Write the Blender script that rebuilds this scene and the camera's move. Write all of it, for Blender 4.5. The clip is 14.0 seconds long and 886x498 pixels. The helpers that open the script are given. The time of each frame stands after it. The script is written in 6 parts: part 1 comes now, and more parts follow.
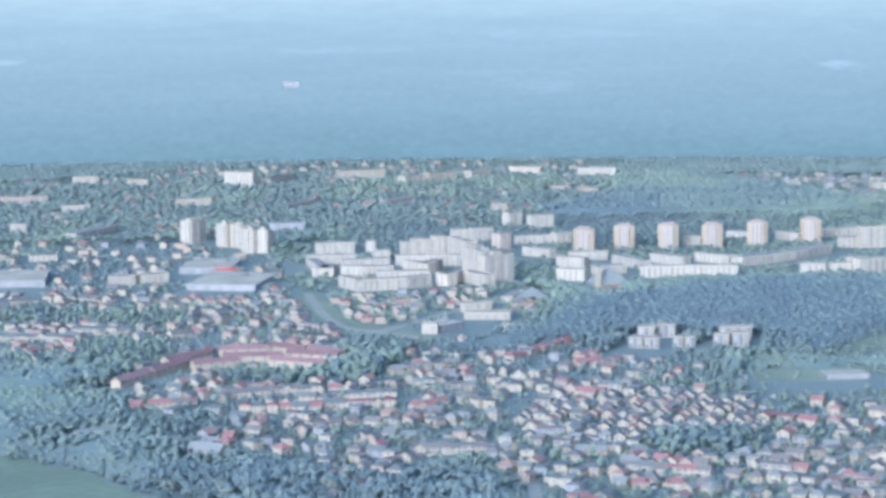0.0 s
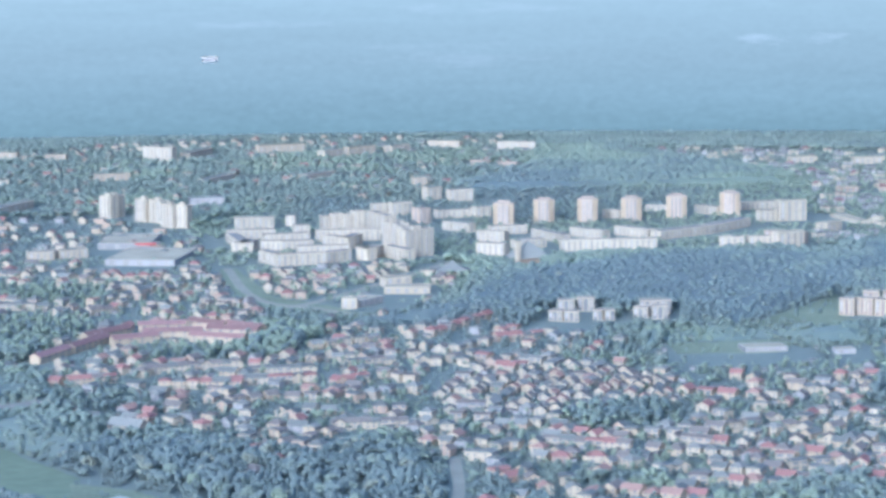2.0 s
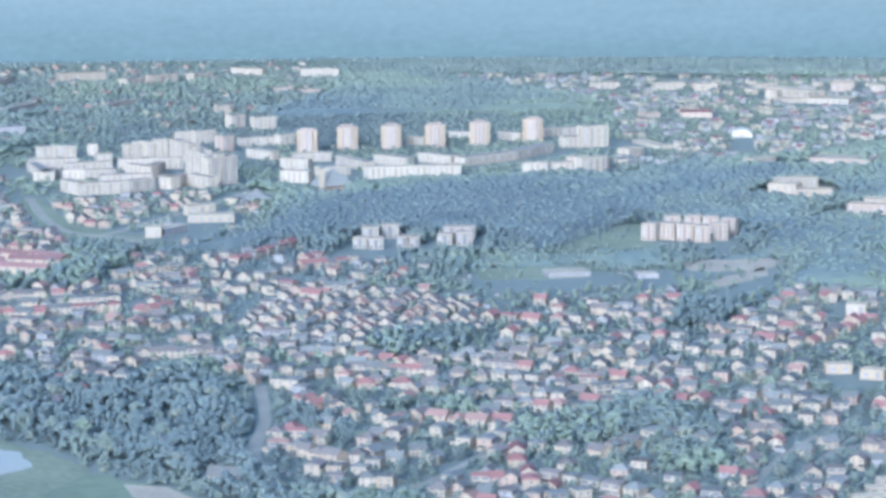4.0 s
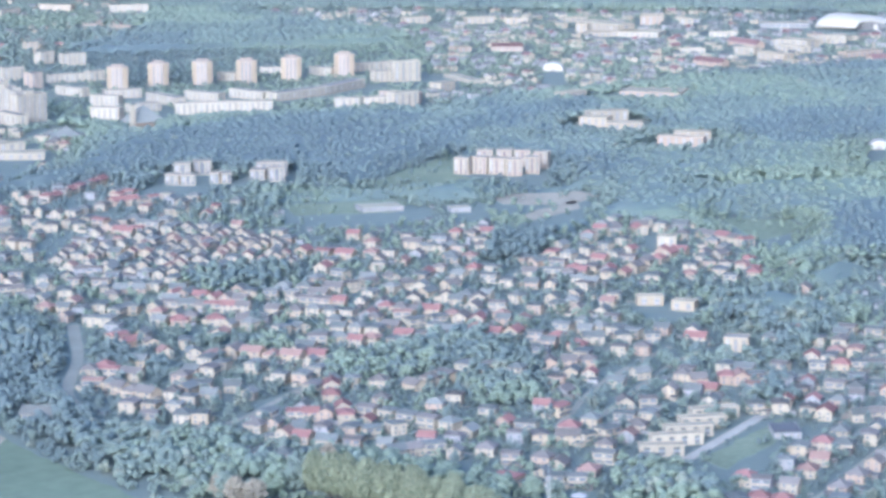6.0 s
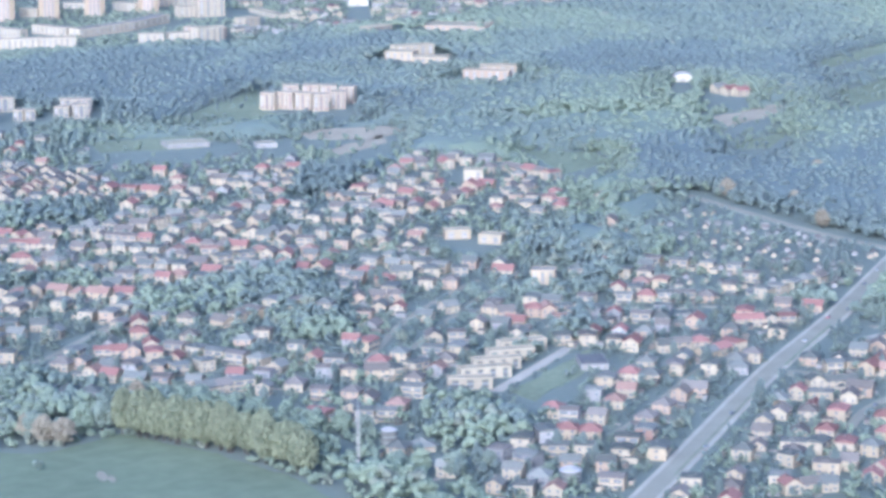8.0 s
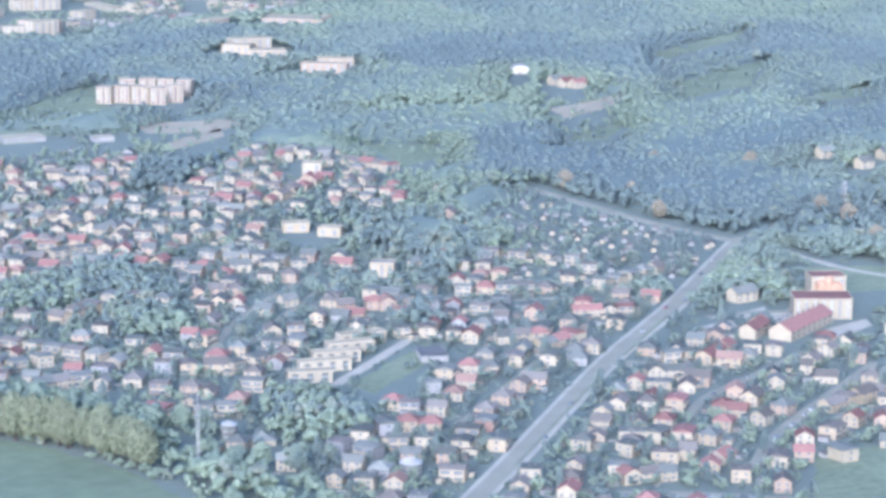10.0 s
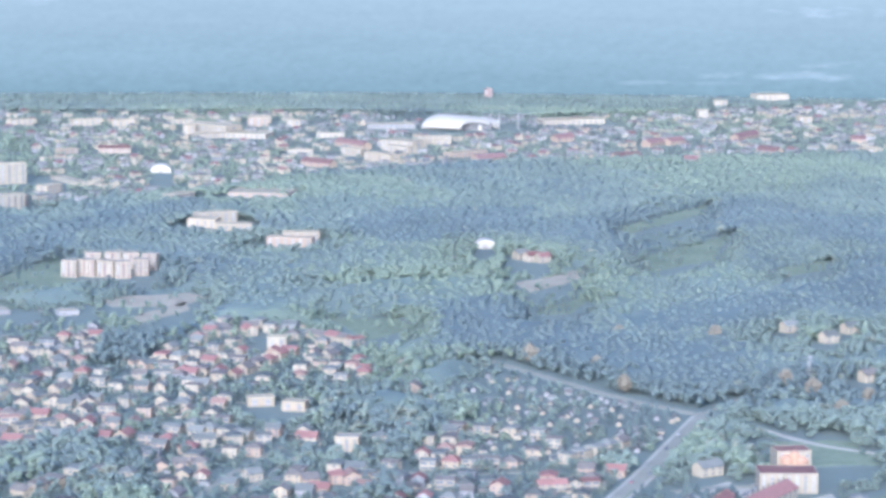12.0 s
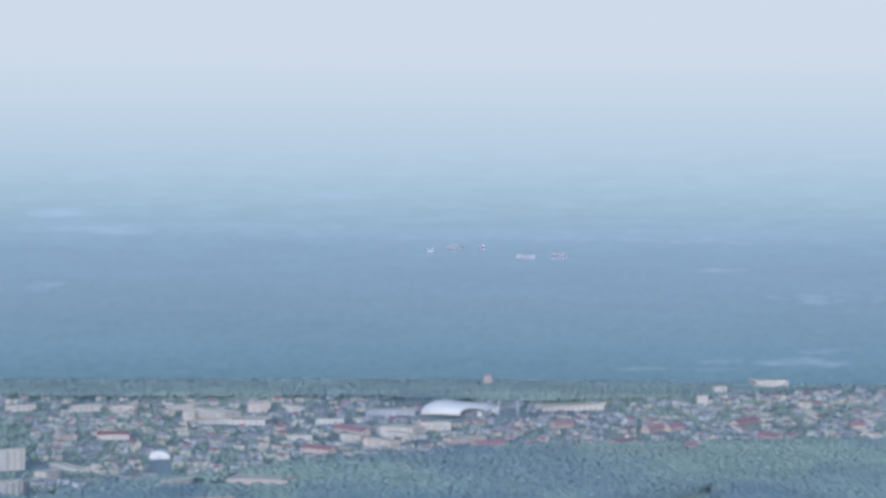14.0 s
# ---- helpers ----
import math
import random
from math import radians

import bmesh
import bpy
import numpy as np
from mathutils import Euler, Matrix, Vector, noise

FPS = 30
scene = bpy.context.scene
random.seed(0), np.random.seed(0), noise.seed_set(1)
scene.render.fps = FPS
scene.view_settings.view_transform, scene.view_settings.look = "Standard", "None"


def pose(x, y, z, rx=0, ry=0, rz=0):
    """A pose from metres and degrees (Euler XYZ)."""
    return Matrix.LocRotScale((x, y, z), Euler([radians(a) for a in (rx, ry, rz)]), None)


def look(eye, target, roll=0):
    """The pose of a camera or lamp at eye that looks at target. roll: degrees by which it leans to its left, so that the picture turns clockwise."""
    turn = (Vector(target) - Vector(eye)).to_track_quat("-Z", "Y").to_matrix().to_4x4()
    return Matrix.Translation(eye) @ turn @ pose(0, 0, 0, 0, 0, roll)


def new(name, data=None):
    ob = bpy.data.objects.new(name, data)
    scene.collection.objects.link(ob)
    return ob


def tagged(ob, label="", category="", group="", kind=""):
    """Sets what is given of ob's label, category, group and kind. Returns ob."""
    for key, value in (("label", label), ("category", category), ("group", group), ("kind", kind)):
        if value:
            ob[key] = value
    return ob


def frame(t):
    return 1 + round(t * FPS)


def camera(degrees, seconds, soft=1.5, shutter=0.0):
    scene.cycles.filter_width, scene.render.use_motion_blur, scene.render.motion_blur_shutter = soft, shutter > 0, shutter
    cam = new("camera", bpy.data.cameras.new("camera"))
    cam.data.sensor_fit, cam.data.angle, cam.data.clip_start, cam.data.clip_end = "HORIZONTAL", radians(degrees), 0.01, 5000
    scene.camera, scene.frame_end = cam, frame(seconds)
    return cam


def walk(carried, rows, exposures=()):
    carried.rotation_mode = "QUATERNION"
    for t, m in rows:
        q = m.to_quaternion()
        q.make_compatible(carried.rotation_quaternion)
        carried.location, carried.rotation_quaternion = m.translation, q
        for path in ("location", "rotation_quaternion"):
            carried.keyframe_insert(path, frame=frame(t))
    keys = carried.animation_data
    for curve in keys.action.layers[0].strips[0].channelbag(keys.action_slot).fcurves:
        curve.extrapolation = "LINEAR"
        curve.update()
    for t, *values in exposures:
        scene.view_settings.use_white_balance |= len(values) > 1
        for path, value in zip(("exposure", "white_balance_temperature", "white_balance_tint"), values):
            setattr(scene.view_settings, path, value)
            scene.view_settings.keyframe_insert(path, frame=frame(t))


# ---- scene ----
# Aerial view over a leafy town: camera high above the suburbs, panning and tilting with a long lens.
EYE_Z = 375.0
R_FLAT, R_END = 4300.0, 4850.0  # the level ground ends, the far backdrop ends
cam = camera(18.0, 14.0, soft=3.7)
# seconds, yaw to the right, pitch, lean
TURNS = [
    (0.0, -0.000, -6.797, 0.518),
    (0.5, -0.011, -7.239, 0.532),
    (1.0, 0.005, -7.290, 0.513),
    (1.5, 0.726, -7.293, 0.514),
    (2.0, 1.649, -7.337, 0.499),
    (2.5, 2.673, -7.632, 0.483),
    (3.0, 3.776, -8.048, 0.429),
    (5.5, 8.452, -9.899, 0.300),
    (6.0, 9.559, -10.204, 0.257),
    (6.5, 10.762, -10.529, 0.174),
    (7.0, 12.090, -10.875, 0.168),
    (7.5, 12.834, -11.200, 0.127),
    (8.0, 13.570, -11.549, 0.087),
    (8.5, 14.580, -11.898, 0.036),
    (11.0, 17.660, -11.031, -0.356),
    (11.5, 17.653, -9.596, -0.348),
    (12.0, 17.644, -8.126, -0.375),
    (12.5, 17.629, -6.656, -0.336),
    (13.0, 17.618, -5.188, -0.328),
    (13.5, 17.619, -3.719, -0.337),
    (14.0, 17.618, -2.268, -0.355),
]
walk(cam, [(t, pose(0, 0, EYE_Z, 0, 0, -yaw) @ pose(0, 0, 0, 90 + pitch) @ pose(0, 0, 0, 0, 0, -lean)) for t, yaw, pitch, lean in TURNS],
     exposures=[(0.0, 1.56, 4035, 9), (3.0, 1.6, 4045, 9), (6.5, 1.74, 4170, 13), (8.5, 1.76, 4190, 14), (11.0, 1.85, 4240, 14), (12.5, 1.62, 4210, 14), (13.0, 1.4, 4180, 15), (13.5, 1.15, 4095, 14), (14.0, 0.94, 4010, 13)])

# ---- light ----
SUN_AZ, SUN_EL = -152.0, 21.0  # degrees from ahead to the right, and up
world = bpy.data.worlds.new("world")
scene.world = world
world.use_nodes = True
wn = world.node_tree
sky = wn.nodes.new("ShaderNodeTexSky")
sky.sky_type = "NISHITA"
sky.sun_disc = False
sky.sun_elevation = radians(SUN_EL)
sky.sun_rotation = radians(SUN_AZ)
sky.air_density, sky.dust_density, sky.ozone_density = 1.0, 5.0, 1.0
back = wn.nodes["Background"]
back.inputs["Strength"].default_value = 0.109
wn.links.new(sky.outputs[0], back.inputs["Color"])
sun = new("sun", bpy.data.lights.new("sun", "SUN"))
sun.data.energy, sun.data.angle, sun.data.color = 0.52, radians(14), (1.0, 0.89, 0.76)
away = Vector((math.sin(radians(SUN_AZ)) * math.cos(radians(SUN_EL)), math.cos(radians(SUN_AZ)) * math.cos(radians(SUN_EL)), math.sin(radians(SUN_EL))))
sun.matrix_world = look(away * 900, (0, 0, 0))


# ---- materials ----
def nodes_of(name):
    m = bpy.data.materials.new(name)
    m.use_nodes = True
    nt = m.node_tree
    return m, nt, nt.nodes["Principled BSDF"]


def surface(name, colour, rough=0.8, vary=0.18, scale=0.5, fine=4.0, island=False, spread=0.0, sheen=0.0, spec=0.3, metal=0.0, bump=0.0, thin=0.0):
    """A procedural surface: two scales of noise on the base colour, and where asked a random shade by piece."""
    m, nt, b = nodes_of(name)
    geo = nt.nodes.new("ShaderNodeNewGeometry")
    n1, n2 = nt.nodes.new("ShaderNodeTexNoise"), nt.nodes.new("ShaderNodeTexNoise")
    for n, s in ((n1, scale), (n2, fine)):
        n.inputs["Scale"].default_value = s
        n.inputs["Detail"].default_value = 4
        nt.links.new(geo.outputs["Position"], n.inputs["Vector"])
    add = nt.nodes.new("ShaderNodeMath")
    add.operation = "ADD"
    nt.links.new(n1.outputs["Fac"], add.inputs[0])
    nt.links.new(n2.outputs["Fac"], add.inputs[1])
    rng = nt.nodes.new("ShaderNodeMapRange")
    rng.inputs["From Min"].default_value, rng.inputs["From Max"].default_value = 0.6, 1.4
    rng.inputs["To Min"].default_value, rng.inputs["To Max"].default_value = 1 - vary, 1 + vary
    nt.links.new(add.outputs[0], rng.inputs["Value"])
    last = rng.outputs[0]
    if spread:
        if island:
            src = geo.outputs["Random Per Island"]
        else:
            src = nt.nodes.new("ShaderNodeObjectInfo").outputs["Random"]
        r2 = nt.nodes.new("ShaderNodeMapRange")
        r2.inputs["To Min"].default_value, r2.inputs["To Max"].default_value = 1 - spread, 1 + spread
        nt.links.new(src, r2.inputs["Value"])
        mul = nt.nodes.new("ShaderNodeMath")
        mul.operation = "MULTIPLY"
        nt.links.new(last, mul.inputs[0])
        nt.links.new(r2.outputs[0], mul.inputs[1])
        last = mul.outputs[0]
    vm = nt.nodes.new("ShaderNodeVectorMath")
    vm.operation = "SCALE"
    vm.inputs[0].default_value = colour
    nt.links.new(last, vm.inputs["Scale"])
    nt.links.new(vm.outputs[0], b.inputs["Base Color"])
    b.inputs["Roughness"].default_value = rough
    b.inputs["Specular IOR Level"].default_value = spec
    b.inputs["Metallic"].default_value = metal
    # sheen imitates a veil of haze on leaves seen at grazing angles
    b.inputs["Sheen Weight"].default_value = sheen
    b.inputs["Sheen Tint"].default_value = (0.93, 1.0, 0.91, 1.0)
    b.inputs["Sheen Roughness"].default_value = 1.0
    if thin:
        tr, mx = nt.nodes.new("ShaderNodeBsdfTranslucent"), nt.nodes.new("ShaderNodeMixShader")
        nt.links.new(vm.outputs[0], tr.inputs["Color"])
        mx.inputs[0].default_value = thin
        nt.links.new(b.outputs[0], mx.inputs[1])
        nt.links.new(tr.outputs[0], mx.inputs[2])
        nt.links.new(mx.outputs[0], nt.nodes["Material Output"].inputs["Surface"])
    if bump:
        bp = nt.nodes.new("ShaderNodeBump")
        bp.inputs["Strength"].default_value, bp.inputs["Distance"].default_value = bump, 0.3
        nt.links.new(n2.outputs["Fac"], bp.inputs["Height"])
        nt.links.new(bp.outputs[0], b.inputs["Normal"])
    return m


# Foliage, roofs and other dark tones are lifted, putting haze into their colour.
M = {
    "white": surface("white_render", (0.402, 0.328, 0.224), spread=0.12),
    "cream": surface("cream_render", (0.388, 0.304, 0.197), spread=0.12),
    "peach": surface("peach_render", (0.372, 0.272, 0.186), spread=0.12),
    "grey": surface("grey_render", (0.29, 0.265, 0.24), spread=0.2),
    "red": surface("red_tile", (0.275, 0.148, 0.12), rough=0.9, spec=0.08, spread=0.25, fine=2.0),
    "orange": surface("orange_tile", (0.295, 0.19, 0.142), rough=0.9, spec=0.08, spread=0.2, fine=2.0),
    "brick": surface("dull_red_tile", (0.24, 0.147, 0.126), rough=0.9, spec=0.08, spread=0.2, fine=2.0),
    "brown": surface("brown_tile", (0.185, 0.158, 0.13), rough=0.9, spec=0.08, spread=0.25, fine=2.0),
    "slate": surface("grey_slate", (0.16, 0.156, 0.132), rough=0.9, spec=0.08, spread=0.3, fine=2.0),
    "tin": surface("grey_sheet_roof", (0.22, 0.208, 0.172), rough=0.9, spec=0.08, spread=0.25),
    "panel": surface("panel_concrete", (0.43, 0.357, 0.25), spread=0.08, scale=0.15, fine=1.0),
    "panel_pink": surface("pink_panel", (0.435, 0.325, 0.228), spread=0.08, scale=0.15, fine=1.0),
    "felt": surface("bitumen_roof", (0.27, 0.242, 0.195), rough=0.9, scale=0.1, fine=1.0),
    "glass": surface("window_glass", (0.185, 0.19, 0.195), rough=0.15, vary=0.3, spec=0.6),
    "loggia": surface("shaded_loggia", (0.34, 0.295, 0.232), vary=0.3, spread=0.2),
    "asphalt": surface("asphalt", (0.312, 0.284, 0.208), rough=0.9, spec=0.05, scale=0.05, fine=1.0),
    "paving": surface("pale_paving", (0.43, 0.375, 0.285), rough=0.9, spec=0.05, scale=0.05, fine=1.0),
    "sand": surface("bare_sand", (0.38, 0.318, 0.218), rough=0.95, spec=0.05, scale=0.03, fine=0.3, vary=0.25),
    "meadow": surface("meadow_grass", (0.225, 0.235, 0.145), rough=0.9, spec=0.05, scale=0.015, fine=0.2, vary=0.3),
    "soil": surface("pale_dry_soil", (0.3, 0.262, 0.19), rough=0.95, spec=0.05, scale=0.3, fine=2.0, vary=0.25),
    "crop": surface("young_crop", (0.19, 0.209, 0.126), rough=0.9, spec=0.05, scale=0.01, fine=0.1, vary=0.2),
    # paler and greyer than live leaves: haze in the base colour
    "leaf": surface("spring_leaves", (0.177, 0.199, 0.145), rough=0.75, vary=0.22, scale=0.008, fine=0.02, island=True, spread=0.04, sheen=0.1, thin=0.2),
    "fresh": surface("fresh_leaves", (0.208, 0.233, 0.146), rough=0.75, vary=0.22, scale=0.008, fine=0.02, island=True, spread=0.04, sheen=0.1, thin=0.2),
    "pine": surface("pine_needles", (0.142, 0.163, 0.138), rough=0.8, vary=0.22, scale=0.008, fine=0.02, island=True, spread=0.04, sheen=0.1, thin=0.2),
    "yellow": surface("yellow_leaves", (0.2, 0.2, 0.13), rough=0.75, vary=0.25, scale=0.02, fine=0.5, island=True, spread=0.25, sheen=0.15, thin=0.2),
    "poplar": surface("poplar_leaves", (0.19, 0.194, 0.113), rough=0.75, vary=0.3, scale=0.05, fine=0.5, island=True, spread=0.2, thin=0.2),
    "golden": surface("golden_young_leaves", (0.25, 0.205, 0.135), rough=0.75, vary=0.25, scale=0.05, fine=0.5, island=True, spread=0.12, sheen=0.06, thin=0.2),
    "pane": surface("dull_glass", (0.24, 0.235, 0.225), rough=0.3, vary=0.3, spec=0.4),
    "pale_roof": surface("pale_sheet_roof", (0.39, 0.335, 0.225), rough=0.95, vary=0.3, scale=0.03, fine=0.3, spec=0.1),
    "bark": surface("bark", (0.11, 0.09, 0.07), rough=0.9),
    "steel": surface("galvanised_steel", (0.5, 0.48, 0.45), rough=0.45, metal=0.6),
    "membrane": surface("white_membrane", (0.48, 0.42, 0.32), rough=0.5, vary=0.05),
    "solar": surface("solar_panel", (0.15, 0.14, 0.13), rough=0.7, spec=0.15),
    "paint_red": surface("red_paint", (0.42, 0.06, 0.05), rough=0.5),
    "paint_orange": surface("orange_cladding", (0.45, 0.27, 0.16), rough=0.6),
    "paint_white": surface("white_paint", (0.4, 0.36, 0.31), rough=0.4),
    "paint_dark": surface("dark_paint", (0.12, 0.12, 0.125), rough=0.3),
}


def crop_lines(m):
    """Tractor lines across the young crop, and thin spots."""
    nt = m.node_tree
    b = nt.nodes["Principled BSDF"]
    geo = nt.nodes.new("ShaderNodeNewGeometry")
    turn = nt.nodes.new("ShaderNodeMapping")
    turn.inputs["Rotation"].default_value[2] = radians(52)
    nt.links.new(geo.outputs["Position"], turn.inputs["Vector"])
    wave = nt.nodes.new("ShaderNodeTexWave")
    wave.inputs["Scale"].default_value, wave.inputs["Distortion"].default_value, wave.inputs["Detail"].default_value = 0.018, 1.2, 2
    nt.links.new(turn.outputs[0], wave.inputs["Vector"])
    rng = nt.nodes.new("ShaderNodeMapRange")
    rng.inputs["From Min"].default_value, rng.inputs["From Max"].default_value = 0.86, 1.0
    rng.inputs["To Max"].default_value = 0.12
    nt.links.new(wave.outputs["Fac"], rng.inputs["Value"])
    mix = nt.nodes.new("ShaderNodeMix")
    mix.data_type = "RGBA"
    mix.inputs["B"].default_value = (0.26, 0.26, 0.18, 1)
    old = b.inputs["Base Color"].links[0].from_socket
    nt.links.new(old, mix.inputs["A"])
    nt.links.new(rng.outputs[0], mix.inputs["Factor"])
    nt.links.new(mix.outputs["Result"], b.inputs["Base Color"])


crop_lines(M["crop"])


def ground_material():
    m, nt, b = nodes_of("ground")
    geo = nt.nodes.new("ShaderNodeNewGeometry")
    big, mid, fine = (nt.nodes.new("ShaderNodeTexNoise") for _ in range(3))
    for n, s in ((big, 0.004), (mid, 0.06), (fine, 0.35)):
        n.inputs["Scale"].default_value = s
        n.inputs["Detail"].default_value = 5
        nt.links.new(geo.outputs["Position"], n.inputs["Vector"])
    mix = nt.nodes.new("ShaderNodeMix")
    mix.data_type = "RGBA"
    # ground tones raised too, with haze mixed into them
    mix.inputs["A"].default_value = (0.145, 0.16, 0.116, 1)
    mix.inputs["B"].default_value = (0.18, 0.188, 0.138, 1)
    nt.links.new(mid.outputs["Fac"], mix.inputs["Factor"])
    mix2 = nt.nodes.new("ShaderNodeMix")
    mix2.data_type = "RGBA"
    mix2.inputs["B"].default_value = (0.21, 0.2, 0.17, 1)
    rng = nt.nodes.new("ShaderNodeMapRange")
    rng.inputs["From Min"].default_value, rng.inputs["From Max"].default_value = 0.55, 0.75
    nt.links.new(fine.outputs["Fac"], rng.inputs["Value"])
    nt.links.new(mix.outputs["Result"], mix2.inputs["A"])
    nt.links.new(rng.outputs[0], mix2.inputs["Factor"])
    nt.links.new(mix2.outputs["Result"], b.inputs["Base Color"])
    b.inputs["Roughness"].default_value = 0.95
    # slight sheen, the same imitated haze veil over the grass
    b.inputs["Sheen Weight"].default_value, b.inputs["Sheen Roughness"].default_value = 0.02, 1.0
    b.inputs["Sheen Tint"].default_value = (0.93, 1.0, 0.91, 1.0)
    return m


CLEARINGS = (((-1142, 8787), 60, 500, 0.9), ((1010, 6862), 90, 300, 0.7), ((-1155, 7425), 60, 200, 0.5), ((4728, 17202), 260, 1500, 0.7), ((2384, 13558), 200, 900, 0.8), ((2067, 11232), 300, 700, 0.6), ((3171, 7386), 100, 160, 0.5),
             ((1123, 6866), 90, 250, 0.6), ((2888, 6017), 150, 220, 0.6), ((1979, 4316), 190, 110, 0.5), ((2212, 4492), 130, 90, 0.5), ((1747, 4229), 120, 60, 0.4), ((3462, 10078), 900, 900, 0.35), ((2698, 11522), 500, 700, 0.35), ((4345, 9959), 500, 900, 0.3), ((-288, 7887), 200, 300, 0.25), ((393, 8879), 300, 500, 0.25), ((186, 6312), 200, 500, 0.25))


def distance_material():
    """Glowing backdrop of far woods, fields and sky; painted haze, paler towards the horizon."""
    m, nt, b = nodes_of("far_distance")
    L = nt.links.new

    def math_node(op, a, c):
        n = nt.nodes.new("ShaderNodeMath")
        n.operation = op
        for i, v in enumerate((a, c)):
            if isinstance(v, (int, float)):
                n.inputs[i].default_value = v
            else:
                L(v, n.inputs[i])
        return n.outputs[0]
    geo = nt.nodes.new("ShaderNodeNewGeometry")
    sep = nt.nodes.new("ShaderNodeSeparateXYZ")
    L(geo.outputs["Position"], sep.inputs[0])
    flat = nt.nodes.new("ShaderNodeCombineXYZ")
    L(sep.outputs[0], flat.inputs[0])
    L(sep.outputs[1], flat.inputs[1])
    ln = nt.nodes.new("ShaderNodeVectorMath")
    ln.operation = "LENGTH"
    L(flat.outputs[0], ln.inputs[0])
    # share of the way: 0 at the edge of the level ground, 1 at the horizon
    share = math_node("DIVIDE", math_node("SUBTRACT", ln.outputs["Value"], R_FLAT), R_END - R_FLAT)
    stretch = math_node("DIVIDE", 1.0, math_node("MAXIMUM", math_node("SUBTRACT", 1.0, share), 0.02))
    plan = nt.nodes.new("ShaderNodeVectorMath")
    plan.operation = "SCALE"
    L(flat.outputs[0], plan.inputs[0])
    L(stretch, plan.inputs["Scale"])
    n1, n2 = nt.nodes.new("ShaderNodeTexNoise"), nt.nodes.new("ShaderNodeTexNoise")
    for n, s in ((n1, 0.0011), (n2, 0.004)):
        n.inputs["Scale"].default_value = s
        n.inputs["Detail"].default_value = 5
        L(plan.outputs[0], n.inputs["Vector"])
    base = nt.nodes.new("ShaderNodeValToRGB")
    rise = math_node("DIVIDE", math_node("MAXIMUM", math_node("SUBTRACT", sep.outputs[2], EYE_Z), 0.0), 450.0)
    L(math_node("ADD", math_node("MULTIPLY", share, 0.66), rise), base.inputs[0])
    # haze in the colours: paler stop by stop; past 0.66 is sky
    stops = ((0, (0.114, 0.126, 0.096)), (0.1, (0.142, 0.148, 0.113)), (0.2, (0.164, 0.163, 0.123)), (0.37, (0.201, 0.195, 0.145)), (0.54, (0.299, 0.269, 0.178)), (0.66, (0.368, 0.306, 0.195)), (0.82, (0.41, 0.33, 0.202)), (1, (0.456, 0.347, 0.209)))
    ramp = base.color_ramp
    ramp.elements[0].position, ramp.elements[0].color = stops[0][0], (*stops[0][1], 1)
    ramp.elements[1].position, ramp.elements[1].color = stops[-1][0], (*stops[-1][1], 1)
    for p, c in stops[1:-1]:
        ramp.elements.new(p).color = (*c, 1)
    n3 = nt.nodes.new("ShaderNodeTexNoise")
    n3.inputs["Scale"].default_value, n3.inputs["Detail"].default_value = 0.07, 3
    L(geo.outputs["Position"], n3.inputs["Vector"])
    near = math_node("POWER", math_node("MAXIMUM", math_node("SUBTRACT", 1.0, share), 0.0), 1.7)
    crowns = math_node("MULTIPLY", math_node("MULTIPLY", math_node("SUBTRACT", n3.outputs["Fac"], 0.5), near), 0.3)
    flatten = nt.nodes.new("ShaderNodeVectorMath")
    flatten.operation = "MULTIPLY"
    flatten.inputs[1].default_value = (0.014, 0.014, 0.075)
    L(geo.outputs["Position"], flatten.inputs[0])
    n4 = nt.nodes.new("ShaderNodeTexNoise")
    n4.inputs["Scale"].default_value, n4.inputs["Detail"].default_value, n4.inputs["Roughness"].default_value = 1.0, 6, 0.6
    L(flatten.outputs[0], n4.inputs["Vector"])
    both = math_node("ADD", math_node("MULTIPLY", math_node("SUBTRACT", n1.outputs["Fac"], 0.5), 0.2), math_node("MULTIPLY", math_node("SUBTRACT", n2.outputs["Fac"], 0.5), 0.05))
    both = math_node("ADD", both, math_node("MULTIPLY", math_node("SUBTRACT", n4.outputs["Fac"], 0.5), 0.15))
    # ground pattern fades out with distance, part of the painted haze
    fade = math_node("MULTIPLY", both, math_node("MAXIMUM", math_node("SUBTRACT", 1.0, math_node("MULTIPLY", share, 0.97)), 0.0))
    open_land = nt.nodes.new("ShaderNodeMapRange")
    open_land.inputs["From Min"].default_value, open_land.inputs["From Max"].default_value = 0.42, 0.66
    L(n4.outputs["Fac"], open_land.inputs["Value"])
    beyond = nt.nodes.new("ShaderNodeMapRange")
    beyond.inputs["From Min"].default_value, beyond.inputs["From Max"].default_value = 0.45, 0.6
    L(share, beyond.inputs["Value"])
    fields = math_node("MULTIPLY", math_node("MULTIPLY", open_land.outputs[0], beyond.outputs[0]), 0.05)
    fade = math_node("ADD", fade, math_node("MULTIPLY", fields, math_node("MAXIMUM", math_node("SUBTRACT", 1.0, math_node("POWER", math_node("MINIMUM", share, 1.0), 12.0)), 0.0)))
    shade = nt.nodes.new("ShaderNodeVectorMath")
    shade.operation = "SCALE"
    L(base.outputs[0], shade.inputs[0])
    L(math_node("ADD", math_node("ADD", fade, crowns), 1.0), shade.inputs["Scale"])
    # pale open ground among the far woods: azimuth, share, half widths
    az = math_node("ARCTAN2", sep.outputs[0], sep.outputs[1])
    wob = math_node("SUBTRACT", n4.outputs["Fac"], 0.45)
    tone = shade.outputs[0]
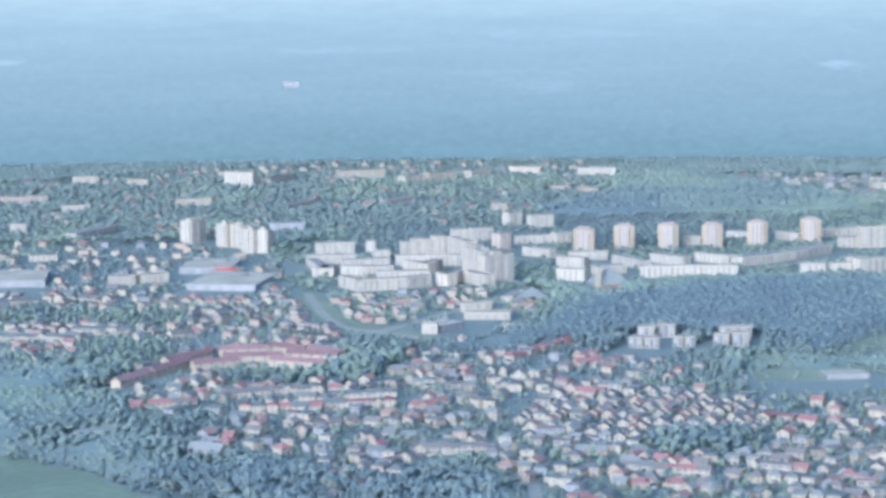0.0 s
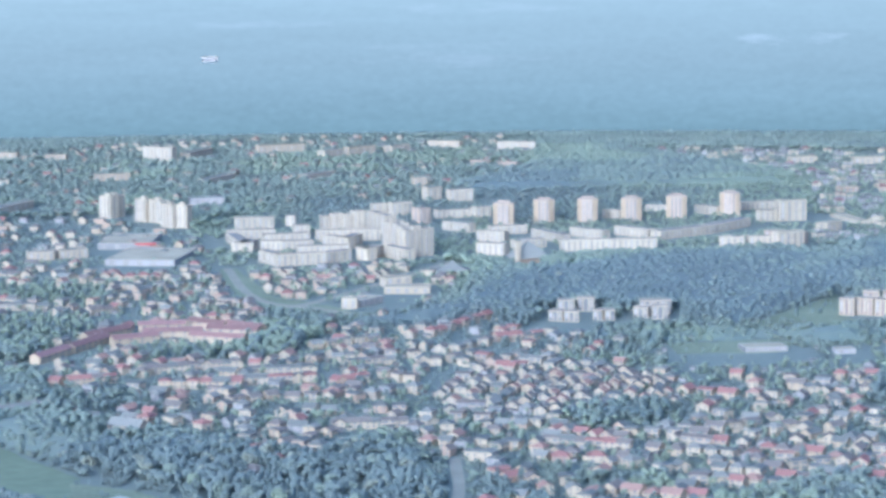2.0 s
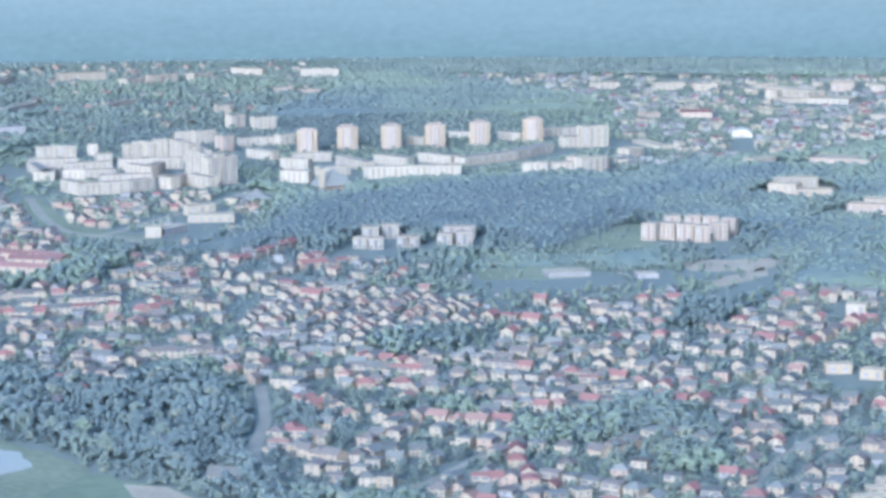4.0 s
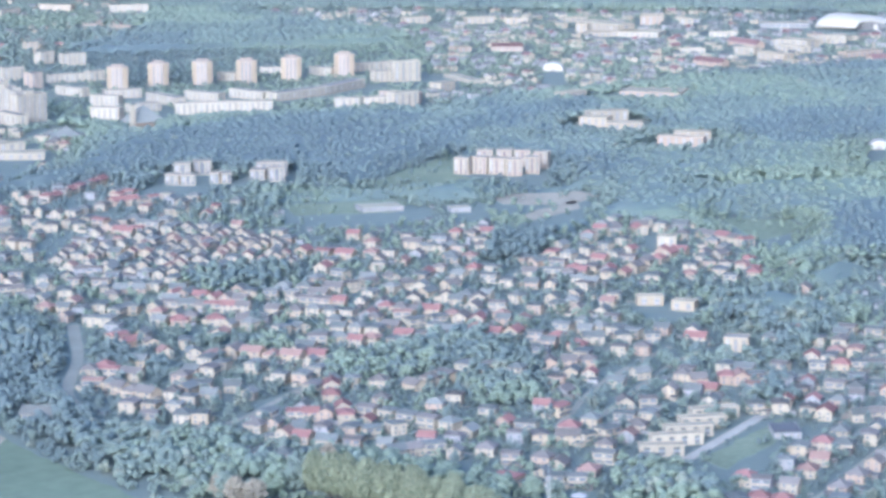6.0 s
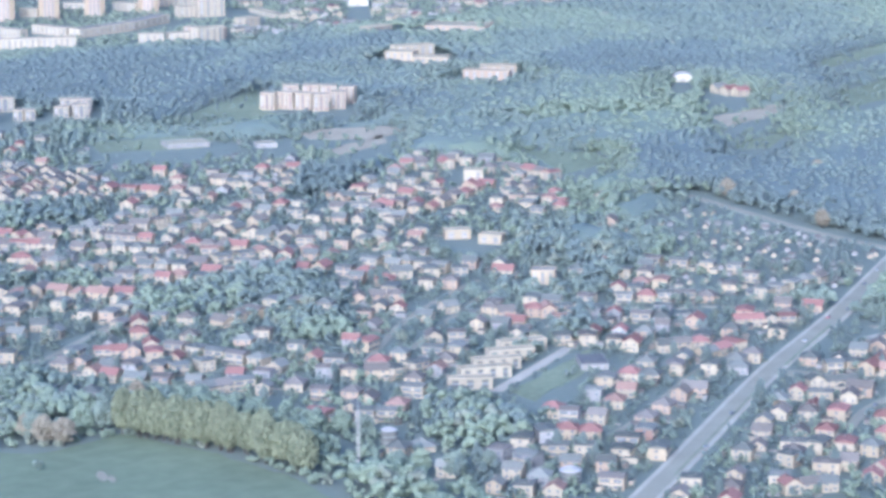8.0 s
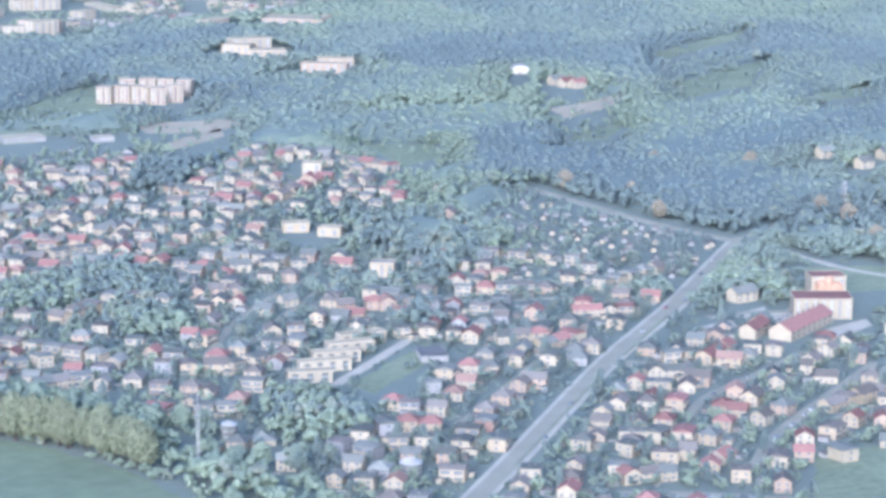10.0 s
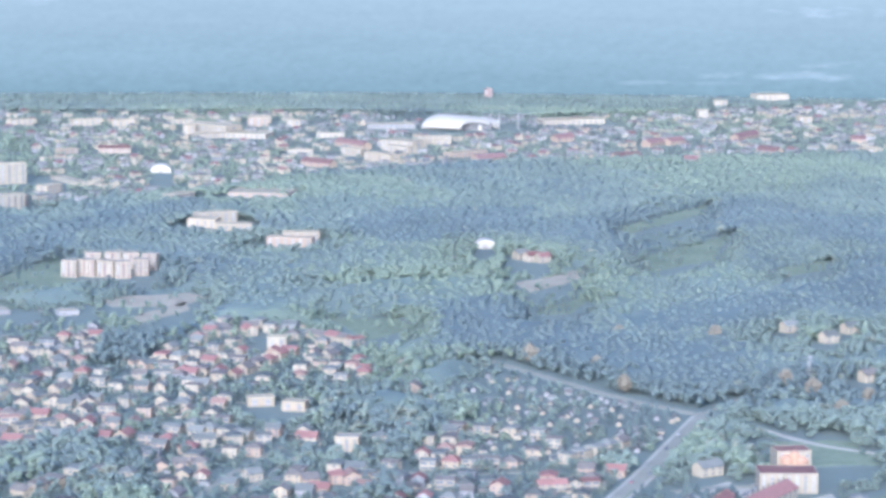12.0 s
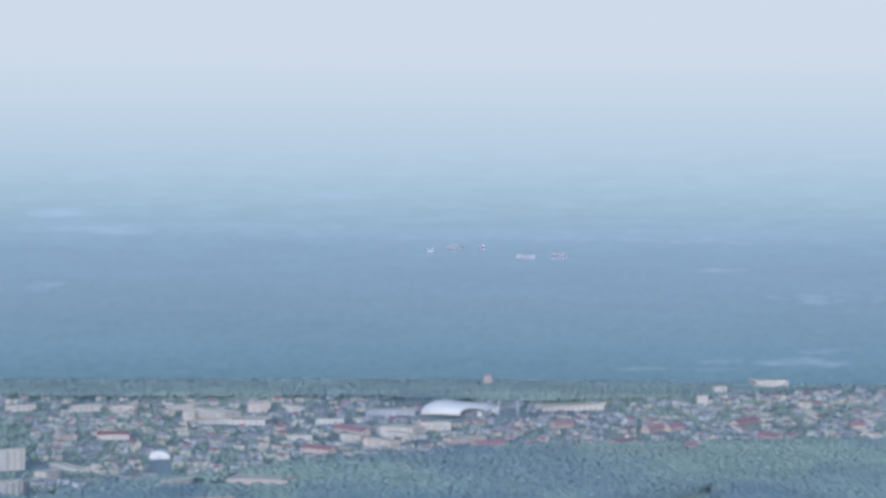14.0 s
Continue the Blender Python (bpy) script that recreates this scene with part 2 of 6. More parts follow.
    for (cx, cy), wide, deep, much in CLEARINGS:
        D = math.hypot(cx, cy)
        u = math_node("DIVIDE", math_node("SUBTRACT", az, math.atan2(cx, cy)), wide / D)
        v = math_node("DIVIDE", math_node("SUBTRACT", share, 1 - R_FLAT / D), deep * R_FLAT / D / D)
        d2 = math_node("ADD", math_node("ADD", math_node("MULTIPLY", u, u), math_node("MULTIPLY", v, v)), math_node("MULTIPLY", wob, 7.0))
        soft = nt.nodes.new("ShaderNodeMapRange")
        soft.inputs["From Min"].default_value, soft.inputs["From Max"].default_value = 1.2, -0.4
        soft.inputs["To Max"].default_value = much * 0.6
        L(d2, soft.inputs["Value"])
        mix = nt.nodes.new("ShaderNodeMix")
        mix.data_type = "RGBA"
        mix.inputs["B"].default_value = (0.345, 0.305, 0.24, 1)
        L(soft.outputs[0], mix.inputs["Factor"])
        L(tone, mix.inputs["A"])
        tone = mix.outputs["Result"]
    # pure emission: the far land itself glows with its painted haze
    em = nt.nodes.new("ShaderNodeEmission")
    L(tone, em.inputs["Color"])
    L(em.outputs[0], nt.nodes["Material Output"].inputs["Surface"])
    return m


# ---- mesh helpers ----
def mesh_object(name, verts, faces, mats, parent=None, label="", slots=None, smooth=False):
    me = bpy.data.meshes.new(name)
    me.from_pydata(verts, [], faces)
    for mt in (mats if isinstance(mats, (list, tuple)) else [mats]):
        me.materials.append(mt)
    if slots is not None:
        me.polygons.foreach_set("material_index", slots)
    if smooth:
        me.shade_smooth()
    me.update()
    ob = new(name, me)
    if parent:
        ob.parent = parent
    if label:
        ob["label"] = label
    return ob


def box(x0, y0, z0, x1, y1, z1):
    v = [(x, y, z) for z in (z0, z1) for x, y in ((x0, y0), (x1, y0), (x1, y1), (x0, y1))]
    return v, [(3, 2, 1, 0), (4, 5, 6, 7), (0, 1, 5, 4), (1, 2, 6, 5), (2, 3, 7, 6), (3, 0, 4, 7)]


def joined(pieces):
    """One mesh from several (verts, faces)."""
    vs, fs = [], []
    for v, f in pieces:
        n = len(vs)
        vs += v
        fs += [tuple(i + n for i in q) for q in f]
    return vs, fs


def part(name, geo, material, parent, label=""):
    return mesh_object(name, geo[0], geo[1], material, parent, label)


def prism(poly, z0, z1):
    n = len(poly)
    v = [(x, y, z0) for x, y in poly] + [(x, y, z1) for x, y in poly]
    return v, [tuple(range(n))[::-1], tuple(range(n, 2 * n))] + [(i, (i + 1) % n, n + (i + 1) % n, n + i) for i in range(n)]


def ccw(poly):
    a = sum(p[0] * q[1] - q[0] * p[1] for p, q in zip(poly, poly[1:] + poly[:1]))
    return poly if a > 0 else poly[::-1]


def inside(poly, x, y):
    """Which of the points x, y lie in the polygon."""
    r = np.zeros(x.shape, bool)
    for (x0, y0), (x1, y1) in zip(poly, poly[1:] + poly[:1]):
        hit = (y0 > y) != (y1 > y)
        r ^= hit & (x < (x1 - x0) * (y - y0) / (y1 - y0 if y1 != y0 else 1e-9) + x0)
    return r


TAKEN = []  # (x, y, radius) kept free of houses and trees
CLEAR = []  # polygons kept free of houses and trees


def smooth_line(pts, n=6):
    """A flowing line through the points."""
    p = [Vector((*q, 0)) for q in pts]
    p = [p[0] * 2 - p[1]] + p + [p[-1] * 2 - p[-2]]
    out = []
    for a, b, c, d in zip(p, p[1:], p[2:], p[3:]):
        for k in range(n):
            t = k / n
            out.append(0.5 * (2 * b + (c - a) * t + (2 * a - 5 * b + 4 * c - d) * t * t + (3 * b - a - 3 * c + d) * t ** 3))
    return out + [p[-2]]


def road(name, pts, width, label, material="asphalt", z=0.35, margin=2.0):
    line = smooth_line(pts)
    vs, fs = [], []
    for i, p in enumerate(line):
        d = (line[min(i + 1, len(line) - 1)] - line[max(i - 1, 0)]).normalized()
        s = Vector((-d.y, d.x, 0)) * width / 2
        vs += [(p.x - s.x, p.y - s.y, 0), (p.x - s.x, p.y - s.y, z), (p.x + s.x, p.y + s.y, z), (p.x + s.x, p.y + s.y, 0)]
        if i:
            a = 4 * (i - 1)
            fs += [(a + k, a + 4 + k, a + 5 + k, a + 1 + k) for k in range(3)]
            q = line[i - 1]
            steps = max(1, int((p - q).length / (width * 0.6)))
            TAKEN.extend((*(q.lerp(p, k / steps)).xy, width / 2 + margin) for k in range(steps))
    ob = mesh_object(name, vs, [f[::-1] for f in fs], M[material])
    return tagged(ob, label, "road", kind="structure")


def ragged(poly, amp=2.2, step=9.0):
    """The same outline with an uneven, natural edge."""
    out = []
    for (x0, y0), (x1, y1) in zip(poly, poly[1:] + poly[:1]):
        n = max(1, int(math.hypot(x1 - x0, y1 - y0) / step))
        for k in range(n):
            x, y = x0 + (x1 - x0) * k / n, y0 + (y1 - y0) * k / n
            out.append((x + amp * noise.noise((x * 0.09, y * 0.06, 3.1)), y + 2.5 * amp * noise.noise((x * 0.09, y * 0.06, 8.4))))
    return out


def patch(name, poly, material, label, category, z=0.2, reveal=True):
    CLEAR.append(poly)
    if reveal:
        CLEAR.extend([(x * f, y * f) for x, y in poly] for f in (0.99, 0.98, 0.97))
    vs, fs = prism(ccw(poly if name in ("median", "yard", "bare_ground") else ragged(poly)), 0, z)
    ob = mesh_object(name, vs, fs, M[material])
    return tagged(ob, label, category, kind="structure")


# ---- ground and distance ----
def ground():
    rings = [0, 400, 800, 1200, 1600, 2000, 2400, 2800, 3200, 3600, 4000, R_FLAT]
    n = 128
    vs, fs = [(0, 0, 0)], []
    for r in rings[1:]:
        vs += [(r * math.sin(2 * math.pi * k / n), r * math.cos(2 * math.pi * k / n), 0) for k in range(n)]
    fs += [(0, 1 + (k + 1) % n, 1 + k) for k in range(n)]
    for j in range(len(rings) - 2):
        a, b = 1 + j * n, 1 + (j + 1) * n
        fs += [(a + k, a + (k + 1) % n, b + (k + 1) % n, b + k) for k in range(n)]
    tagged(mesh_object("ground", vs, fs, ground_material()), "grassy and earthy level ground of the town", "ground", kind="structure")
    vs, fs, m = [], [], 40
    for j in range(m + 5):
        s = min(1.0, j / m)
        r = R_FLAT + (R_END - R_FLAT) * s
        # last four rings rise past eye level: an added band of glowing sky
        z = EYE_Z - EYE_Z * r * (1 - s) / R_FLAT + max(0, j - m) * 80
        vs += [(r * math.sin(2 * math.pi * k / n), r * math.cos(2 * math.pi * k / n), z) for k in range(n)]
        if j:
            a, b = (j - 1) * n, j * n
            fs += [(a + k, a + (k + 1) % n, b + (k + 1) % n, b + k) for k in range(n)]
    tagged(mesh_object("backdrop", vs, fs, distance_material(), smooth=True), "glowing backdrop painted with hazy blue woods, fields and low pale sky", "backdrop", kind="structure")


ground()

# ---- fields, water, roads ----
patch("field", [(15, 1354), (124, 1345), (163, 1367), (204, 1320), (230, 1276), (260, 1185), (227, 1036), (9, 1094)], "crop", "wide green field of young crop", "field", reveal=False)
patch("field", [(-397, 1958), (-295, 1922), (-245, 1874), (-185, 1775), (-177, 1691), (-359, 1765)], "crop", "green field of young crop beside the pond", "field", z=0.22, reveal=False)
patch("meadow", [(-189, 1762), (-144, 1732), (-110, 1688), (-73, 1642), (-45, 1592), (-84, 1515), (-169, 1563)], "meadow", "grassy bank round the pond", "meadow", z=0.3)
patch("meadow", [(316, 2348), (362, 2427), (439, 2550), (419, 2422), (438, 2374), (381, 2331)], "meadow", "grassy slope beside the new flats", "meadow", reveal=False)
patch("meadow", [(1012, 2601), (1172, 2755), (1149, 2692), (1001, 2548)], "meadow", "pale grassy clearing in the woods", "clearing")
patch("meadow", [(955, 2402), (1098, 2522), (1019, 2373), (930, 2310)], "meadow", "brownish clearing in the woods", "clearing")
patch("meadow", [(1050, 2302), (1124, 2344), (1088, 2281), (1036, 2253)], "meadow", "grassy clearing in the woods", "clearing")
patch("meadow", [(587, 2152), (640, 2137), (643, 2086), (589, 2042)], "meadow", "light green meadow by the woods", "meadow")
patch("field", [(-130, 1624), (-41, 1584), (-22, 1561), (3, 1539), (27, 1477), (63, 1406), (128, 1275), (-108, 1315)], "crop", "green field of young crop beside the woods", "field", z=0.24, reveal=False)
for cx, cy, rx, ry in ((144, 1294, 2.6, 9.0), (148, 1288, 1.8, 6.0)):
    patch("bare_ground", [(cx + rx * math.cos(a * 0.5236), cy + ry * math.sin(a * 0.5236)) for a in range(12)], "soil", "bare dry spot in the field", "bare ground", z=0.3, reveal=False)
patch("bare_ground", [(-28, 1557), (-3, 1547), (11, 1518), (3, 1489), (-22, 1524)], "sand", "bare sandy corner of the field", "bare ground", z=0.3, reveal=False)
patch("building_site", [(423, 2298), (505, 2307), (519, 2281), (485, 2238), (431, 2253)], "sand", "bare sandy building site", "building site")
patch("building_site", [(433, 2194), (494, 2260), (488, 2220), (431, 2158)], "sand", "bare sandy strip of a building site", "building site")
# this strip is grass, not bare sand
patch("building_site", [(250, 2280), (344, 2295), (357, 2274), (334, 2228), (253, 2227)], "meadow", "green grass strip beside the building site", "building site")
patch("building_site", [(793, 2286), (882, 2348), (861, 2294), (788, 2229)], "sand", "pale sandy yard in the woods", "yard")
patch("meadow", [(764, 2152), (832, 2195), (783, 2117), (756, 2116)], "meadow", "yellowish meadow in the woods", "meadow")
patch("meadow", [(376, 1402), (446, 1488), (428, 1438), (383, 1381)], "meadow", "strip of grass beside the terraces", "meadow")
patch("meadow", [(731, 1616), (783, 1601), (777, 1533), (730, 1538)], "meadow", "grass behind the hotel", "meadow")
patch("meadow", [(692, 1417), (742, 1462), (771, 1424), (702, 1359)], "meadow", "rough grass at the edge of the houses", "meadow")
patch("meadow", [(559, 1210), (619, 1214), (626, 1150), (520, 1124)], "meadow", "rough grass plot between houses", "meadow")

road("road", [(367, 1169), (421, 1251), (526, 1413), (611, 1531), (718, 1691), (732, 1706)], 15, "pale paved edges of the main road", "paving", z=0.3)
road("road", [(367, 1169), (421, 1251), (526, 1413), (611, 1531), (718, 1691), (729, 1703)], 9.5, "wide two-lane main road of grey asphalt", z=0.36)
patch("median", [(410, 1229), (511, 1385), (512, 1385), (411, 1229)], "meadow", "narrow grass strip along the middle of the main road", "median", z=0.5)
patch("median", [(538, 1423), (599, 1510), (600, 1509), (539, 1422)], "meadow", "narrow grass strip along the middle of the main road", "median", z=0.5)
road("road", [(651, 1934), (669, 1866), (692, 1779), (723, 1705)], 9, "grey road along the edge of the woods", z=0.4, margin=6)
road("road", [(725, 1700), (754, 1724), (774, 1743)], 14, "grey road joining the main road", z=0.42)
road("road", [(742, 1659), (750, 1628), (767, 1584), (822, 1520)], 6, "pale unpaved lane past the woods", "paving")
road("road", [(524, 1408), (539, 1406), (555, 1396)], 9, "side street off the main road", z=0.45)
road("road", [(620, 1498), (647, 1502), (674, 1497)], 7, "side street to the hotel", z=0.45)
road("road", [(518, 1191), (553, 1244), (602, 1299), (668, 1369)], 7, "narrow street between houses")
road("road", [(442, 1172), (469, 1164), (538, 1130)], 9, "street lined with parked cars")
road("road", [(615, 2289), (664, 2322), (715, 2321), (770, 2313), (788, 2281)], 6, "pale track through the woods", "paving", margin=3)
road("road", [(522, 1287), (550, 1326), (600, 1368), (640, 1404)], 6, "narrow street between houses")
road("road", [(363, 1399), (387, 1430), (434, 1492)], 7, "pale street beside the terraces", "paving")
road("road", [(59, 1821), (58, 1716), (48, 1623), (57, 1581), (77, 1558)], 8, "curving street at the edge of the houses")
road("road", [(-136, 2778), (-112, 2618), (-86, 2536), (-49, 2506), (-8, 2459)], 9, "curving road below the estate", margin=9)
road("road", [(-69, 2507), (-44, 2540), (-8, 2611), (36, 2693), (83, 2798)], 9, "road from the estate", z=0.4, margin=5)

road("road", [(402, 1305), (428, 1336), (455, 1376), (477, 1408), (496, 1432)], 5, "narrow street between rows of houses", margin=0.5)
road("road", [(521, 1409), (537, 1401), (554, 1394), (575, 1380)], 6, "side street off the main road", margin=0.5)
road("road", [(109, 1514), (141, 1537), (163, 1572), (190, 1618)], 5, "narrow street between gardens", margin=0.5)
road("road", [(345, 1509), (378, 1567), (415, 1628), (437, 1659)], 5, "narrow street between rows of houses", margin=0.5)
road("road", [(252, 1305), (267, 1288), (282, 1274), (293, 1259)], 4, "pale track beside the mast", margin=0.5)
road("road", [(312, 1480), (356, 1577), (400, 1644), (429, 1683)], 5, "narrow street between rows of houses", margin=0.5)
road("road", [(485, 1590), (515, 1576), (550, 1573), (582, 1552)], 5, "narrow street past the allotments", margin=0.5)

patch("verge", [(-145, 2771), (-123, 2611), (-91, 2501), (-48, 2465), (-3, 2429), (-2, 2469), (-49, 2541), (-83, 2579), (-106, 2675), (-127, 2778)], "meadow", "grassy verge along the curving road", "verge", z=0.15, reveal=False)

# ---- zones ----
SUBURB = [(-584, 2767), (-135, 2770), (-88, 2457), (-13, 2411), (109, 2381), (157, 2303), (155, 2372), (213, 2271), (254, 2139), (339, 2085), (393, 2141), (444, 2079), (498, 2143), (549, 2126), (589, 2023), (569, 1989), (554, 1822), (536, 1619), (580, 1573), (622, 1452), (647, 1445), (720, 1469), (680, 1241), (584, 1061), (340, 1133), (323, 1205), (285, 1299), (268, 1399), (174, 1480), (172, 1465), (128, 1518), (60, 1550), (62, 1749), (33, 1873), (25, 1938), (-33, 1851), (-155, 1946), (-209, 2014), (-249, 2186), (-297, 2215), (-472, 2224)]
FAR_TOWN = [(366, 4011), (597, 3954), (1094, 3829), (1310, 3688), (1536, 3719), (2158, 3852), (1749, 3118), (1297, 3137), (1087, 3160), (826, 3078), (684, 2978), (436, 2894), (478, 2941), (558, 3346), (552, 3622)]
OLD_TOWN = [(-805, 3840), (-627, 3945), (-363, 4138), (-71, 4251), (271, 4216), (226, 3746), (81, 3409), (-58, 3389), (-161, 3248), (-196, 3167), (-318, 3231), (-674, 3203)]
ESTATE = [(-186, 3010), (-147, 3218), (-57, 3358), (139, 3469), (558, 3500), (654, 3331), (543, 2909), (305, 2848), (200, 2842), (155, 2767), (96, 2841), (42, 2766), (-81, 2733), (-131, 2865)]
MALLS = [(-674, 3203), (-304, 3219), (-193, 3113), (-138, 2821), (-137, 2745), (-585, 2775)]
PLOTS = [(520, 1751), (622, 1880), (666, 1856), (711, 1696), (635, 1590), (588, 1587), (545, 1633)]
GARDENS = [(221, 2255), (308, 2239), (411, 2264), (428, 2203), (341, 2098), (255, 2152)]
WOODS = {  # clumps that stand among the houses
    "pine": ([(119, 2603), (173, 2696), (263, 2773), (364, 2809), (388, 2863), (354, 2694), (322, 2483), (282, 2486), (241, 2541), (161, 2510)],
             [(366, 1991), (393, 2102), (461, 2170), (525, 2204), (466, 2130), (428, 2036), (394, 1974)],
             [(615, 1952), (683, 2160), (748, 2172), (806, 2126), (733, 1919), (782, 1905), (829, 1868), (769, 1751), (728, 1732), (675, 1881), (659, 1952)],
             [(267, 2416), (327, 2490), (459, 2716), (656, 2907), (636, 2815), (495, 2668), (347, 2418), (279, 2349)],
             [(722, 2623), (823, 2751), (970, 2712), (881, 2560), (742, 2478)],
             [(790, 2031), (930, 2121), (1116, 2214), (1053, 2087), (787, 1953)]),
    "leaf": ([(141, 1936), (170, 1996), (220, 1999), (207, 1914), (158, 1901)],
             [(-502, 2370), (-321, 2360), (-261, 2291), (-266, 2213), (-472, 2224)],
             [(315, 1348), (338, 1388), (377, 1371), (355, 1302), (311, 1310)],
             [(476, 1803), (552, 1844), (581, 1753), (544, 1687), (498, 1664), (497, 1738), (468, 1746)],
             [(257, 1682), (278, 1727), (314, 1726), (317, 1648), (281, 1619)],
             [(-108, 2348), (-73, 2440), (-22, 2389), (-67, 2230), (-130, 2220)],
             [(396, 1475), (467, 1573), (464, 1527), (416, 1455)]),
}


# ---- blocks of flats ----
def house_parts(kind, w, d, h):
    """Local shapes of a small house: walls, roof, chimney, openings."""
    x, y = w / 2, d / 2
    if kind == "gable":
        rise = d * 0.3
        walls = ([(-x, -y, 0), (x, -y, 0), (x, y, 0), (-x, y, 0), (-x, -y, h), (x, -y, h), (x, y, h), (-x, y, h), (-x, 0, h + rise), (x, 0, h + rise)],
                 [(3, 2, 1, 0), (0, 1, 5, 4), (1, 2, 6, 9, 5), (2, 3, 7, 6), (3, 0, 4, 8, 7)])
        o, t = 0.6, 0.28
        s = rise / y
        v = []
        for xx in (-x - o, x + o):
            v += [(xx, -y - o, h - o * s), (xx, 0, h + rise), (xx, y + o, h - o * s), (xx, y + o, h - o * s + t), (xx, 0, h + rise + t), (xx, -y - o, h - o * s + t)]
        roof = (v, [(5, 4, 1, 0), (4, 3, 2, 1), (6, 7, 10, 11), (7, 8, 9, 10), (11, 10, 4, 5), (10, 9, 3, 4), (0, 1, 7, 6), (1, 2, 8, 7), (5, 0, 6, 11), (2, 3, 9, 8)])
        top = h + rise
    elif kind == "hip":
        walls = box(-x, -y, 0, x, y, h)
        o, rise, t = 0.7, d * 0.3, 0.25
        rx = max(0.4, x - y * 0.9)
        X, Y = x + o, y + o
        roof = ([(-X, -Y, h), (X, -Y, h), (X, Y, h), (-X, Y, h), (-X, -Y, h + t), (X, -Y, h + t), (X, Y, h + t), (-X, Y, h + t), (-rx, 0, h + rise + t), (rx, 0, h + rise + t)],
                [(3, 2, 1, 0), (0, 1, 5, 4), (1, 2, 6, 5), (2, 3, 7, 6), (3, 0, 4, 7), (4, 5, 9, 8), (5, 6, 9), (6, 7, 8, 9), (7, 4, 8)])
        top = h + rise * 0.8
    elif kind == "band":
        walls = box(-x, -y, 0, x, y, h)
        X, Y, t, rise = x + 0.5, y + 0.6, 0.3, d * 0.13
        v = [(-X, -Y, h + 0.003), (X, -Y, h + 0.003), (X, Y, h + 0.003), (-X, Y, h + 0.003)]
        roof = (v + [(a, b, c + t) for a, b, c in v] + [(-X, 0, h + t + rise), (X, 0, h + t + rise)],
                [(3, 2, 1, 0), (0, 1, 5, 4), (1, 2, 6, 9, 5), (2, 3, 7, 6), (3, 0, 4, 8, 7), (4, 5, 9, 8), (8, 9, 6, 7)])
        top = h + rise * 0.7
    else:
        walls = box(-x, -y, 0, x, y, h)
        roof = joined([box(-x - 0.3, -y - 0.3, h + 0.002, x + 0.3, y + 0.3, h + 0.35), box(-x * 0.4, -y * 0.4, h + 0.352, x * 0.2, y * 0.3, h + 0.9)])
        top = h
    chim = box(x * 0.3, y * 0.2 - 0.3, top - 1.2, x * 0.3 + 0.7, y * 0.2 + 0.4, top + 1.0)
    wins = []
    for zz in ([1.0, 3.7] if h > 4.5 else [1.0]):
        for cx in (-0.5, 0.5):
            wins.append(box(cx * x - 0.75, -y - 0.06, zz, cx * x + 0.75, -y, zz + 1.4))
            wins.append(box(-x - 0.06, cx * y - 0.65, zz, -x, cx * y + 0.65, zz + 1.4))
    if kind == "band":
        wins = [box(u0 * x, -y - 0.06, zz, u1 * x, -y, zz + 1.6) for zz in (0.9, 3.9) for u0, u1 in ((-0.88, -0.12), (0.2, 0.88))]
        wins += [box(-x - 0.06, -0.8, zz, -x, 0.8, zz + 1.4) for zz in (1.0, 4.0)]
    door = box(-0.5, -y - 0.07, 0.05, 0.5, -y - 0.002, 2.1)
    slabs = [box(-x * 0.95, -y - 1.1, 2.75, x * 0.95, -y - 0.08, 3.75)] if kind == "band" else []
    return walls, roof, chim, wins, door, slabs


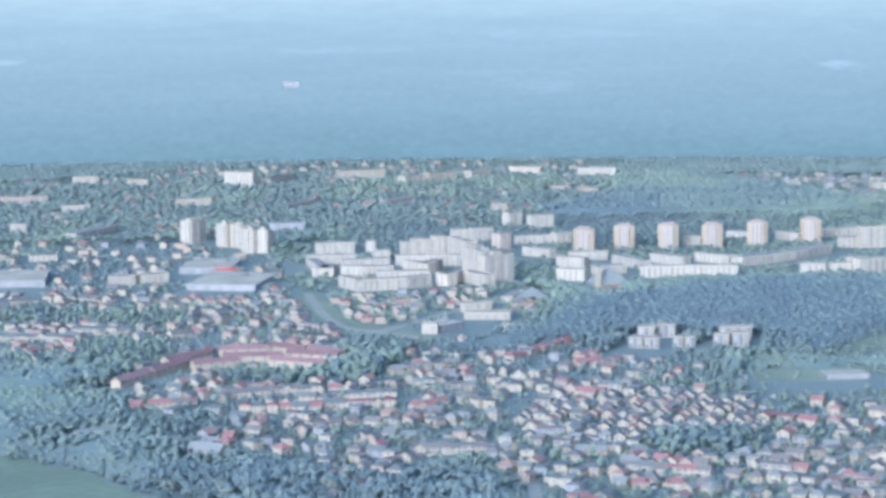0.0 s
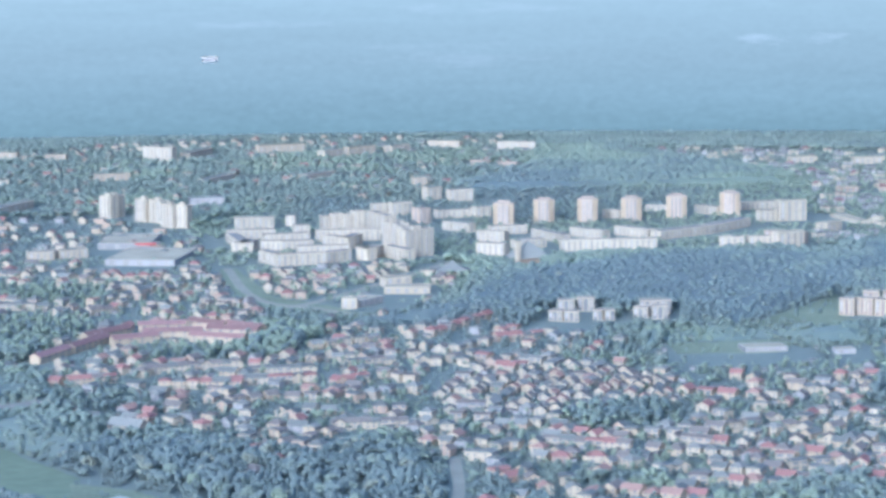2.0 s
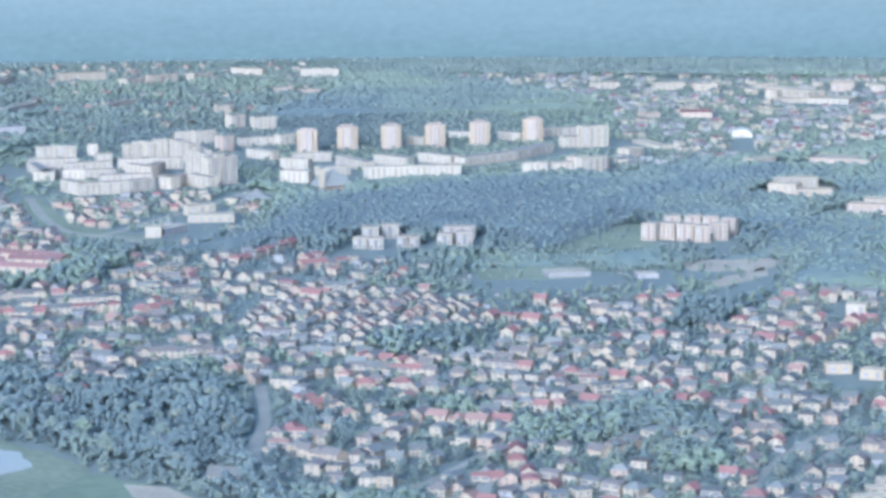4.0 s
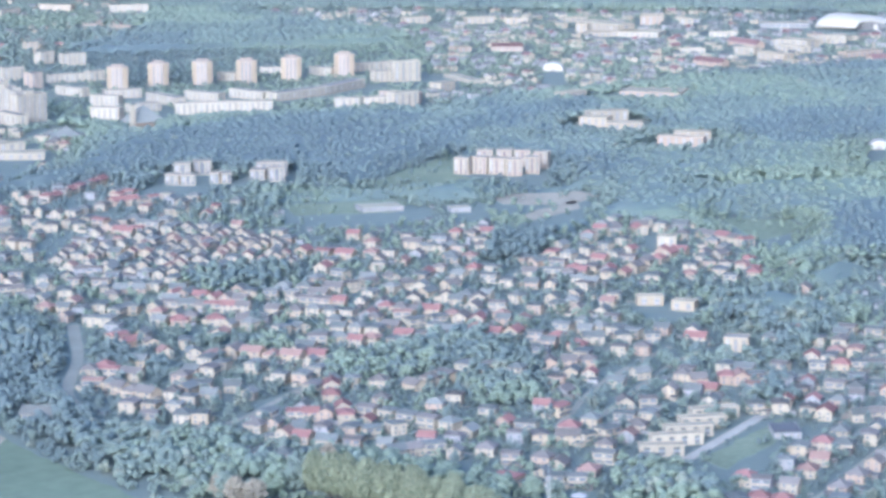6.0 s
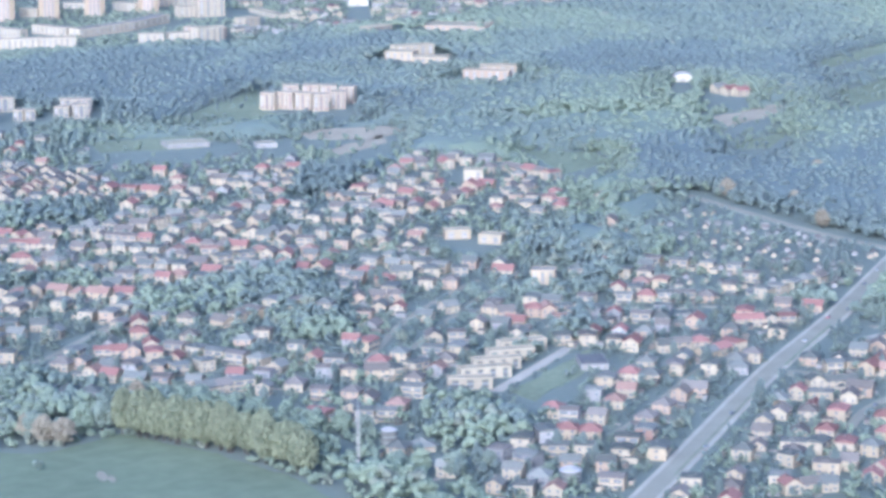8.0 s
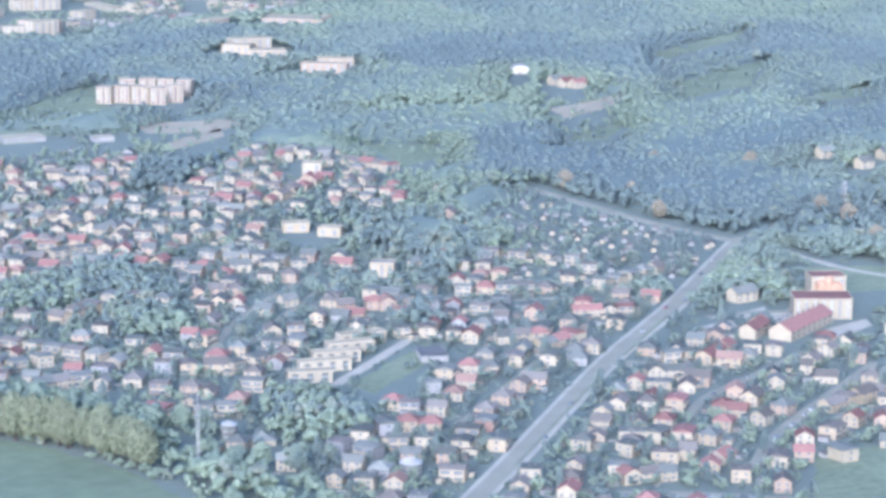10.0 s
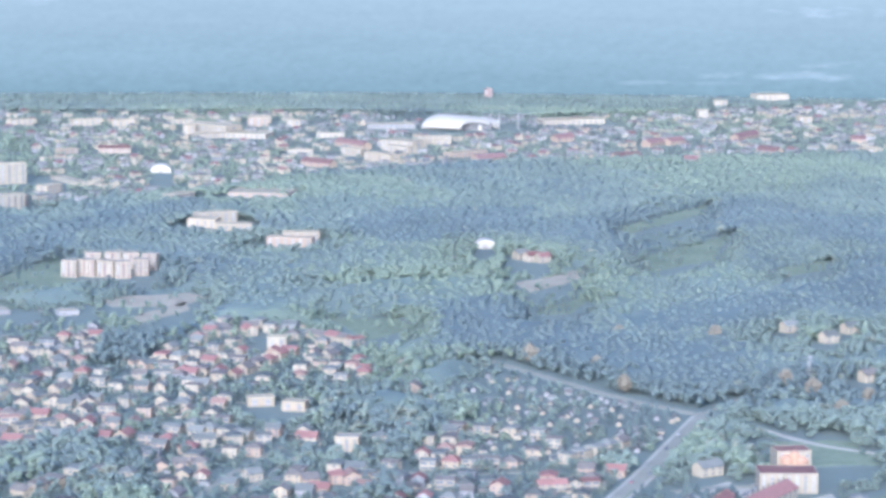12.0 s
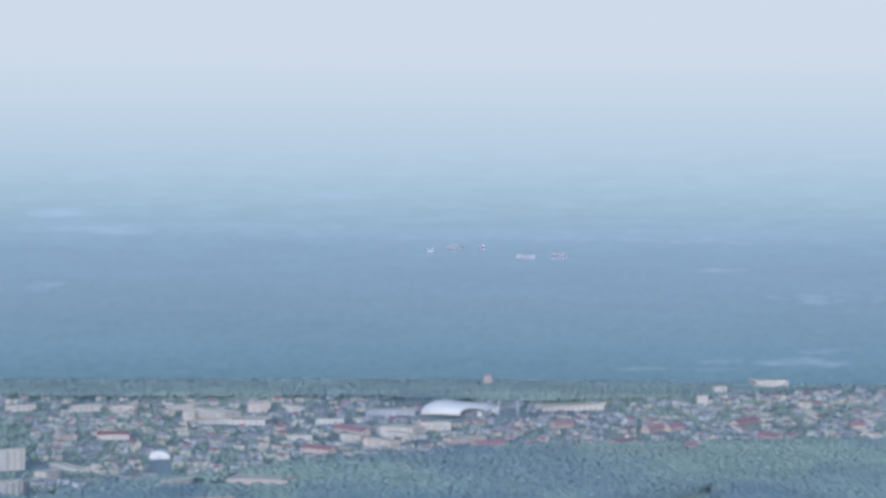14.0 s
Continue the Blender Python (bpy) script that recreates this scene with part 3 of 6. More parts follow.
def block(a, b, storeys, depth=12.0, walls="panel", label="pale concrete block of flats", name="apartment_block", group="", bay=6.0, share=0.42, roof="felt", front=0, top_box=False, strips="loggia", category="block of flats"):
    """A block whose foot on the camera's side runs from a to b; it reaches away by its depth. Parts: walls, roof, window strips."""
    a, b = Vector((*a, 0)), Vector((*b, 0))
    d = (b - a).normalized()
    nrm = Vector((-d.y, d.x, 0))
    if nrm.dot(a + b) < 0:
        a, b, d, nrm = b, a, -d, -nrm
    length, h = (b - a).length, storeys * 2.8 + 0.6
    m = Matrix(((d.x, nrm.x, 0, a.x), (d.y, nrm.y, 0, a.y), (0, 0, 1, 0), (0, 0, 0, 1)))
    body = mesh_object(name, *box(0, 0, 0, length, depth, h), M[walls])
    body.matrix_basis = m
    tagged(body, label, category, group)
    rim = joined([box(-0.2, -0.2, h, length + 0.2, 0.15, h + 0.6), box(-0.2, depth - 0.15, h, length + 0.2, depth + 0.2, h + 0.6),
                  box(-0.2, 0.15, h, 0.15, depth - 0.15, h + 0.6), box(length - 0.15, 0.15, h, length + 0.2, depth - 0.15, h + 0.6)])
    part("parapet", rim, M[walls], body)
    part("roof", box(0.16, 0.16, h + 0.003, length - 0.16, depth - 0.16, h + 0.25), M[roof], body, "flat grey bitumen roof")
    if top_box:
        part("lift_house", box(length * 0.35, depth * 0.3, h + 0.26, length * 0.65, depth * 0.7, h + 3.2), M[walls], body)
    n = max(1, round(length / bay))
    for k in range(n):
        x = (k + 0.5) * length / n
        w = length / n * share
        strip_part(body, "window_strip", x - w / 2, x + w / 2, -0.08, storeys, "y", strips)
        if k % 2 == 0 and storeys > 2:
            part("projecting_bay", box(x - w * 0.3, -0.9, 3.2, x + w * 0.3, -0.09, h - 1.2), M["loggia" if k % 4 else "paint_white"], body)
    for side in (0, 1):
        strip_part(body, "window_strip", depth * 0.4, depth * 0.6, -0.06 if side == 0 else length + 0.06, storeys, "x")
    steps = max(1, int(length / 10))
    for k in range(steps + 1):
        p = a + d * (length * k / steps) + nrm * depth / 2
        TAKEN.append((p.x, p.y, depth / 2 + 3))
        TAKEN.extend((p.x - nrm.x * (depth / 2 + f), p.y - nrm.y * (depth / 2 + f), 9) for f in range(8, front, 12))
    return body


def strip_part(body, name, u0, u1, off, storeys, axis, spandrel="loggia"):
    """An upright strip of windows and spandrels, one above another, in one skin just proud of the wall."""
    zs = [0.6]
    for s in range(storeys):
        zs += [s * 2.8 + 1.2, s * 2.8 + 2.7]
    back = 0.0 if abs(off) < 0.5 else off - math.copysign(0.08, off)
    vs, fs, sl = [], [], []
    for i, z in enumerate(zs):
        vs += [(u0, off, z), (u1, off, z)] if axis == "y" else [(off, u0, z), (off, u1, z)]
        if i:
            fs.append((2 * i - 2, 2 * i - 1, 2 * i + 1, 2 * i))
            sl.append((i + 1) % 2)
    n = len(vs)
    vs += [(u0, back, zs[0]), (u1, back, zs[0]), (u1, back, zs[-1]), (u0, back, zs[-1])] if axis == "y" else [(back, u0, zs[0]), (back, u1, zs[0]), (back, u1, zs[-1]), (back, u0, zs[-1])]
    fs += [(0, n, n + 1, 1), (n - 2, n - 1, n + 2, n + 3)]
    sl += [1, 1]
    me = mesh_object(name, vs, fs, [M[spandrel], M["pane"]], body, slots=[1 - v for v in sl])
    return me


def row_of_blocks(pts, storeys, **kw):
    for a, b in zip(pts, pts[1:]):
        block(a, b, storeys, **kw)


def tower(x, y, storeys=9, w=23.0, turn=0.0, walls="panel_pink"):
    """A point block: corner-notched body, ribs of loggias, roof house."""
    h = storeys * 2.8 + 1.2
    q = 0.22
    plan = [(-w / 2, -w / 2 + q * w), (-w / 2 + q * w, -w / 2 + q * w), (-w / 2 + q * w, -w / 2), (w / 2 - q * w, -w / 2), (w / 2 - q * w, -w / 2 + q * w), (w / 2, -w / 2 + q * w),
            (w / 2, w / 2 - q * w), (w / 2 - q * w, w / 2 - q * w), (w / 2 - q * w, w / 2), (-w / 2 + q * w, w / 2), (-w / 2 + q * w, w / 2 - q * w), (-w / 2, w / 2 - q * w)]
    body = mesh_object("tower_block", *prism(plan, 0, h), M[walls])
    body.matrix_basis = pose(x, y, 0, 0, 0, turn)
    tagged(body, "tall pale pink and white concrete tower block", "tower block", "row of tower blocks")
    part("roof_house", box(-w * 0.3, -w * 0.2, h + 0.5, w * 0.3, w * 0.2, h + 2.2), M["panel_pink"], body, "pink lift house on the roof")
    part("roof", prism([(px * 1.01, py * 1.01) for px, py in plan], h + 0.002, h + 0.5), M["felt"], body, "flat grey roof")
    for k in (-1, 0, 1):
        strip_part(body, "window_strip", k * w * 0.19 - 1.2, k * w * 0.19 + 1.2, -w / 2 - 0.08, storeys, "y")
    for k in (-1, 1):
        x0 = k * w * 0.39
        part("projecting_bay", box(x0 - 1.9, -w / 2 + q * w - 1.2, 3.0, x0 + 1.9, -w / 2 + q * w - 0.02, h - 1.5), M["cream"], body, "pale balconies one above another")
        for j in (-0.12, 0.12):
            strip_part(body, "window_strip", j * w - 1.0, j * w + 1.0, k * (w / 2 + 0.08), storeys, "x")
    TAKEN.append((x, y, w * 0.75))


for p in ((158, 3107), (205, 3136), (255, 3143), (305, 3144), (358, 3162), (422, 3185)):
    tower(*p, turn=-8)
EST = "block of the pale estate"
row_of_blocks([(-107, 2828), (-87, 2788), (-64, 2795), (-37, 2802), (-11, 2822)], 4, group=EST, front=22)
row_of_blocks([(-8, 2843), (4, 2825), (21, 2855), (42, 2814)], 4, group=EST, front=22)
block((43, 2840), (73, 2860), 10, depth=14, group=EST, front=22, label="tall pale concrete slab of flats", top_box=True)
block((20, 2947), (32, 2927), 9, depth=14, group=EST, front=22, label="tall pale concrete slab of flats", top_box=True)
block((32, 2927), (43, 2889), 9, depth=14, group=EST, front=22, label="tall pale concrete slab of flats", top_box=True)
row_of_blocks([(-148, 2998), (-127, 2906), (-110, 2942)], 3, group=EST, front=22)
row_of_blocks([(-147, 3017), (-95, 3023)], 3, group=EST, front=22)
row_of_blocks([(-108, 2923), (-86, 2917), (-52, 2924)], 3, group=EST, front=22)
row_of_blocks([(-106, 2975), (-57, 2991)], 3, group=EST, front=22)
row_of_blocks([(-68, 2874), (-14, 2880)], 3, group=EST, front=22)
row_of_blocks([(-43, 2942), (-16, 2917), (0, 2958)], 4, group=EST, front=22)
row_of_blocks([(-51, 2986), (19, 2990)], 4, group=EST, front=22)
block((-74, 3032), (-58, 3036), 4, depth=14, group=EST, front=22)
for p, q, n in (((-45, 3091), (-34, 3094), 5), ((-34, 3090), (-22, 3093), 6), ((-22, 3086), (-10, 3090), 6), ((-10, 3090), (3, 3094), 7), ((4, 3092), (14, 3070), 7), ((15, 3062), (25, 3040), 7), ((25, 3038), (33, 3014), 6)):
    block(p, q, n, depth=13, group=EST, front=22, bay=4, label="pale slab of flats in a stepped row")
block((-142, 3109), (-99, 3116), 4, group=EST, front=22, label="long pale grey block of flats")
block((-87, 3126), (-76, 3125), 4, depth=14, group=EST, front=22)
block((11, 3234), (30, 3238), 4, group=EST, front=22)
block((34, 3215), (58, 3225), 5, group=EST, front=22)
block((64, 3131), (77, 3140), 6, depth=15, walls="panel_pink", group=EST, front=22)
block((85, 3183), (131, 3197), 3, group=EST, front=22)
block((88, 3081), (115, 3048), 3, group=EST, front=22)
block((130, 3185), (148, 3195), 4, group=EST, front=22)
SOUTH = "low blocks round the tower blocks"
block((117, 2866), (145, 2850), 4, group=SOUTH, front=22)
block((121, 2968), (150, 2952), 4, group=SOUTH, front=22)
block((139, 3026), (180, 3033), 3, group=SOUTH, front=22)
block((160, 2899), (193, 2916), 3, group=SOUTH, front=22)
block((182, 3003), (210, 2943), 3, group=SOUTH, front=22)
block((205, 2878), (306, 2880), 4, group=SOUTH, front=22, label="very long pale five-storey block of flats")
block((224, 3010), (257, 2973), 3, group=SOUTH, front=22)
block((273, 3016), (306, 2979), 3, group=SOUTH, front=22)
block((274, 3174), (293, 3162), 3, group=SOUTH, front=22)
block((330, 3238), (354, 3230), 2, group=SOUTH, front=22)
row_of_blocks([(319, 2964), (381, 3013), (431, 3076)], 3, group=SOUTH, front=22, depth=16)
block((384, 3211), (407, 3186), 3, group=SOUTH, front=22)
block((441, 3229), (499, 3248), 3, group=SOUTH, front=22)
block((448, 3117), (500, 3135), 4, group=SOUTH, front=22)
block((372, 2889), (398, 2887), 4, group=SOUTH, front=22)
block((403, 2887), (429, 2890), 4, group=SOUTH, front=22)
block((426, 2937), (465, 2915), 4, group=SOUTH, front=22, walls="panel_pink", label="pale pinkish block of flats")
WEST = "tower slabs by the shopping hall"
for p, q in (((-305, 3230), (-291, 3218)), ((-290, 3224), (-276, 3240)), ((-261, 3194), (-247, 3181)), ((-246, 3187), (-230, 3164)), ((-228, 3137), (-213, 3119)), ((-212, 3125), (-197, 3118))):
    block(p, q, 9, depth=13, group=WEST, front=22, label="tall pale slab of flats with white balconies", top_box=True)
OLD = "larger buildings of the old town"
for p, q, s, w in (((-307, 3914), (-265, 3894), 7, "panel"), ((-147, 4001), (-82, 4029), 4, "cream"), ((-52, 3907), (-25, 3938), 4, "white"), ((-18, 3954), (20, 3985), 4, "cream"),
                   ((42, 4000), (70, 4032), 3, "white"), ((97, 4083), (142, 4061), 3, "cream"), ((148, 3807), (174, 3805), 2, "peach"), ((181, 3773), (210, 3770), 2, "peach"),
                   ((-527, 3969), (-489, 3965), 3, "cream"), ((-445, 3927), (-415, 3925), 3, "cream"), ((-488, 3576), (-454, 3587), 3, "white"), ((-348, 3641), (-303, 3652), 3, "cream"),
                   ((-587, 3691), (-525, 3700), 3, "peach"), ((-429, 3252), (-393, 3343), 3, "white"), ((-519, 3335), (-500, 3339), 4, "white"), ((-455, 3060), (-426, 3068), 2, "white"),
                   ((-312, 2864), (-284, 2876), 3, "white"), ((-343, 2853), (-317, 2860), 3, "white"), ((-243, 3925), (-214, 4007), 3, "white"), ((-199, 3586), (-166, 3669), 2, "white"),
                   ((-72, 3631), (-35, 3686), 2, "white"), ((66, 3522), (82, 3527), 4, "cream"), ((80, 3378), (97, 3389), 5, "panel"), ((106, 3351), (134, 3361), 5, "panel"),
                   ((195, 4020), (250, 4015), 4, "panel"), ((-206, 3340), (-166, 3349), 3, "grey")):
    block(p, q, s, depth=14, walls=w, group=OLD, front=30, name="town_building", label="pale building of the old town among trees", category="building", roof="tin")


# ---- landmarks ----
def arena(p, turn):
    """A white shell roof, high and round at one end, sweeping down to a tip over an arched glass front."""
    thing = new("arena")
    thing.matrix_basis = pose(*p, 0, 0, 0, turn)
    tagged(thing, "large white shell-roofed sports arena with an arched glazed front", "arena")
    n, m = 48, 20
    vs, fs = [], []
    for i in range(n + 1):
        u = i / n
        x = -53 + 106 * u
        h = 20 * math.sin(min(1, u / 0.28) * math.pi / 2) ** 0.5 * (1 if u < 0.28 else 1 - 0.42 * ((u - 0.28) / 0.72) ** 1.4)
        deep = 40 * math.sin(math.pi * min(max(u, 0.012), 0.99)) ** 0.45
        arch = max(0.0, math.sin(math.pi * (u - 0.5) / 0.44)) ** 0.6 if 0.5 < u < 0.94 else 0.0
        first = 0.03 + 0.62 * arch
        for j in range(m + 1):
            a = first + (math.pi - first) * j / m
            vs.append((x, -deep * math.cos(a), max(0.02, h) * math.sin(a) ** 0.55))
        if i:
            A, B = (i - 1) * (m + 1), i * (m + 1)
            fs += [(A + j, B + j, B + j + 1, A + j + 1) for j in range(m)]
    shell = mesh_object("roof_shell", vs, fs, M["membrane"], thing, "smooth white roof shell", smooth=True)
    shell.modifiers.new("thick", "SOLIDIFY").thickness = 0.8
    glass = part("glass_front", box(2, -24, 0, 43, 10, 10.5), M["solar"], thing, "dark glazed entrance front")
    part("entrance", box(24, -27, 0, 29, -24.05, 7), M["membrane"], thing, "bright white entrance")
    for k in range(8):
        part("mullion", box(4 + 5 * k, -24.4, 0, 4.4 + 5 * k, -24.02, 10.5), M["steel"], glass)
    for x in (52, 78):
        part("floodlight", box(x, -12, 0, x + 1.6, -10.5, 22), M["paint_white"], thing, "slim white floodlight mast")
    TAKEN.extend((p[0] + a, p[1] + b, 16) for a in range(-60, 61, 15) for b in range(-75, 41, 15))


arena((1168, 3600), -17)


def terrace(a, b, walls="cream", roof="red", storeys=2, depth=9.5, label="terrace of houses under one red tiled roof", name="terrace", group="red-roofed terraces", n=None):
    """A long gabled row: walls, roof, chimneys, windows."""
    a, b = Vector((*a, 0)), Vector((*b, 0))
    d = (b - a).normalized()
    length = (b - a).length
    h = storeys * 2.8 + 0.4
    walls_geo, rf, chim, wins, door, slabs = house_parts("gable", length, depth, h)
    body = mesh_object(name, *walls_geo, M[walls])
    body.matrix_basis = pose(*((a + b) / 2), 0, 0, math.degrees(math.atan2(d.y, d.x)))
    tagged(body, label, "terrace", group)
    part("roof", rf, M[roof], body)
    k = n or max(2, int(length / 9))
    for i in range(k):
        x = -length / 2 + (i + 0.5) * length / k
        part("chimney", box(x, 0.4, h + depth * 0.2, x + 0.7, 1.1, h + depth * 0.36 + 0.9), M["brown"], body)
        for s in range(storeys):
            for sy in (-1, 1):
                y0, y1 = sorted((sy * depth / 2, sy * (depth / 2 + 0.06)))
                part("window", box(x - 1.1, y0, s * 2.8 + 1.0, x + 1.1, y1, s * 2.8 + 2.4), M["glass"], body)
    for i in range(int(length / 8) + 1):
        p = a + d * min(length, i * 8)
        TAKEN.append((p.x, p.y, depth / 2 + 2))
        u = p.normalized()
        TAKEN.extend((p.x - u.x * f, p.y - u.y * f, 7) for f in (12, 22))


for p, q in (((-264, 2219), (-243, 2267)), ((-241, 2270), (-217, 2324)), ((-235, 2325), (-202, 2371)), ((-210, 2306), (-174, 2327)), ((-194, 2383), (-154, 2387)), ((-187, 2346), (-137, 2349)),
             ((-151, 2406), (-119, 2379)), ((-133, 2361), (-89, 2346)), ((-145, 2326), (-99, 2305)), ((-117, 2385), (-86, 2358))):
    terrace(p, q, roof="brick")

for p, q in (((1055, 3193), (1096, 3208)), ((1231, 3400), (1259, 3408)), ((1324, 3312), (1354, 3332)), ((1358, 3324), (1384, 3339)), ((1299, 3124), (1315, 3119)), ((1227, 3174), (1262, 3178)), ((1463, 3348), (1512, 3395)), ((1439, 3212), (1452, 3182)), ((1605, 3297), (1623, 3292)), ((950, 3429), (972, 3374)), ((850, 3221), (875, 3184))):
    terrace(p, q, walls="peach", roof="brick", depth=14, label="long pale house of the far town under a red tiled roof", group="red-roofed houses of the far town")

# white terraces of flat-roofed cubes
for p, q in (((344, 1414), (368, 1411)), ((356, 1433), (385, 1435)), ((368, 1452), (395, 1452)), ((381, 1470), (408, 1471)), ((393, 1488), (421, 1492))):
    block(p, q, 2, depth=8, walls="white", name="terrace", bay=7, group="white flat-roofed terraces", label="row of new white flat-roofed town houses", category="terrace", roof="pale_roof", strips="slate")

NEW = "new flats on the slope"
for p, q, s in (((418, 2423), (430, 2416), 5), ((433, 2425), (446, 2415), 5), ((448, 2414), (461, 2407), 5), ((462, 2400), (476, 2400), 5), ((480, 2412), (493, 2409), 5),
                ((446, 2463), (460, 2460), 5), ((464, 2462), (478, 2458), 5), ((479, 2454), (493, 2451), 5), ((494, 2443), (506, 2437), 5)):
    block(p, q, s, depth=12, walls="white", bay=4.4, share=0.55, front=60, strips="brick", group=NEW, label="new white five-storey block with pinkish strips")
VILLAS = "modern white villas by the woods"
for p, q, s in (((172, 2452), (187, 2451), 4), ((190, 2464), (206, 2463), 4), ((161, 2410), (173, 2406), 3), ((174, 2403), (187, 2402), 3), ((200, 2411), (208, 2407), 3), ((210, 2407), (219, 2407), 3),
                ((236, 2422), (249, 2418), 3), ((244, 2444), (272, 2442), 4), ((252, 2411), (266, 2410), 4)):
    block(p, q, s, depth=12, walls="white", bay=5, share=0.74, front=60, strips="paint_dark", group=VILLAS, name="villa", label="modern white flat-roofed villa with dark glazing", category="villa")
HALL = "shopping halls"
block((-261, 2813), (-190, 2799), 2, depth=95, walls="grey", name="shopping_hall", roof="pale_roof", label="huge low shopping hall with a pale grey roof", category="hall", group=HALL, bay=15, front=60)
hall = block((-280, 2940), (-225, 2936), 2, depth=85, walls="grey", name="shopping_hall", roof="pale_roof", label="huge low shopping hall with a red fascia", category="hall", group=HALL, bay=15, front=60)
part("fascia", box(40, -1.2, 5.0, 62, -0.92, 7.0), M["paint_red"], hall, "bright red fascia")
block((-466, 2844), (-409, 2849), 2, depth=90, walls="grey", name="shopping_hall", roof="pale_roof", label="huge low shopping hall with a pale roof", category="hall", group=HALL, bay=15, front=60)
PUBLIC = "public buildings"
for t in (((19, 2587), (62, 2584), 2, 22, "white"), ((21, 2628), (46, 2638), 3, 14, "white"), ((-20, 2497), (-6, 2496), 3, 16, "white"), ((-3, 2503), (18, 2530), 2, 14, "grey"),
          ((309, 2230), (344, 2235), 1, 22, "grey"), ((380, 2217), (397, 2218), 1, 14, "grey"), ((439, 1814), (457, 1812), 2, 11, "cream"), ((458, 1796), (472, 1788), 2, 11, "cream"),
          ((688, 2933), (747, 2902), 2, 45, "peach"), ((595, 2713), (620, 2698), 3, 20, "cream"), ((616, 2681), (651, 2672), 2, 20, "cream"), ((610, 2726), (651, 2733), 4, 16, "white"),
          ((638, 2561), (678, 2542), 3, 16, "peach"), ((661, 2586), (695, 2577), 3, 16, "cream"), ((1738, 3895), (1789, 3892), 3, 30, "white"), ((797, 3654), (838, 3582), 4, 30, "white"),
          ((831, 3554), (878, 3527), 2, 40, "panel"), ((1043, 3623), (1107, 3607), 2, 30, "grey"), ((1058, 3423), (1096, 3413), 3, 20, "white"), ((1295, 3624), (1385, 3618), 2, 30, "white"),
          ((909, 3747), (939, 3739), 3, 20, "cream"), ((989, 3370), (1019, 3334), 4, 30, "white"), ((432, 2872), (461, 2888), 6, 13, "panel"), ((469, 3116), (501, 3124), 8, 13, "panel")):
    block(t[0], t[1], t[2], depth=t[3], walls=t[4], name="public_building", roof="pale_roof", group=PUBLIC, front=50, bay=8, label="broad pale public building with a light flat roof", category="building")
FAR = "larger buildings of the far town"
for p, q, n, w in (((802, 3749), (835, 3757), 2, "white"), ((895, 3693), (922, 3687), 4, "peach"), ((787, 3611), (802, 3607), 4, "cream"), ((790, 3550), (863, 3561), 2, "white"), ((946, 3680), (964, 3676), 3, "white"), ((590, 3405), (612, 3413), 2, "peach"), ((533, 3155), (552, 3078), 1, "panel"), ((506, 3015), (525, 3031), 3, "white"), ((983, 3337), (1002, 3298), 3, "white"), ((1071, 3405), (1089, 3401), 2, "white"), ((1054, 3410), (1063, 3407), 2, "white"), ((1044, 3248), (1098, 3274), 2, "peach"), ((1294, 3609), (1334, 3615), 2, "white"), ((1341, 3630), (1386, 3644), 2, "cream"), ((1541, 3656), (1555, 3653), 4, "white"), ((1623, 3789), (1641, 3784), 4, "white"), ((1648, 3552), (1667, 3548), 3, "cream"), ((1553, 3142), (1572, 3137), 3, "white"), ((923, 3319), (941, 3294), 3, "white"), ((936, 3263), (956, 3219), 3, "cream"), ((946, 3525), (982, 3516), 2, "panel"), ((717, 3738), (747, 3731), 3, "cream"), ((666, 3751), (705, 3757), 3, "white"), ((584, 3772), (616, 3780), 3, "white"), ((859, 3336), (889, 3328), 2, "white"), ((623, 2903), (650, 2926), 3, "white")):
    block(p, q, n, depth=16, walls=w, name="town_building", roof="pale_roof", group=FAR, front=30, bay=8, label="pale building of the far town among trees", category="building")
block((1335, 3994), (1346, 3991), 6, depth=14, walls="orange", name="tower", group="", label="orange tower behind the arena", category="tower")


def dome(p, w, label):
    """A low barrel-vaulted hall."""
    n = 14
    ring = [(-w / 2 * math.cos(math.pi * k / n), w * 0.32 * math.sin(math.pi * k / n) + 2) for k in range(n + 1)]
    ring = [(-w / 2, 0)] + ring + [(w / 2, 0)]
    k = len(ring)
    vs = [(x, -w * 0.4, z) for x, z in ring] + [(x, w * 0.4, z) for x, z in ring]
    fs = [tuple(range(k)), tuple(range(k, 2 * k))[::-1]] + [(i + 1, i, k + i, k + i + 1) for i in range(k - 1)]
    ob = mesh_object("vaulted_hall", vs, fs, M["membrane"])
    ob.matrix_basis = pose(*p, 0, 0, 0, -15)
    tagged(ob, label, "hall")
    part("gate", box(-w * 0.12, -w * 0.4 - 0.1, 0, w * 0.12, -w * 0.4, w * 0.15), M["loggia"], ob)
    TAKEN.extend((p[0] * f, p[1] * f, w * 0.6) for f in (1.0, 0.99, 0.98, 0.972, 0.965, 0.957, 0.95))


dome((838, 2503), 20, "white vaulted hall among the woods")
dome((670, 3195), 24, "white vaulted hall in the far town")


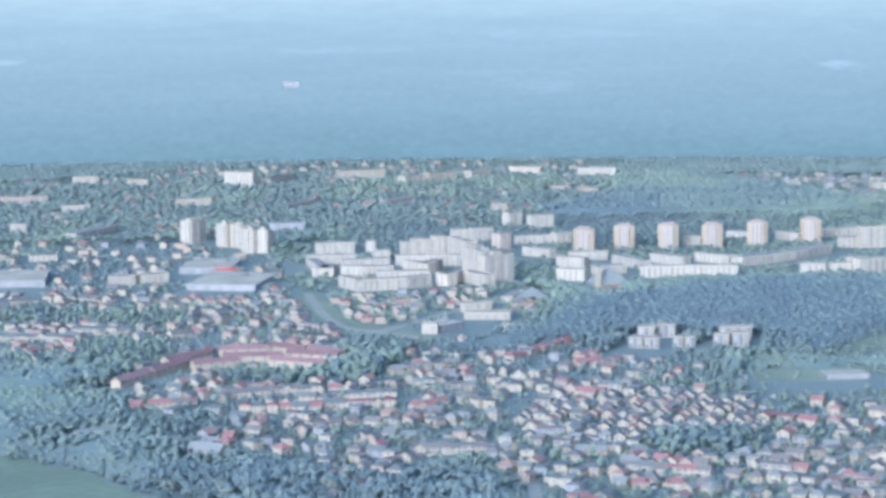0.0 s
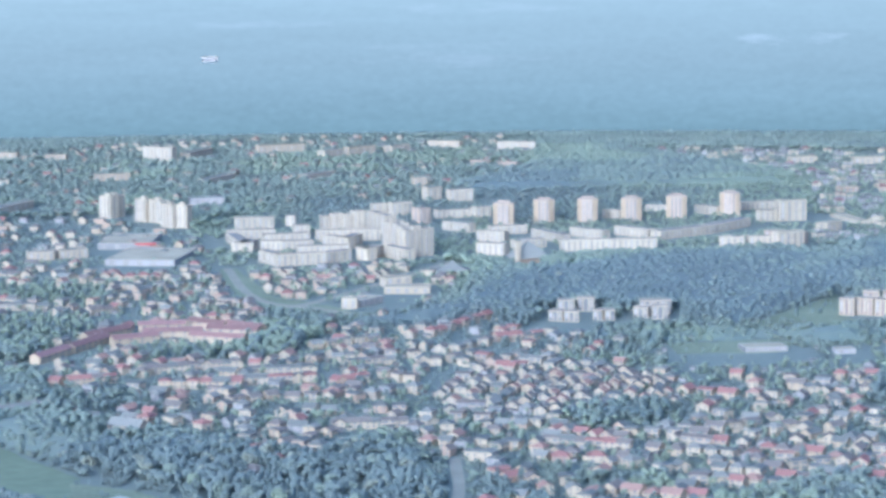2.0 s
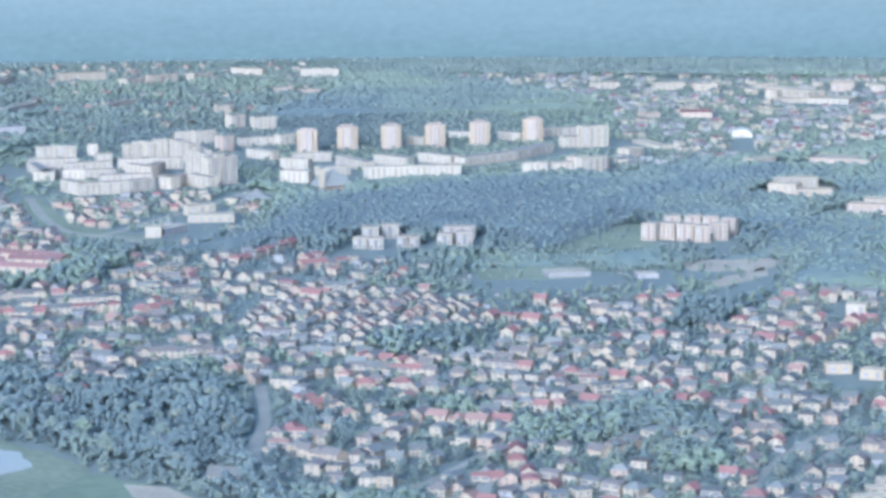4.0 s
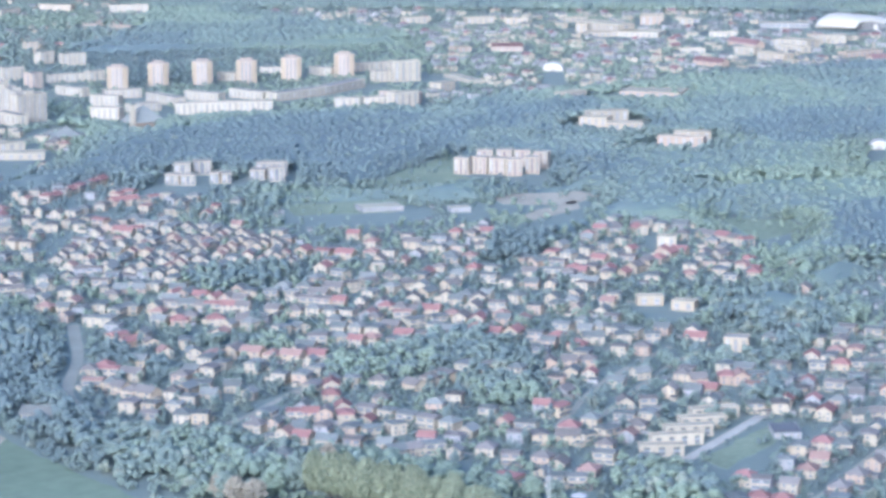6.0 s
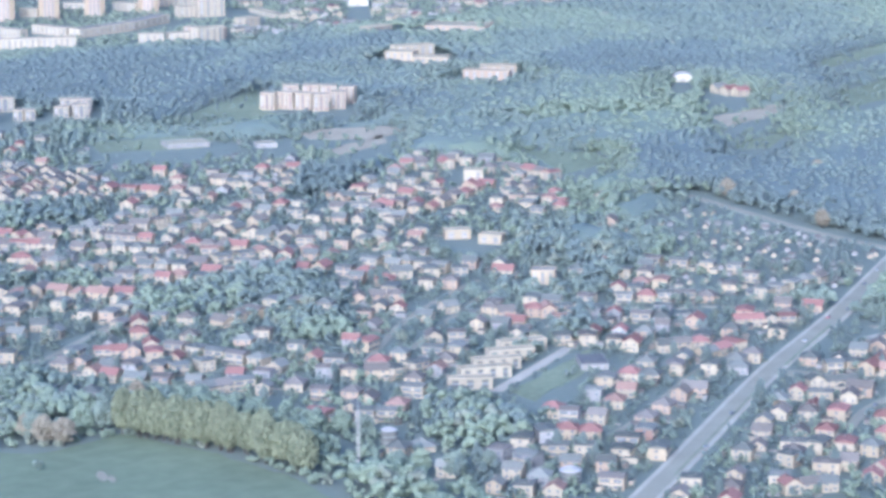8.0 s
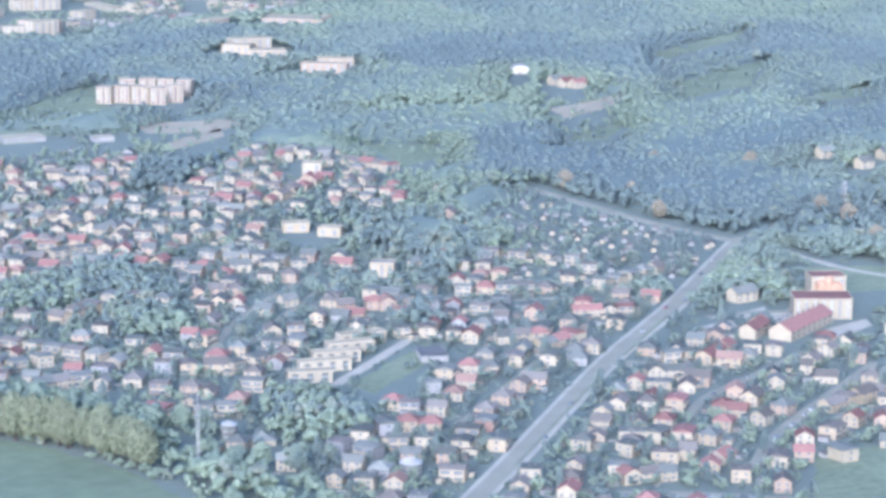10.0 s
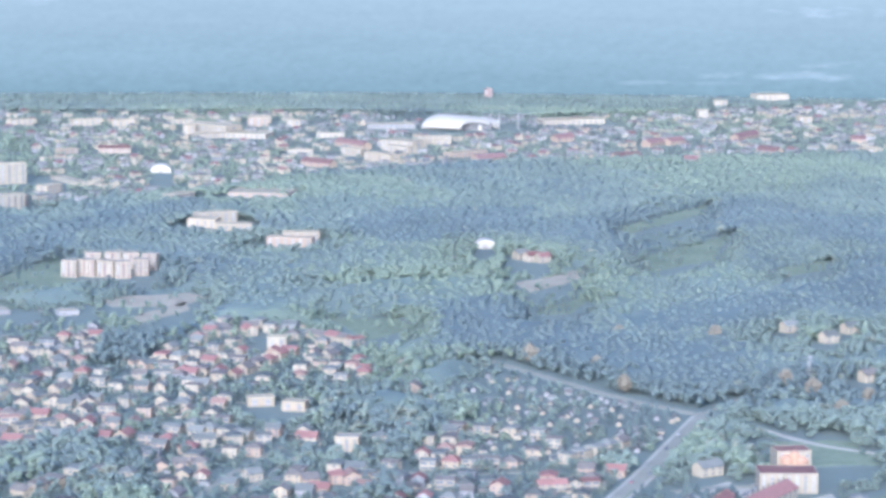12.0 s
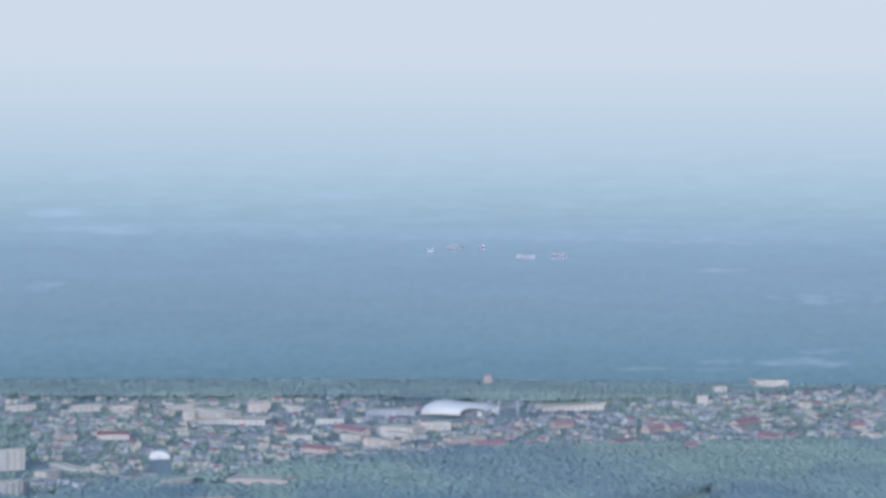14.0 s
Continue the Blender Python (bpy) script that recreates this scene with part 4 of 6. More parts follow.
def church(p):
    thing = new("church")
    thing.matrix_basis = pose(*p, 0, 0, 0, 20)
    tagged(thing, "church with a pale tent roof and a slender white tower", "church")
    part("nave", box(-15, -12, 0, 15, 12, 6), M["peach"], thing)
    part("roof", ([(-19, -15, 5), (19, -15, 5), (19, 15, 5), (-19, 15, 5), (0, 0, 21), (-19, -15, 5.6), (19, -15, 5.6), (19, 15, 5.6), (-19, 15, 5.6), (0, 0, 21.8)],
                  [(0, 4, 1), (1, 4, 2), (2, 4, 3), (3, 4, 0), (5, 6, 9), (6, 7, 9), (7, 8, 9), (8, 5, 9), (0, 1, 6, 5), (1, 2, 7, 6), (2, 3, 8, 7), (3, 0, 5, 8)]), M["tin"], thing, "steep pale grey tent roof")
    shaft = part("tower", box(-20, -17, 0, -15.5, -12.5, 24), M["white"], thing, "slender white tower")
    part("spire", ([(-20.3, -17.3, 24.01), (-15.2, -17.3, 24.01), (-15.2, -12.2, 24.01), (-20.3, -12.2, 24.01), (-17.75, -14.75, 28)], [(3, 2, 1, 0), (0, 1, 4), (1, 2, 4), (2, 3, 4), (3, 0, 4)]), M["tin"], shaft)
    TAKEN.extend((p[0] * f, p[1] * f, 18) for f in (1.0, 0.99, 0.98))


church((167, 2801))


def pavilion(p, w, label, turn=0, mat="tin"):
    """A tent-roofed pavilion: low walls and a swept pointed roof."""
    thing = new("pavilion")
    thing.matrix_basis = pose(*p, 0, 0, 0, turn)
    tagged(thing, label, "pavilion")
    part("walls", box(-w * 0.42, -w * 0.3, 0, w * 0.42, w * 0.3, 3.2), M["white"], thing)
    vs, fs = [], []
    for k in range(7):
        s = k / 6
        q, z = w * 0.5 * (1 - s) ** 1.5 + 0.15, 3.0 + w * 0.28 * s
        vs += [(-q, -q * 0.7, z), (q, -q * 0.7, z), (q, q * 0.7, z), (-q, q * 0.7, z)]
        if k:
            a = 4 * (k - 1)
            fs += [(a + j, a + (j + 1) % 4, a + 4 + (j + 1) % 4, a + 4 + j) for j in range(4)]
    fs += [(3, 2, 1, 0), (24, 25, 26, 27)]
    part("roof", (vs, fs), M[mat], thing, "pale swept tent roof")
    TAKEN.append((*p, w * 0.6))


pavilion((87, 2722), 38, "low hall with a pale pointed tent roof")
pavilion((303, 1302), 15, "pale blue pointed roof among trees", mat="tin")


def tank(p, r, h, label):
    """A round tank with a shallow cone on top and hoops."""
    def ring(rad, z, n=20):
        return [(rad * math.cos(2 * math.pi * k / n), rad * math.sin(2 * math.pi * k / n), z) for k in range(n)]
    n = 20
    vs = ring(r, 0) + ring(r, h)
    ob = mesh_object("storage_tank", vs, [tuple(range(n))[::-1], tuple(range(n, 2 * n))] + [(k, (k + 1) % n, n + (k + 1) % n, n + k) for k in range(n)], M["tin"])
    ob.matrix_basis = pose(*p, 0)
    tagged(ob, label, "tank")
    cone = (ring(r * 1.04, h + 0.002) + [(0, 0, h + r * 0.45)], [(k, (k + 1) % n, n) for k in range(n)] + [tuple(range(n))[::-1]])
    part("lid", cone, M["paint_white"], ob, "white conical lid")
    for z in (h * 0.33, h * 0.66):
        part("hoop", (ring(r * 1.02, z) + ring(r * 1.02, z + 0.2) + ring(r * 0.995, z + 0.2) + ring(r * 0.995, z), [(a * n + k, a * n + (k + 1) % n, ((a + 1) % 4) * n + (k + 1) % n, ((a + 1) % 4) * n + k) for a in range(4) for k in range(n)]), M["steel"], ob)
    TAKEN.append((*p, r + 3))


tank((289, 1312), 4.2, 9, "pale grey round silo beside a yard")
tank((359, 1230), 5.5, 6.5, "low pale grey round tank with a conical lid")


def mast(p, h):
    """A slim lattice mast: three legs, rungs and diagonal bracing, an aerial on top."""
    thing = new("lattice_mast")
    thing.matrix_basis = pose(*p, 0)
    tagged(thing, "tall slim pale steel lattice mast", "mast")
    c = [(0.9 * math.cos(a), 0.9 * math.sin(a)) for a in (0.5, 2.6, 4.7)]
    for x, y in c:
        part("leg", box(x - 0.13, y - 0.13, 0, x + 0.13, y + 0.13, h), M["paint_white"], thing)
    for k in range(int(h / 3)):
        for (x0, y0), (x1, y1) in zip(c, c[1:] + c[:1]):
            z = k * 3
            v = [(x0, y0, z), (x0, y0, z + 0.22), (x1, y1, z + 2.9), (x1, y1, z + 2.7)]
            w = [(a * 0.9, b * 0.9, d) for a, b, d in v]
            part("brace", (v + w, [(0, 1, 2, 3), (7, 6, 5, 4), (0, 4, 5, 1), (1, 5, 6, 2), (2, 6, 7, 3), (3, 7, 4, 0)]), M["paint_white"], thing)
    part("aerial", box(-0.1, -0.1, h - 1, 0.1, 0.1, h + 5), M["steel"], thing)
    for z in (h - 3, h - 6):
        part("aerial_panel", box(-1.5, -0.2, z, -1.1, 0.2, z + 2), M["paint_white"], thing)
    TAKEN.append((*p, 3))


mast((261, 1253), 36)

# the hotel and its wings
block((668, 1481), (701, 1471), 4, depth=22, walls="white", name="hotel", roof="red", label="large cream hotel with a red roof", category="hotel", bay=5, front=50)
hotel = block((698, 1522), (719, 1519), 5, depth=16, walls="white", name="hotel", roof="red", label="tall orange and white wing of the hotel with a red roof", category="hotel", bay=5, front=50)
for u, w, top in ((5, 4.2, 13), (14, 4.8, 11.5), (10, 3.0, 15.5)):
    n = 12
    rings = [[(u + r * w * math.cos(2 * math.pi * k / n), -2.2 + r * w * math.sin(2 * math.pi * k / n), z) for k in range(n)] for r, z in ((1, 7), (1, top - 2), (0.85, top - 0.7), (0.5, top + 0.3), (0.06, top + 0.7))]
    part("oriel", (sum(rings, []), [(a * n + k, a * n + (k + 1) % n, (a + 1) * n + (k + 1) % n, (a + 1) * n + k) for a in range(4) for k in range(n)] + [tuple(range(n))[::-1], tuple(range(4 * n, 5 * n))]), M["paint_orange"], hotel, "round pale orange oriel with a domed top")
terrace((638, 1433), (681, 1471), walls="white", storeys=2, depth=14, label="long white building with a dark red pitched roof", name="guest_house", group="", n=8)
terrace((621, 1441), (637, 1458), walls="white", storeys=2, depth=10, label="white house with a red pitched roof", name="guest_house", group="", n=2)
terrace((650, 1533), (666, 1538), walls="white", roof="tin", storeys=2, depth=10, label="white house with a pale pitched roof", name="house", group="", n=3)
solar = block((426, 1439), (441, 1437), 1, depth=22, walls="grey", name="solar_hall", roof="solar", label="grey hall with solar panels on its roof", category="hall", bay=4)
for i in range(5):
    for j in range(3):
        part("solar_panel", box(0.8 + 2.6 * i, 1.5 + 6.6 * j, 4.3, 3.2 + 2.6 * i, 7.3 + 6.6 * j, 4.45), M["solar"], solar)
terrace((-177, 1935), (-154, 1922), walls="cream", roof="tin", storeys=2, depth=14, label="long cream house with a pale roof", name="farm_building", group="", n=4)
terrace((-268, 2004), (-238, 2029), walls="white", roof="tin", storeys=1, depth=9, label="long low white farm shed", name="farm_building", group="", n=5)
terrace((21, 1568), (43, 1561), walls="white", roof="tin", storeys=1, depth=12, label="low hall with a pale sheet roof", name="farm_building", group="", n=4)

HOUSE_ROWS = (((588, 1590), (636, 1625), "white", "tin"), ((383, 1701), (421, 1699), "white", "red"), ((337, 1728), (362, 1710), "cream", "red"), ((312, 1779), (338, 1768), "peach", "brown"),
              ((275, 1798), (308, 1792), "cream", "orange"), ((419, 1577), (454, 1576), "peach", "red"), ((486, 2089), (507, 2091), "white", "red"), ((578, 1395), (637, 1462), "cream", "red"),
              ((516, 1697), (541, 1682), "white", "red"), ((550, 1697), (595, 1664), "cream", "tin"), ((588, 1558), (620, 1542), "peach", "red"), ((57, 2338), (106, 2423), "white", "red"), ((117, 2335), (148, 2379), "cream", "red"))
block((458, 1662), (472, 1656), 3, depth=12, walls="cream", name="apartment_house", label="small cream block of flats among gardens", category="block of flats", front=20)
block((505, 2025), (519, 2021), 3, depth=12, walls="white", name="apartment_house", label="bright white block with a pale roof", category="block of flats", front=20, roof="pale_roof")
block((636, 3408), (675, 3401), 2, depth=40, walls="peach", name="market_hall", label="broad hall with a red roof", category="hall", front=40, roof="red")


def pylon(p, h):
    """A small lattice pylon with two crossarms."""
    thing = new("power_pylon")
    thing.matrix_basis = pose(*p, 0, 0, 0, 25)
    tagged(thing, "pale steel power pylon at the wood's edge", "pylon")
    for sx in (-1, 1):
        for sy in (-1, 1):
            v = [(sx * 2.2 + a, sy * 2.2 + b, 0) for a, b in ((-.15, -.15), (.15, -.15), (.15, .15), (-.15, .15))] + [(sx * 0.3 + a, sy * 0.3 + b, h) for a, b in ((-.12, -.12), (.12, -.12), (.12, .12), (-.12, .12))]
            part("leg", (v, [(3, 2, 1, 0), (4, 5, 6, 7), (0, 1, 5, 4), (1, 2, 6, 5), (2, 3, 7, 6), (3, 0, 4, 7)]), M["paint_white"], thing)
    for z, w in ((h * 0.72, 5.0), (h * 0.88, 3.6)):
        part("crossarm", box(-w, -0.25, z, w, 0.25, z + 0.5), M["paint_white"], thing)
    for k in range(1, 5):
        q = 2.2 - 1.9 * k / 6
        part("brace", box(-q, -q, h * k / 6, q, -q + 0.25, h * k / 6 + 0.3), M["paint_white"], thing)
    TAKEN.extend((p[0] * f, p[1] * f, 8) for f in (1.0, 0.985, 0.97))


pylon((841, 1784), 22)
for p, r in (((914, 1989), "tin"), ((924, 1938), "tin"), ((958, 1971), "slate"), ((840, 2421), "tin"), ((845, 2405), "red"), ((853, 2396), "red"), ((882, 1784), "brown")):
    terrace(p, (p[0] + 12, p[1] + 3), walls="white", roof=r, storeys=2, depth=10, label="white house standing alone among the woods", name="house", group="houses in the woods", n=2)
    TAKEN.extend((p[0] * f, p[1] * f, 11) for f in (0.993, 0.985, 0.977, 0.969))

for q in (((658, 1494), (682, 1511), (663, 1473), (650, 1467)), ((675, 1451), (709, 1469), (705, 1452), (671, 1429)), ((638, 1501), (664, 1516), (661, 1504), (635, 1487)), ((606, 1477), (630, 1488), (631, 1473), (603, 1457))):
    patch("yard", list(q), "paving", "pale paved yard beside the hotel", "yard", z=0.12, reveal=False)


# ---- water ----
def pond(poly):
    m, nt, b = nodes_of("pond_water")
    # pale base colour stands in for the reflected sky; the surface is matte
    b.inputs["Base Color"].default_value = (0.37, 0.35, 0.26, 1)
    b.inputs["Roughness"].default_value = 0.5
    b.inputs["IOR"].default_value = 1.33
    CLEAR.append(poly)
    ob = mesh_object("water", *prism(ccw(ragged(poly, 4.0, 6.0)), 0.3, 0.36), m)
    tagged(ob, "still pond, pale sky reflection painted into its colour", "pond", kind="structure")


pond([(-201, 1682), (-177, 1708), (-155, 1715), (-131, 1694), (-112, 1670), (-93, 1644), (-79, 1610), (-103, 1577), (-142, 1625), (-177, 1646)])


# ---- cars ----
def car_at(p, turn, paint, where="on the main road", group="cars on the main road"):
    thing = new("car")
    thing.matrix_basis = pose(*p, 0.36, 0, 0, turn)
    tagged(thing, {"paint_white": "white", "paint_red": "red", "paint_dark": "dark"}[paint] + " car " + where, "car", group)
    side = [(-2.1, 0.35), (2.1, 0.35), (2.15, 0.8), (1.2, 0.95), (-2.0, 0.98)]
    part("body", ([(x, -0.88, z) for x, z in side] + [(x, 0.88, z) for x, z in side], [tuple(range(5)), tuple(range(5, 10))[::-1]] + [((i + 1) % 5, i, 5 + i, 5 + (i + 1) % 5) for i in range(5)]), M[paint], thing)
    cab = [(-1.8, 0.96), (1.1, 0.94), (0.4, 1.45), (-1.4, 1.48)]
    part("cabin", ([(x, -0.78, z) for x, z in cab] + [(x, 0.78, z) for x, z in cab], [tuple(range(4)), tuple(range(4, 8))[::-1]] + [((i + 1) % 4, i, 4 + i, 4 + (i + 1) % 4) for i in range(4)]), M["glass"], thing)
    for x in (-1.3, 1.35):
        for y in (-0.9, 0.72):
            n = 10
            ring = [(x + 0.33 * math.cos(2 * math.pi * k / n), 0.34 + 0.33 * math.sin(2 * math.pi * k / n)) for k in range(n)]
            part("wheel", ([(a, y, b) for a, b in ring] + [(a, y + 0.18, b) for a, b in ring], [tuple(range(n)), tuple(range(n, 2 * n))[::-1]] + [((k + 1) % n, k, n + k, n + (k + 1) % n) for k in range(n)]), M["paint_dark"], thing)


ROAD_TURN = math.degrees(math.atan2((611, 1531)[1] - (526, 1413)[1], (611, 1531)[0] - (526, 1413)[0]))
for p, c in (((503, 1370), "paint_white"), ((441, 1272), "paint_dark"), ((570, 1474), "paint_white"), ((624, 1544), "paint_dark"), ((605, 1527), "paint_red"), ((685, 1647), "paint_white"), ((475, 1330), "paint_dark"), ((661, 1609), "paint_dark")):
    car_at(p, ROAD_TURN, c)
rng_c = random.Random(4)
for a, b, n in (((442, 1166), (506, 1145), 9), ((544, 1231), (599, 1294), 5), ((543, 1318), (634, 1398), 5), ((654, 1475), (674, 1494), 4)):
    for k in range(n):
        u = (k + rng_c.uniform(0.2, 0.8)) / n
        car_at((a[0] + (b[0] - a[0]) * u, a[1] + (b[1] - a[1]) * u), math.degrees(math.atan2(b[1] - a[1], b[0] - a[0])), rng_c.choice(("paint_white", "paint_dark", "paint_white", "paint_red")), "parked along a side street", "cars parked in the streets")


# ---- houses ----
WALLS = ("white", "cream", "peach", "grey", "white", "cream", "white", "peach")
ROOFS = ("red", "brown", "slate", "orange", "tin", "brown", "slate", "slate", "tin")
WORD = {"white": "white", "cream": "cream", "peach": "peach", "grey": "grey", "red": "red tiled", "brown": "brown tiled", "slate": "dark grey", "orange": "orange tiled", "tin": "pale grey sheet"}
WALL_WORD = {**WORD, "orange": "orange"}
KIND = {"gable": "pitched", "hip": "hipped", "flat": "flat", "band": "low-pitched"}
HOUSE_MESH = {}


def shared(name, geo, mat, *key):
    k = (name, mat.name, *key)
    if k not in HOUSE_MESH:
        me = bpy.data.meshes.new(name)
        me.from_pydata(geo[0], [], geo[1])
        me.materials.append(mat)
        HOUSE_MESH[k] = me
    return HOUSE_MESH[k]


SHAPES = [(k, w, d, h) for k, w, d, h in (("gable", 10, 9, 4.8), ("gable", 9.5, 8.2, 5.6), ("gable", 12, 9, 4.2), ("hip", 10, 9.5, 5.6), ("hip", 11, 10, 4.6), ("flat", 9.5, 9.5, 6.4), ("flat", 13, 9, 6.0), ("gable", 8.5, 7.8, 5.0), ("gable", 4.5, 3.6, 2.2), ("band", 12, 9.5, 6.2), ("gable", 13.5, 9.5, 5.6), ("band", 10, 9, 6.0))]
HOUSES = []  # x, y, turn, shape, wall, roof


def house(x, y, turn, si, wall, roof):
    """A house with its roof, chimney, windows, door and, where it has one, balcony."""
    kind, w, d, h = SHAPES[si]
    if kind == "flat" and roof in ("red", "orange"):
        roof = "tin"
    walls, rf, chim, wins, door, slabs = house_parts(kind, w, d, h)
    s, c = math.sin(radians(turn)), math.cos(radians(turn))
    sides = (-x * s + y * c, x * c + y * s)  # how far the long side and the gable face south
    if max(sides, key=abs) < 0:
        turn += 180
    body = new("garden_shed" if si == 8 else "house", shared("house", walls, M[wall], si))
    body.matrix_basis = pose(x, y, 0, 0, 0, turn)
    tagged(body, f"{WALL_WORD[wall]} {'garden shed' if si == 8 else 'rendered house'} with a {WORD[roof]} {KIND[kind]} roof", "garden shed" if si == 8 else "house", "allotment sheds" if si == 8 else "suburban houses")
    for name, geo, mat, key in [("roof", rf, M[roof], si), ("chimney", chim, M["brown"], si)] + [("balcony", g, M["white"], si) for g in slabs] + [("window", g, M["glass"], (si, i)) for i, g in enumerate(wins)] + [("door", door, M["brown"], si)]:
        new(name, shared(name, geo, mat, key)).parent = body


def spread(poly, turn, along, across, keep, jitter=0.25, warp=0.0):
    """Places in rows inside a polygon, the rows turned by so many degrees."""
    xs, ys = np.array([p[0] for p in poly]), np.array([p[1] for p in poly])
    cx, cy, R = xs.mean(), ys.mean(), np.hypot(xs - xs.mean(), ys - ys.mean()).max()
    u, v = np.meshgrid(np.arange(-R, R, along), np.arange(-R, R, across))
    u = u + np.random.uniform(-jitter, jitter, u.shape) * along
    v = v + np.random.uniform(-jitter * 0.6, jitter * 0.6, v.shape) * across + warp * np.sin(u / 90)
    c, s = math.cos(radians(turn)), math.sin(radians(turn))
    x, y = (cx + u * c - v * s).ravel(), (cy + u * s + v * c).ravel()
    ok = inside(poly, x, y) & (np.random.rand(x.size) < keep)
    return x[ok], y[ok]


class Near:
    """Quick test of whether a place is free."""
    def __init__(self, cell=20.0):
        self.cell, self.bins = cell, {}

    def add(self, x, y, r):
        self.bins.setdefault((int(x // self.cell), int(y // self.cell)), []).append((x, y, r))

    def free(self, x, y, r):
        i, j = int(x // self.cell), int(y // self.cell)
        for a in (i - 1, i, i + 1):
            for b in (j - 1, j, j + 1):
                for px, py, pr in self.bins.get((a, b), ()):
                    if (px - x) ** 2 + (py - y) ** 2 < (pr + r) ** 2:
                        return False
        return True


NEAR = Near()
for x, y, r in TAKEN:
    NEAR.add(x, y, min(r, 18))


GROVES = [[(149, 1969), (189, 1989), (226, 1993), (228, 1937), (209, 1913), (170, 1917), (147, 1918)],
          [(215, 1708), (270, 1697), (332, 1719), (337, 1634), (317, 1538), (276, 1546), (259, 1624), (203, 1616)],
          [(439, 1874), (507, 1882), (603, 1952), (527, 1704), (441, 1721), (416, 1759)],
          [(69, 1745), (115, 1702), (112, 1654), (66, 1695)],
          [(322, 1383), (385, 1378), (381, 1344), (348, 1286), (312, 1303)],
          [(-362, 2246), (-297, 2242), (-267, 2039), (-327, 2024)],
          [(-283, 2104), (-160, 2073), (-150, 1988), (-273, 2026)],
          [(-84, 2316), (-45, 2302), (-67, 2229), (-176, 2227), (-191, 2293)],
          [(141, 2274), (273, 2325), (254, 2163), (162, 2182)],
          [(406, 1654), (517, 1670), (498, 1607), (416, 1608)],
          [(138, 1766), (196, 1736), (193, 1706), (138, 1724)],
          [(-429, 2676), (-245, 2633), (-238, 2552), (-414, 2581)],
          [(-324, 2455), (-243, 2450), (-228, 2391), (-293, 2247), (-313, 2335)]]  # where trees, not houses, hold the ground among the streets


def leafy(x, y):
    q = np.zeros(x.shape, bool)
    for poly in GROVES:
        q |= inside(poly, x, y)
    return q


def settle(poly, turn, along, across, keep, walls=WALLS, roofs=ROOFS, shapes=range(8), barred=(), warp=0.0, size=6.5, thin=False, jitter=0.25, turns=(90, 90, 0, 270)):
    x, y = spread(poly, turn, along, across, keep, warp=warp, jitter=jitter)
    bad = np.zeros(x.shape, bool)
    for q in list(barred) + CLEAR:
        bad |= inside(q, x, y)
    if thin:
        bad |= leafy(x, y)
    for px, py in zip(x[~bad], y[~bad]):
        if NEAR.free(px, py, size):
            NEAR.add(px, py, size)
            HOUSES.append((float(px), float(py), turn + random.choice(turns) + random.uniform(-6, 6), random.choice(list(shapes)), random.choice(walls), random.choice(roofs)))


def street_rows(rows):
    """Houses side by side: the ends of each row, how many, and their walls and roofs."""
    for p, q, n, w, r in rows:
        dx, dy = q[0] - p[0], q[1] - p[1]
        gap = math.hypot(dx, dy) / max(1, n - 1)
        along = math.degrees(math.atan2(dy, dx)) if n > 1 else random.choice((-28, 62))
        for k in range(n):
            f = k / max(1, n - 1)
            px, py = p[0] + dx * f, p[1] + dy * f
            if not NEAR.free(px, py, 3.0):
                continue
            NEAR.add(px, py, 4.6)
            NEAR.add(px * 0.992, py * 0.992, 3.2)
            kinds = (7, 1, 11) if 0 < gap < 9.8 else (9, 9, 11, 5, 3, 0) if r in ("tin", "slate") else (0, 1, 3, 4, 9, 10, 11, 2)
            HOUSES.append((px, py, along + random.choice((0, 0, 0, 90)) + random.uniform(-4, 4), random.choice(kinds), random.choice((w, w, w, "white")), random.choice((r, r, r, "brown", "slate"))))


for p, q, w, r in HOUSE_ROWS:
    street_rows([(p, q, max(2, int(math.hypot(q[0] - p[0], q[1] - p[1]) / 11.5)), w, r)])
street_rows((((453, 1250), (520, 1353), 4, "white", "red"), ((537, 1372), (555, 1370), 3, "white", "slate"), ((471, 1234), (493, 1253), 2, "white", "slate"), ((506, 1275), (545, 1342), 3, "cream", "red"),
             ((506, 1249), (506, 1249), 1, "white", "red"), ((494, 1221), (494, 1221), 1, "white", "brown"), ((517, 1242), (567, 1307), 4, "cream", "red"), ((510, 1210), (537, 1236), 2, "white", "red"),
             ((556, 1268), (593, 1299), 3, "peach", "brown"), ((549, 1201), (562, 1229), 2, "peach", "red"), ((533, 1195), (533, 1195), 1, "cream", "brown"), ((554, 1424), (554, 1424), 1, "peach", "red"),
             ((560, 1404), (571, 1403), 2, "cream", "slate"), ((588, 1436), (588, 1436), 1, "white", "red"), ((580, 1396), (580, 1396), 1, "white", "slate"), ((593, 1411), (593, 1411), 1, "white", "tin")))
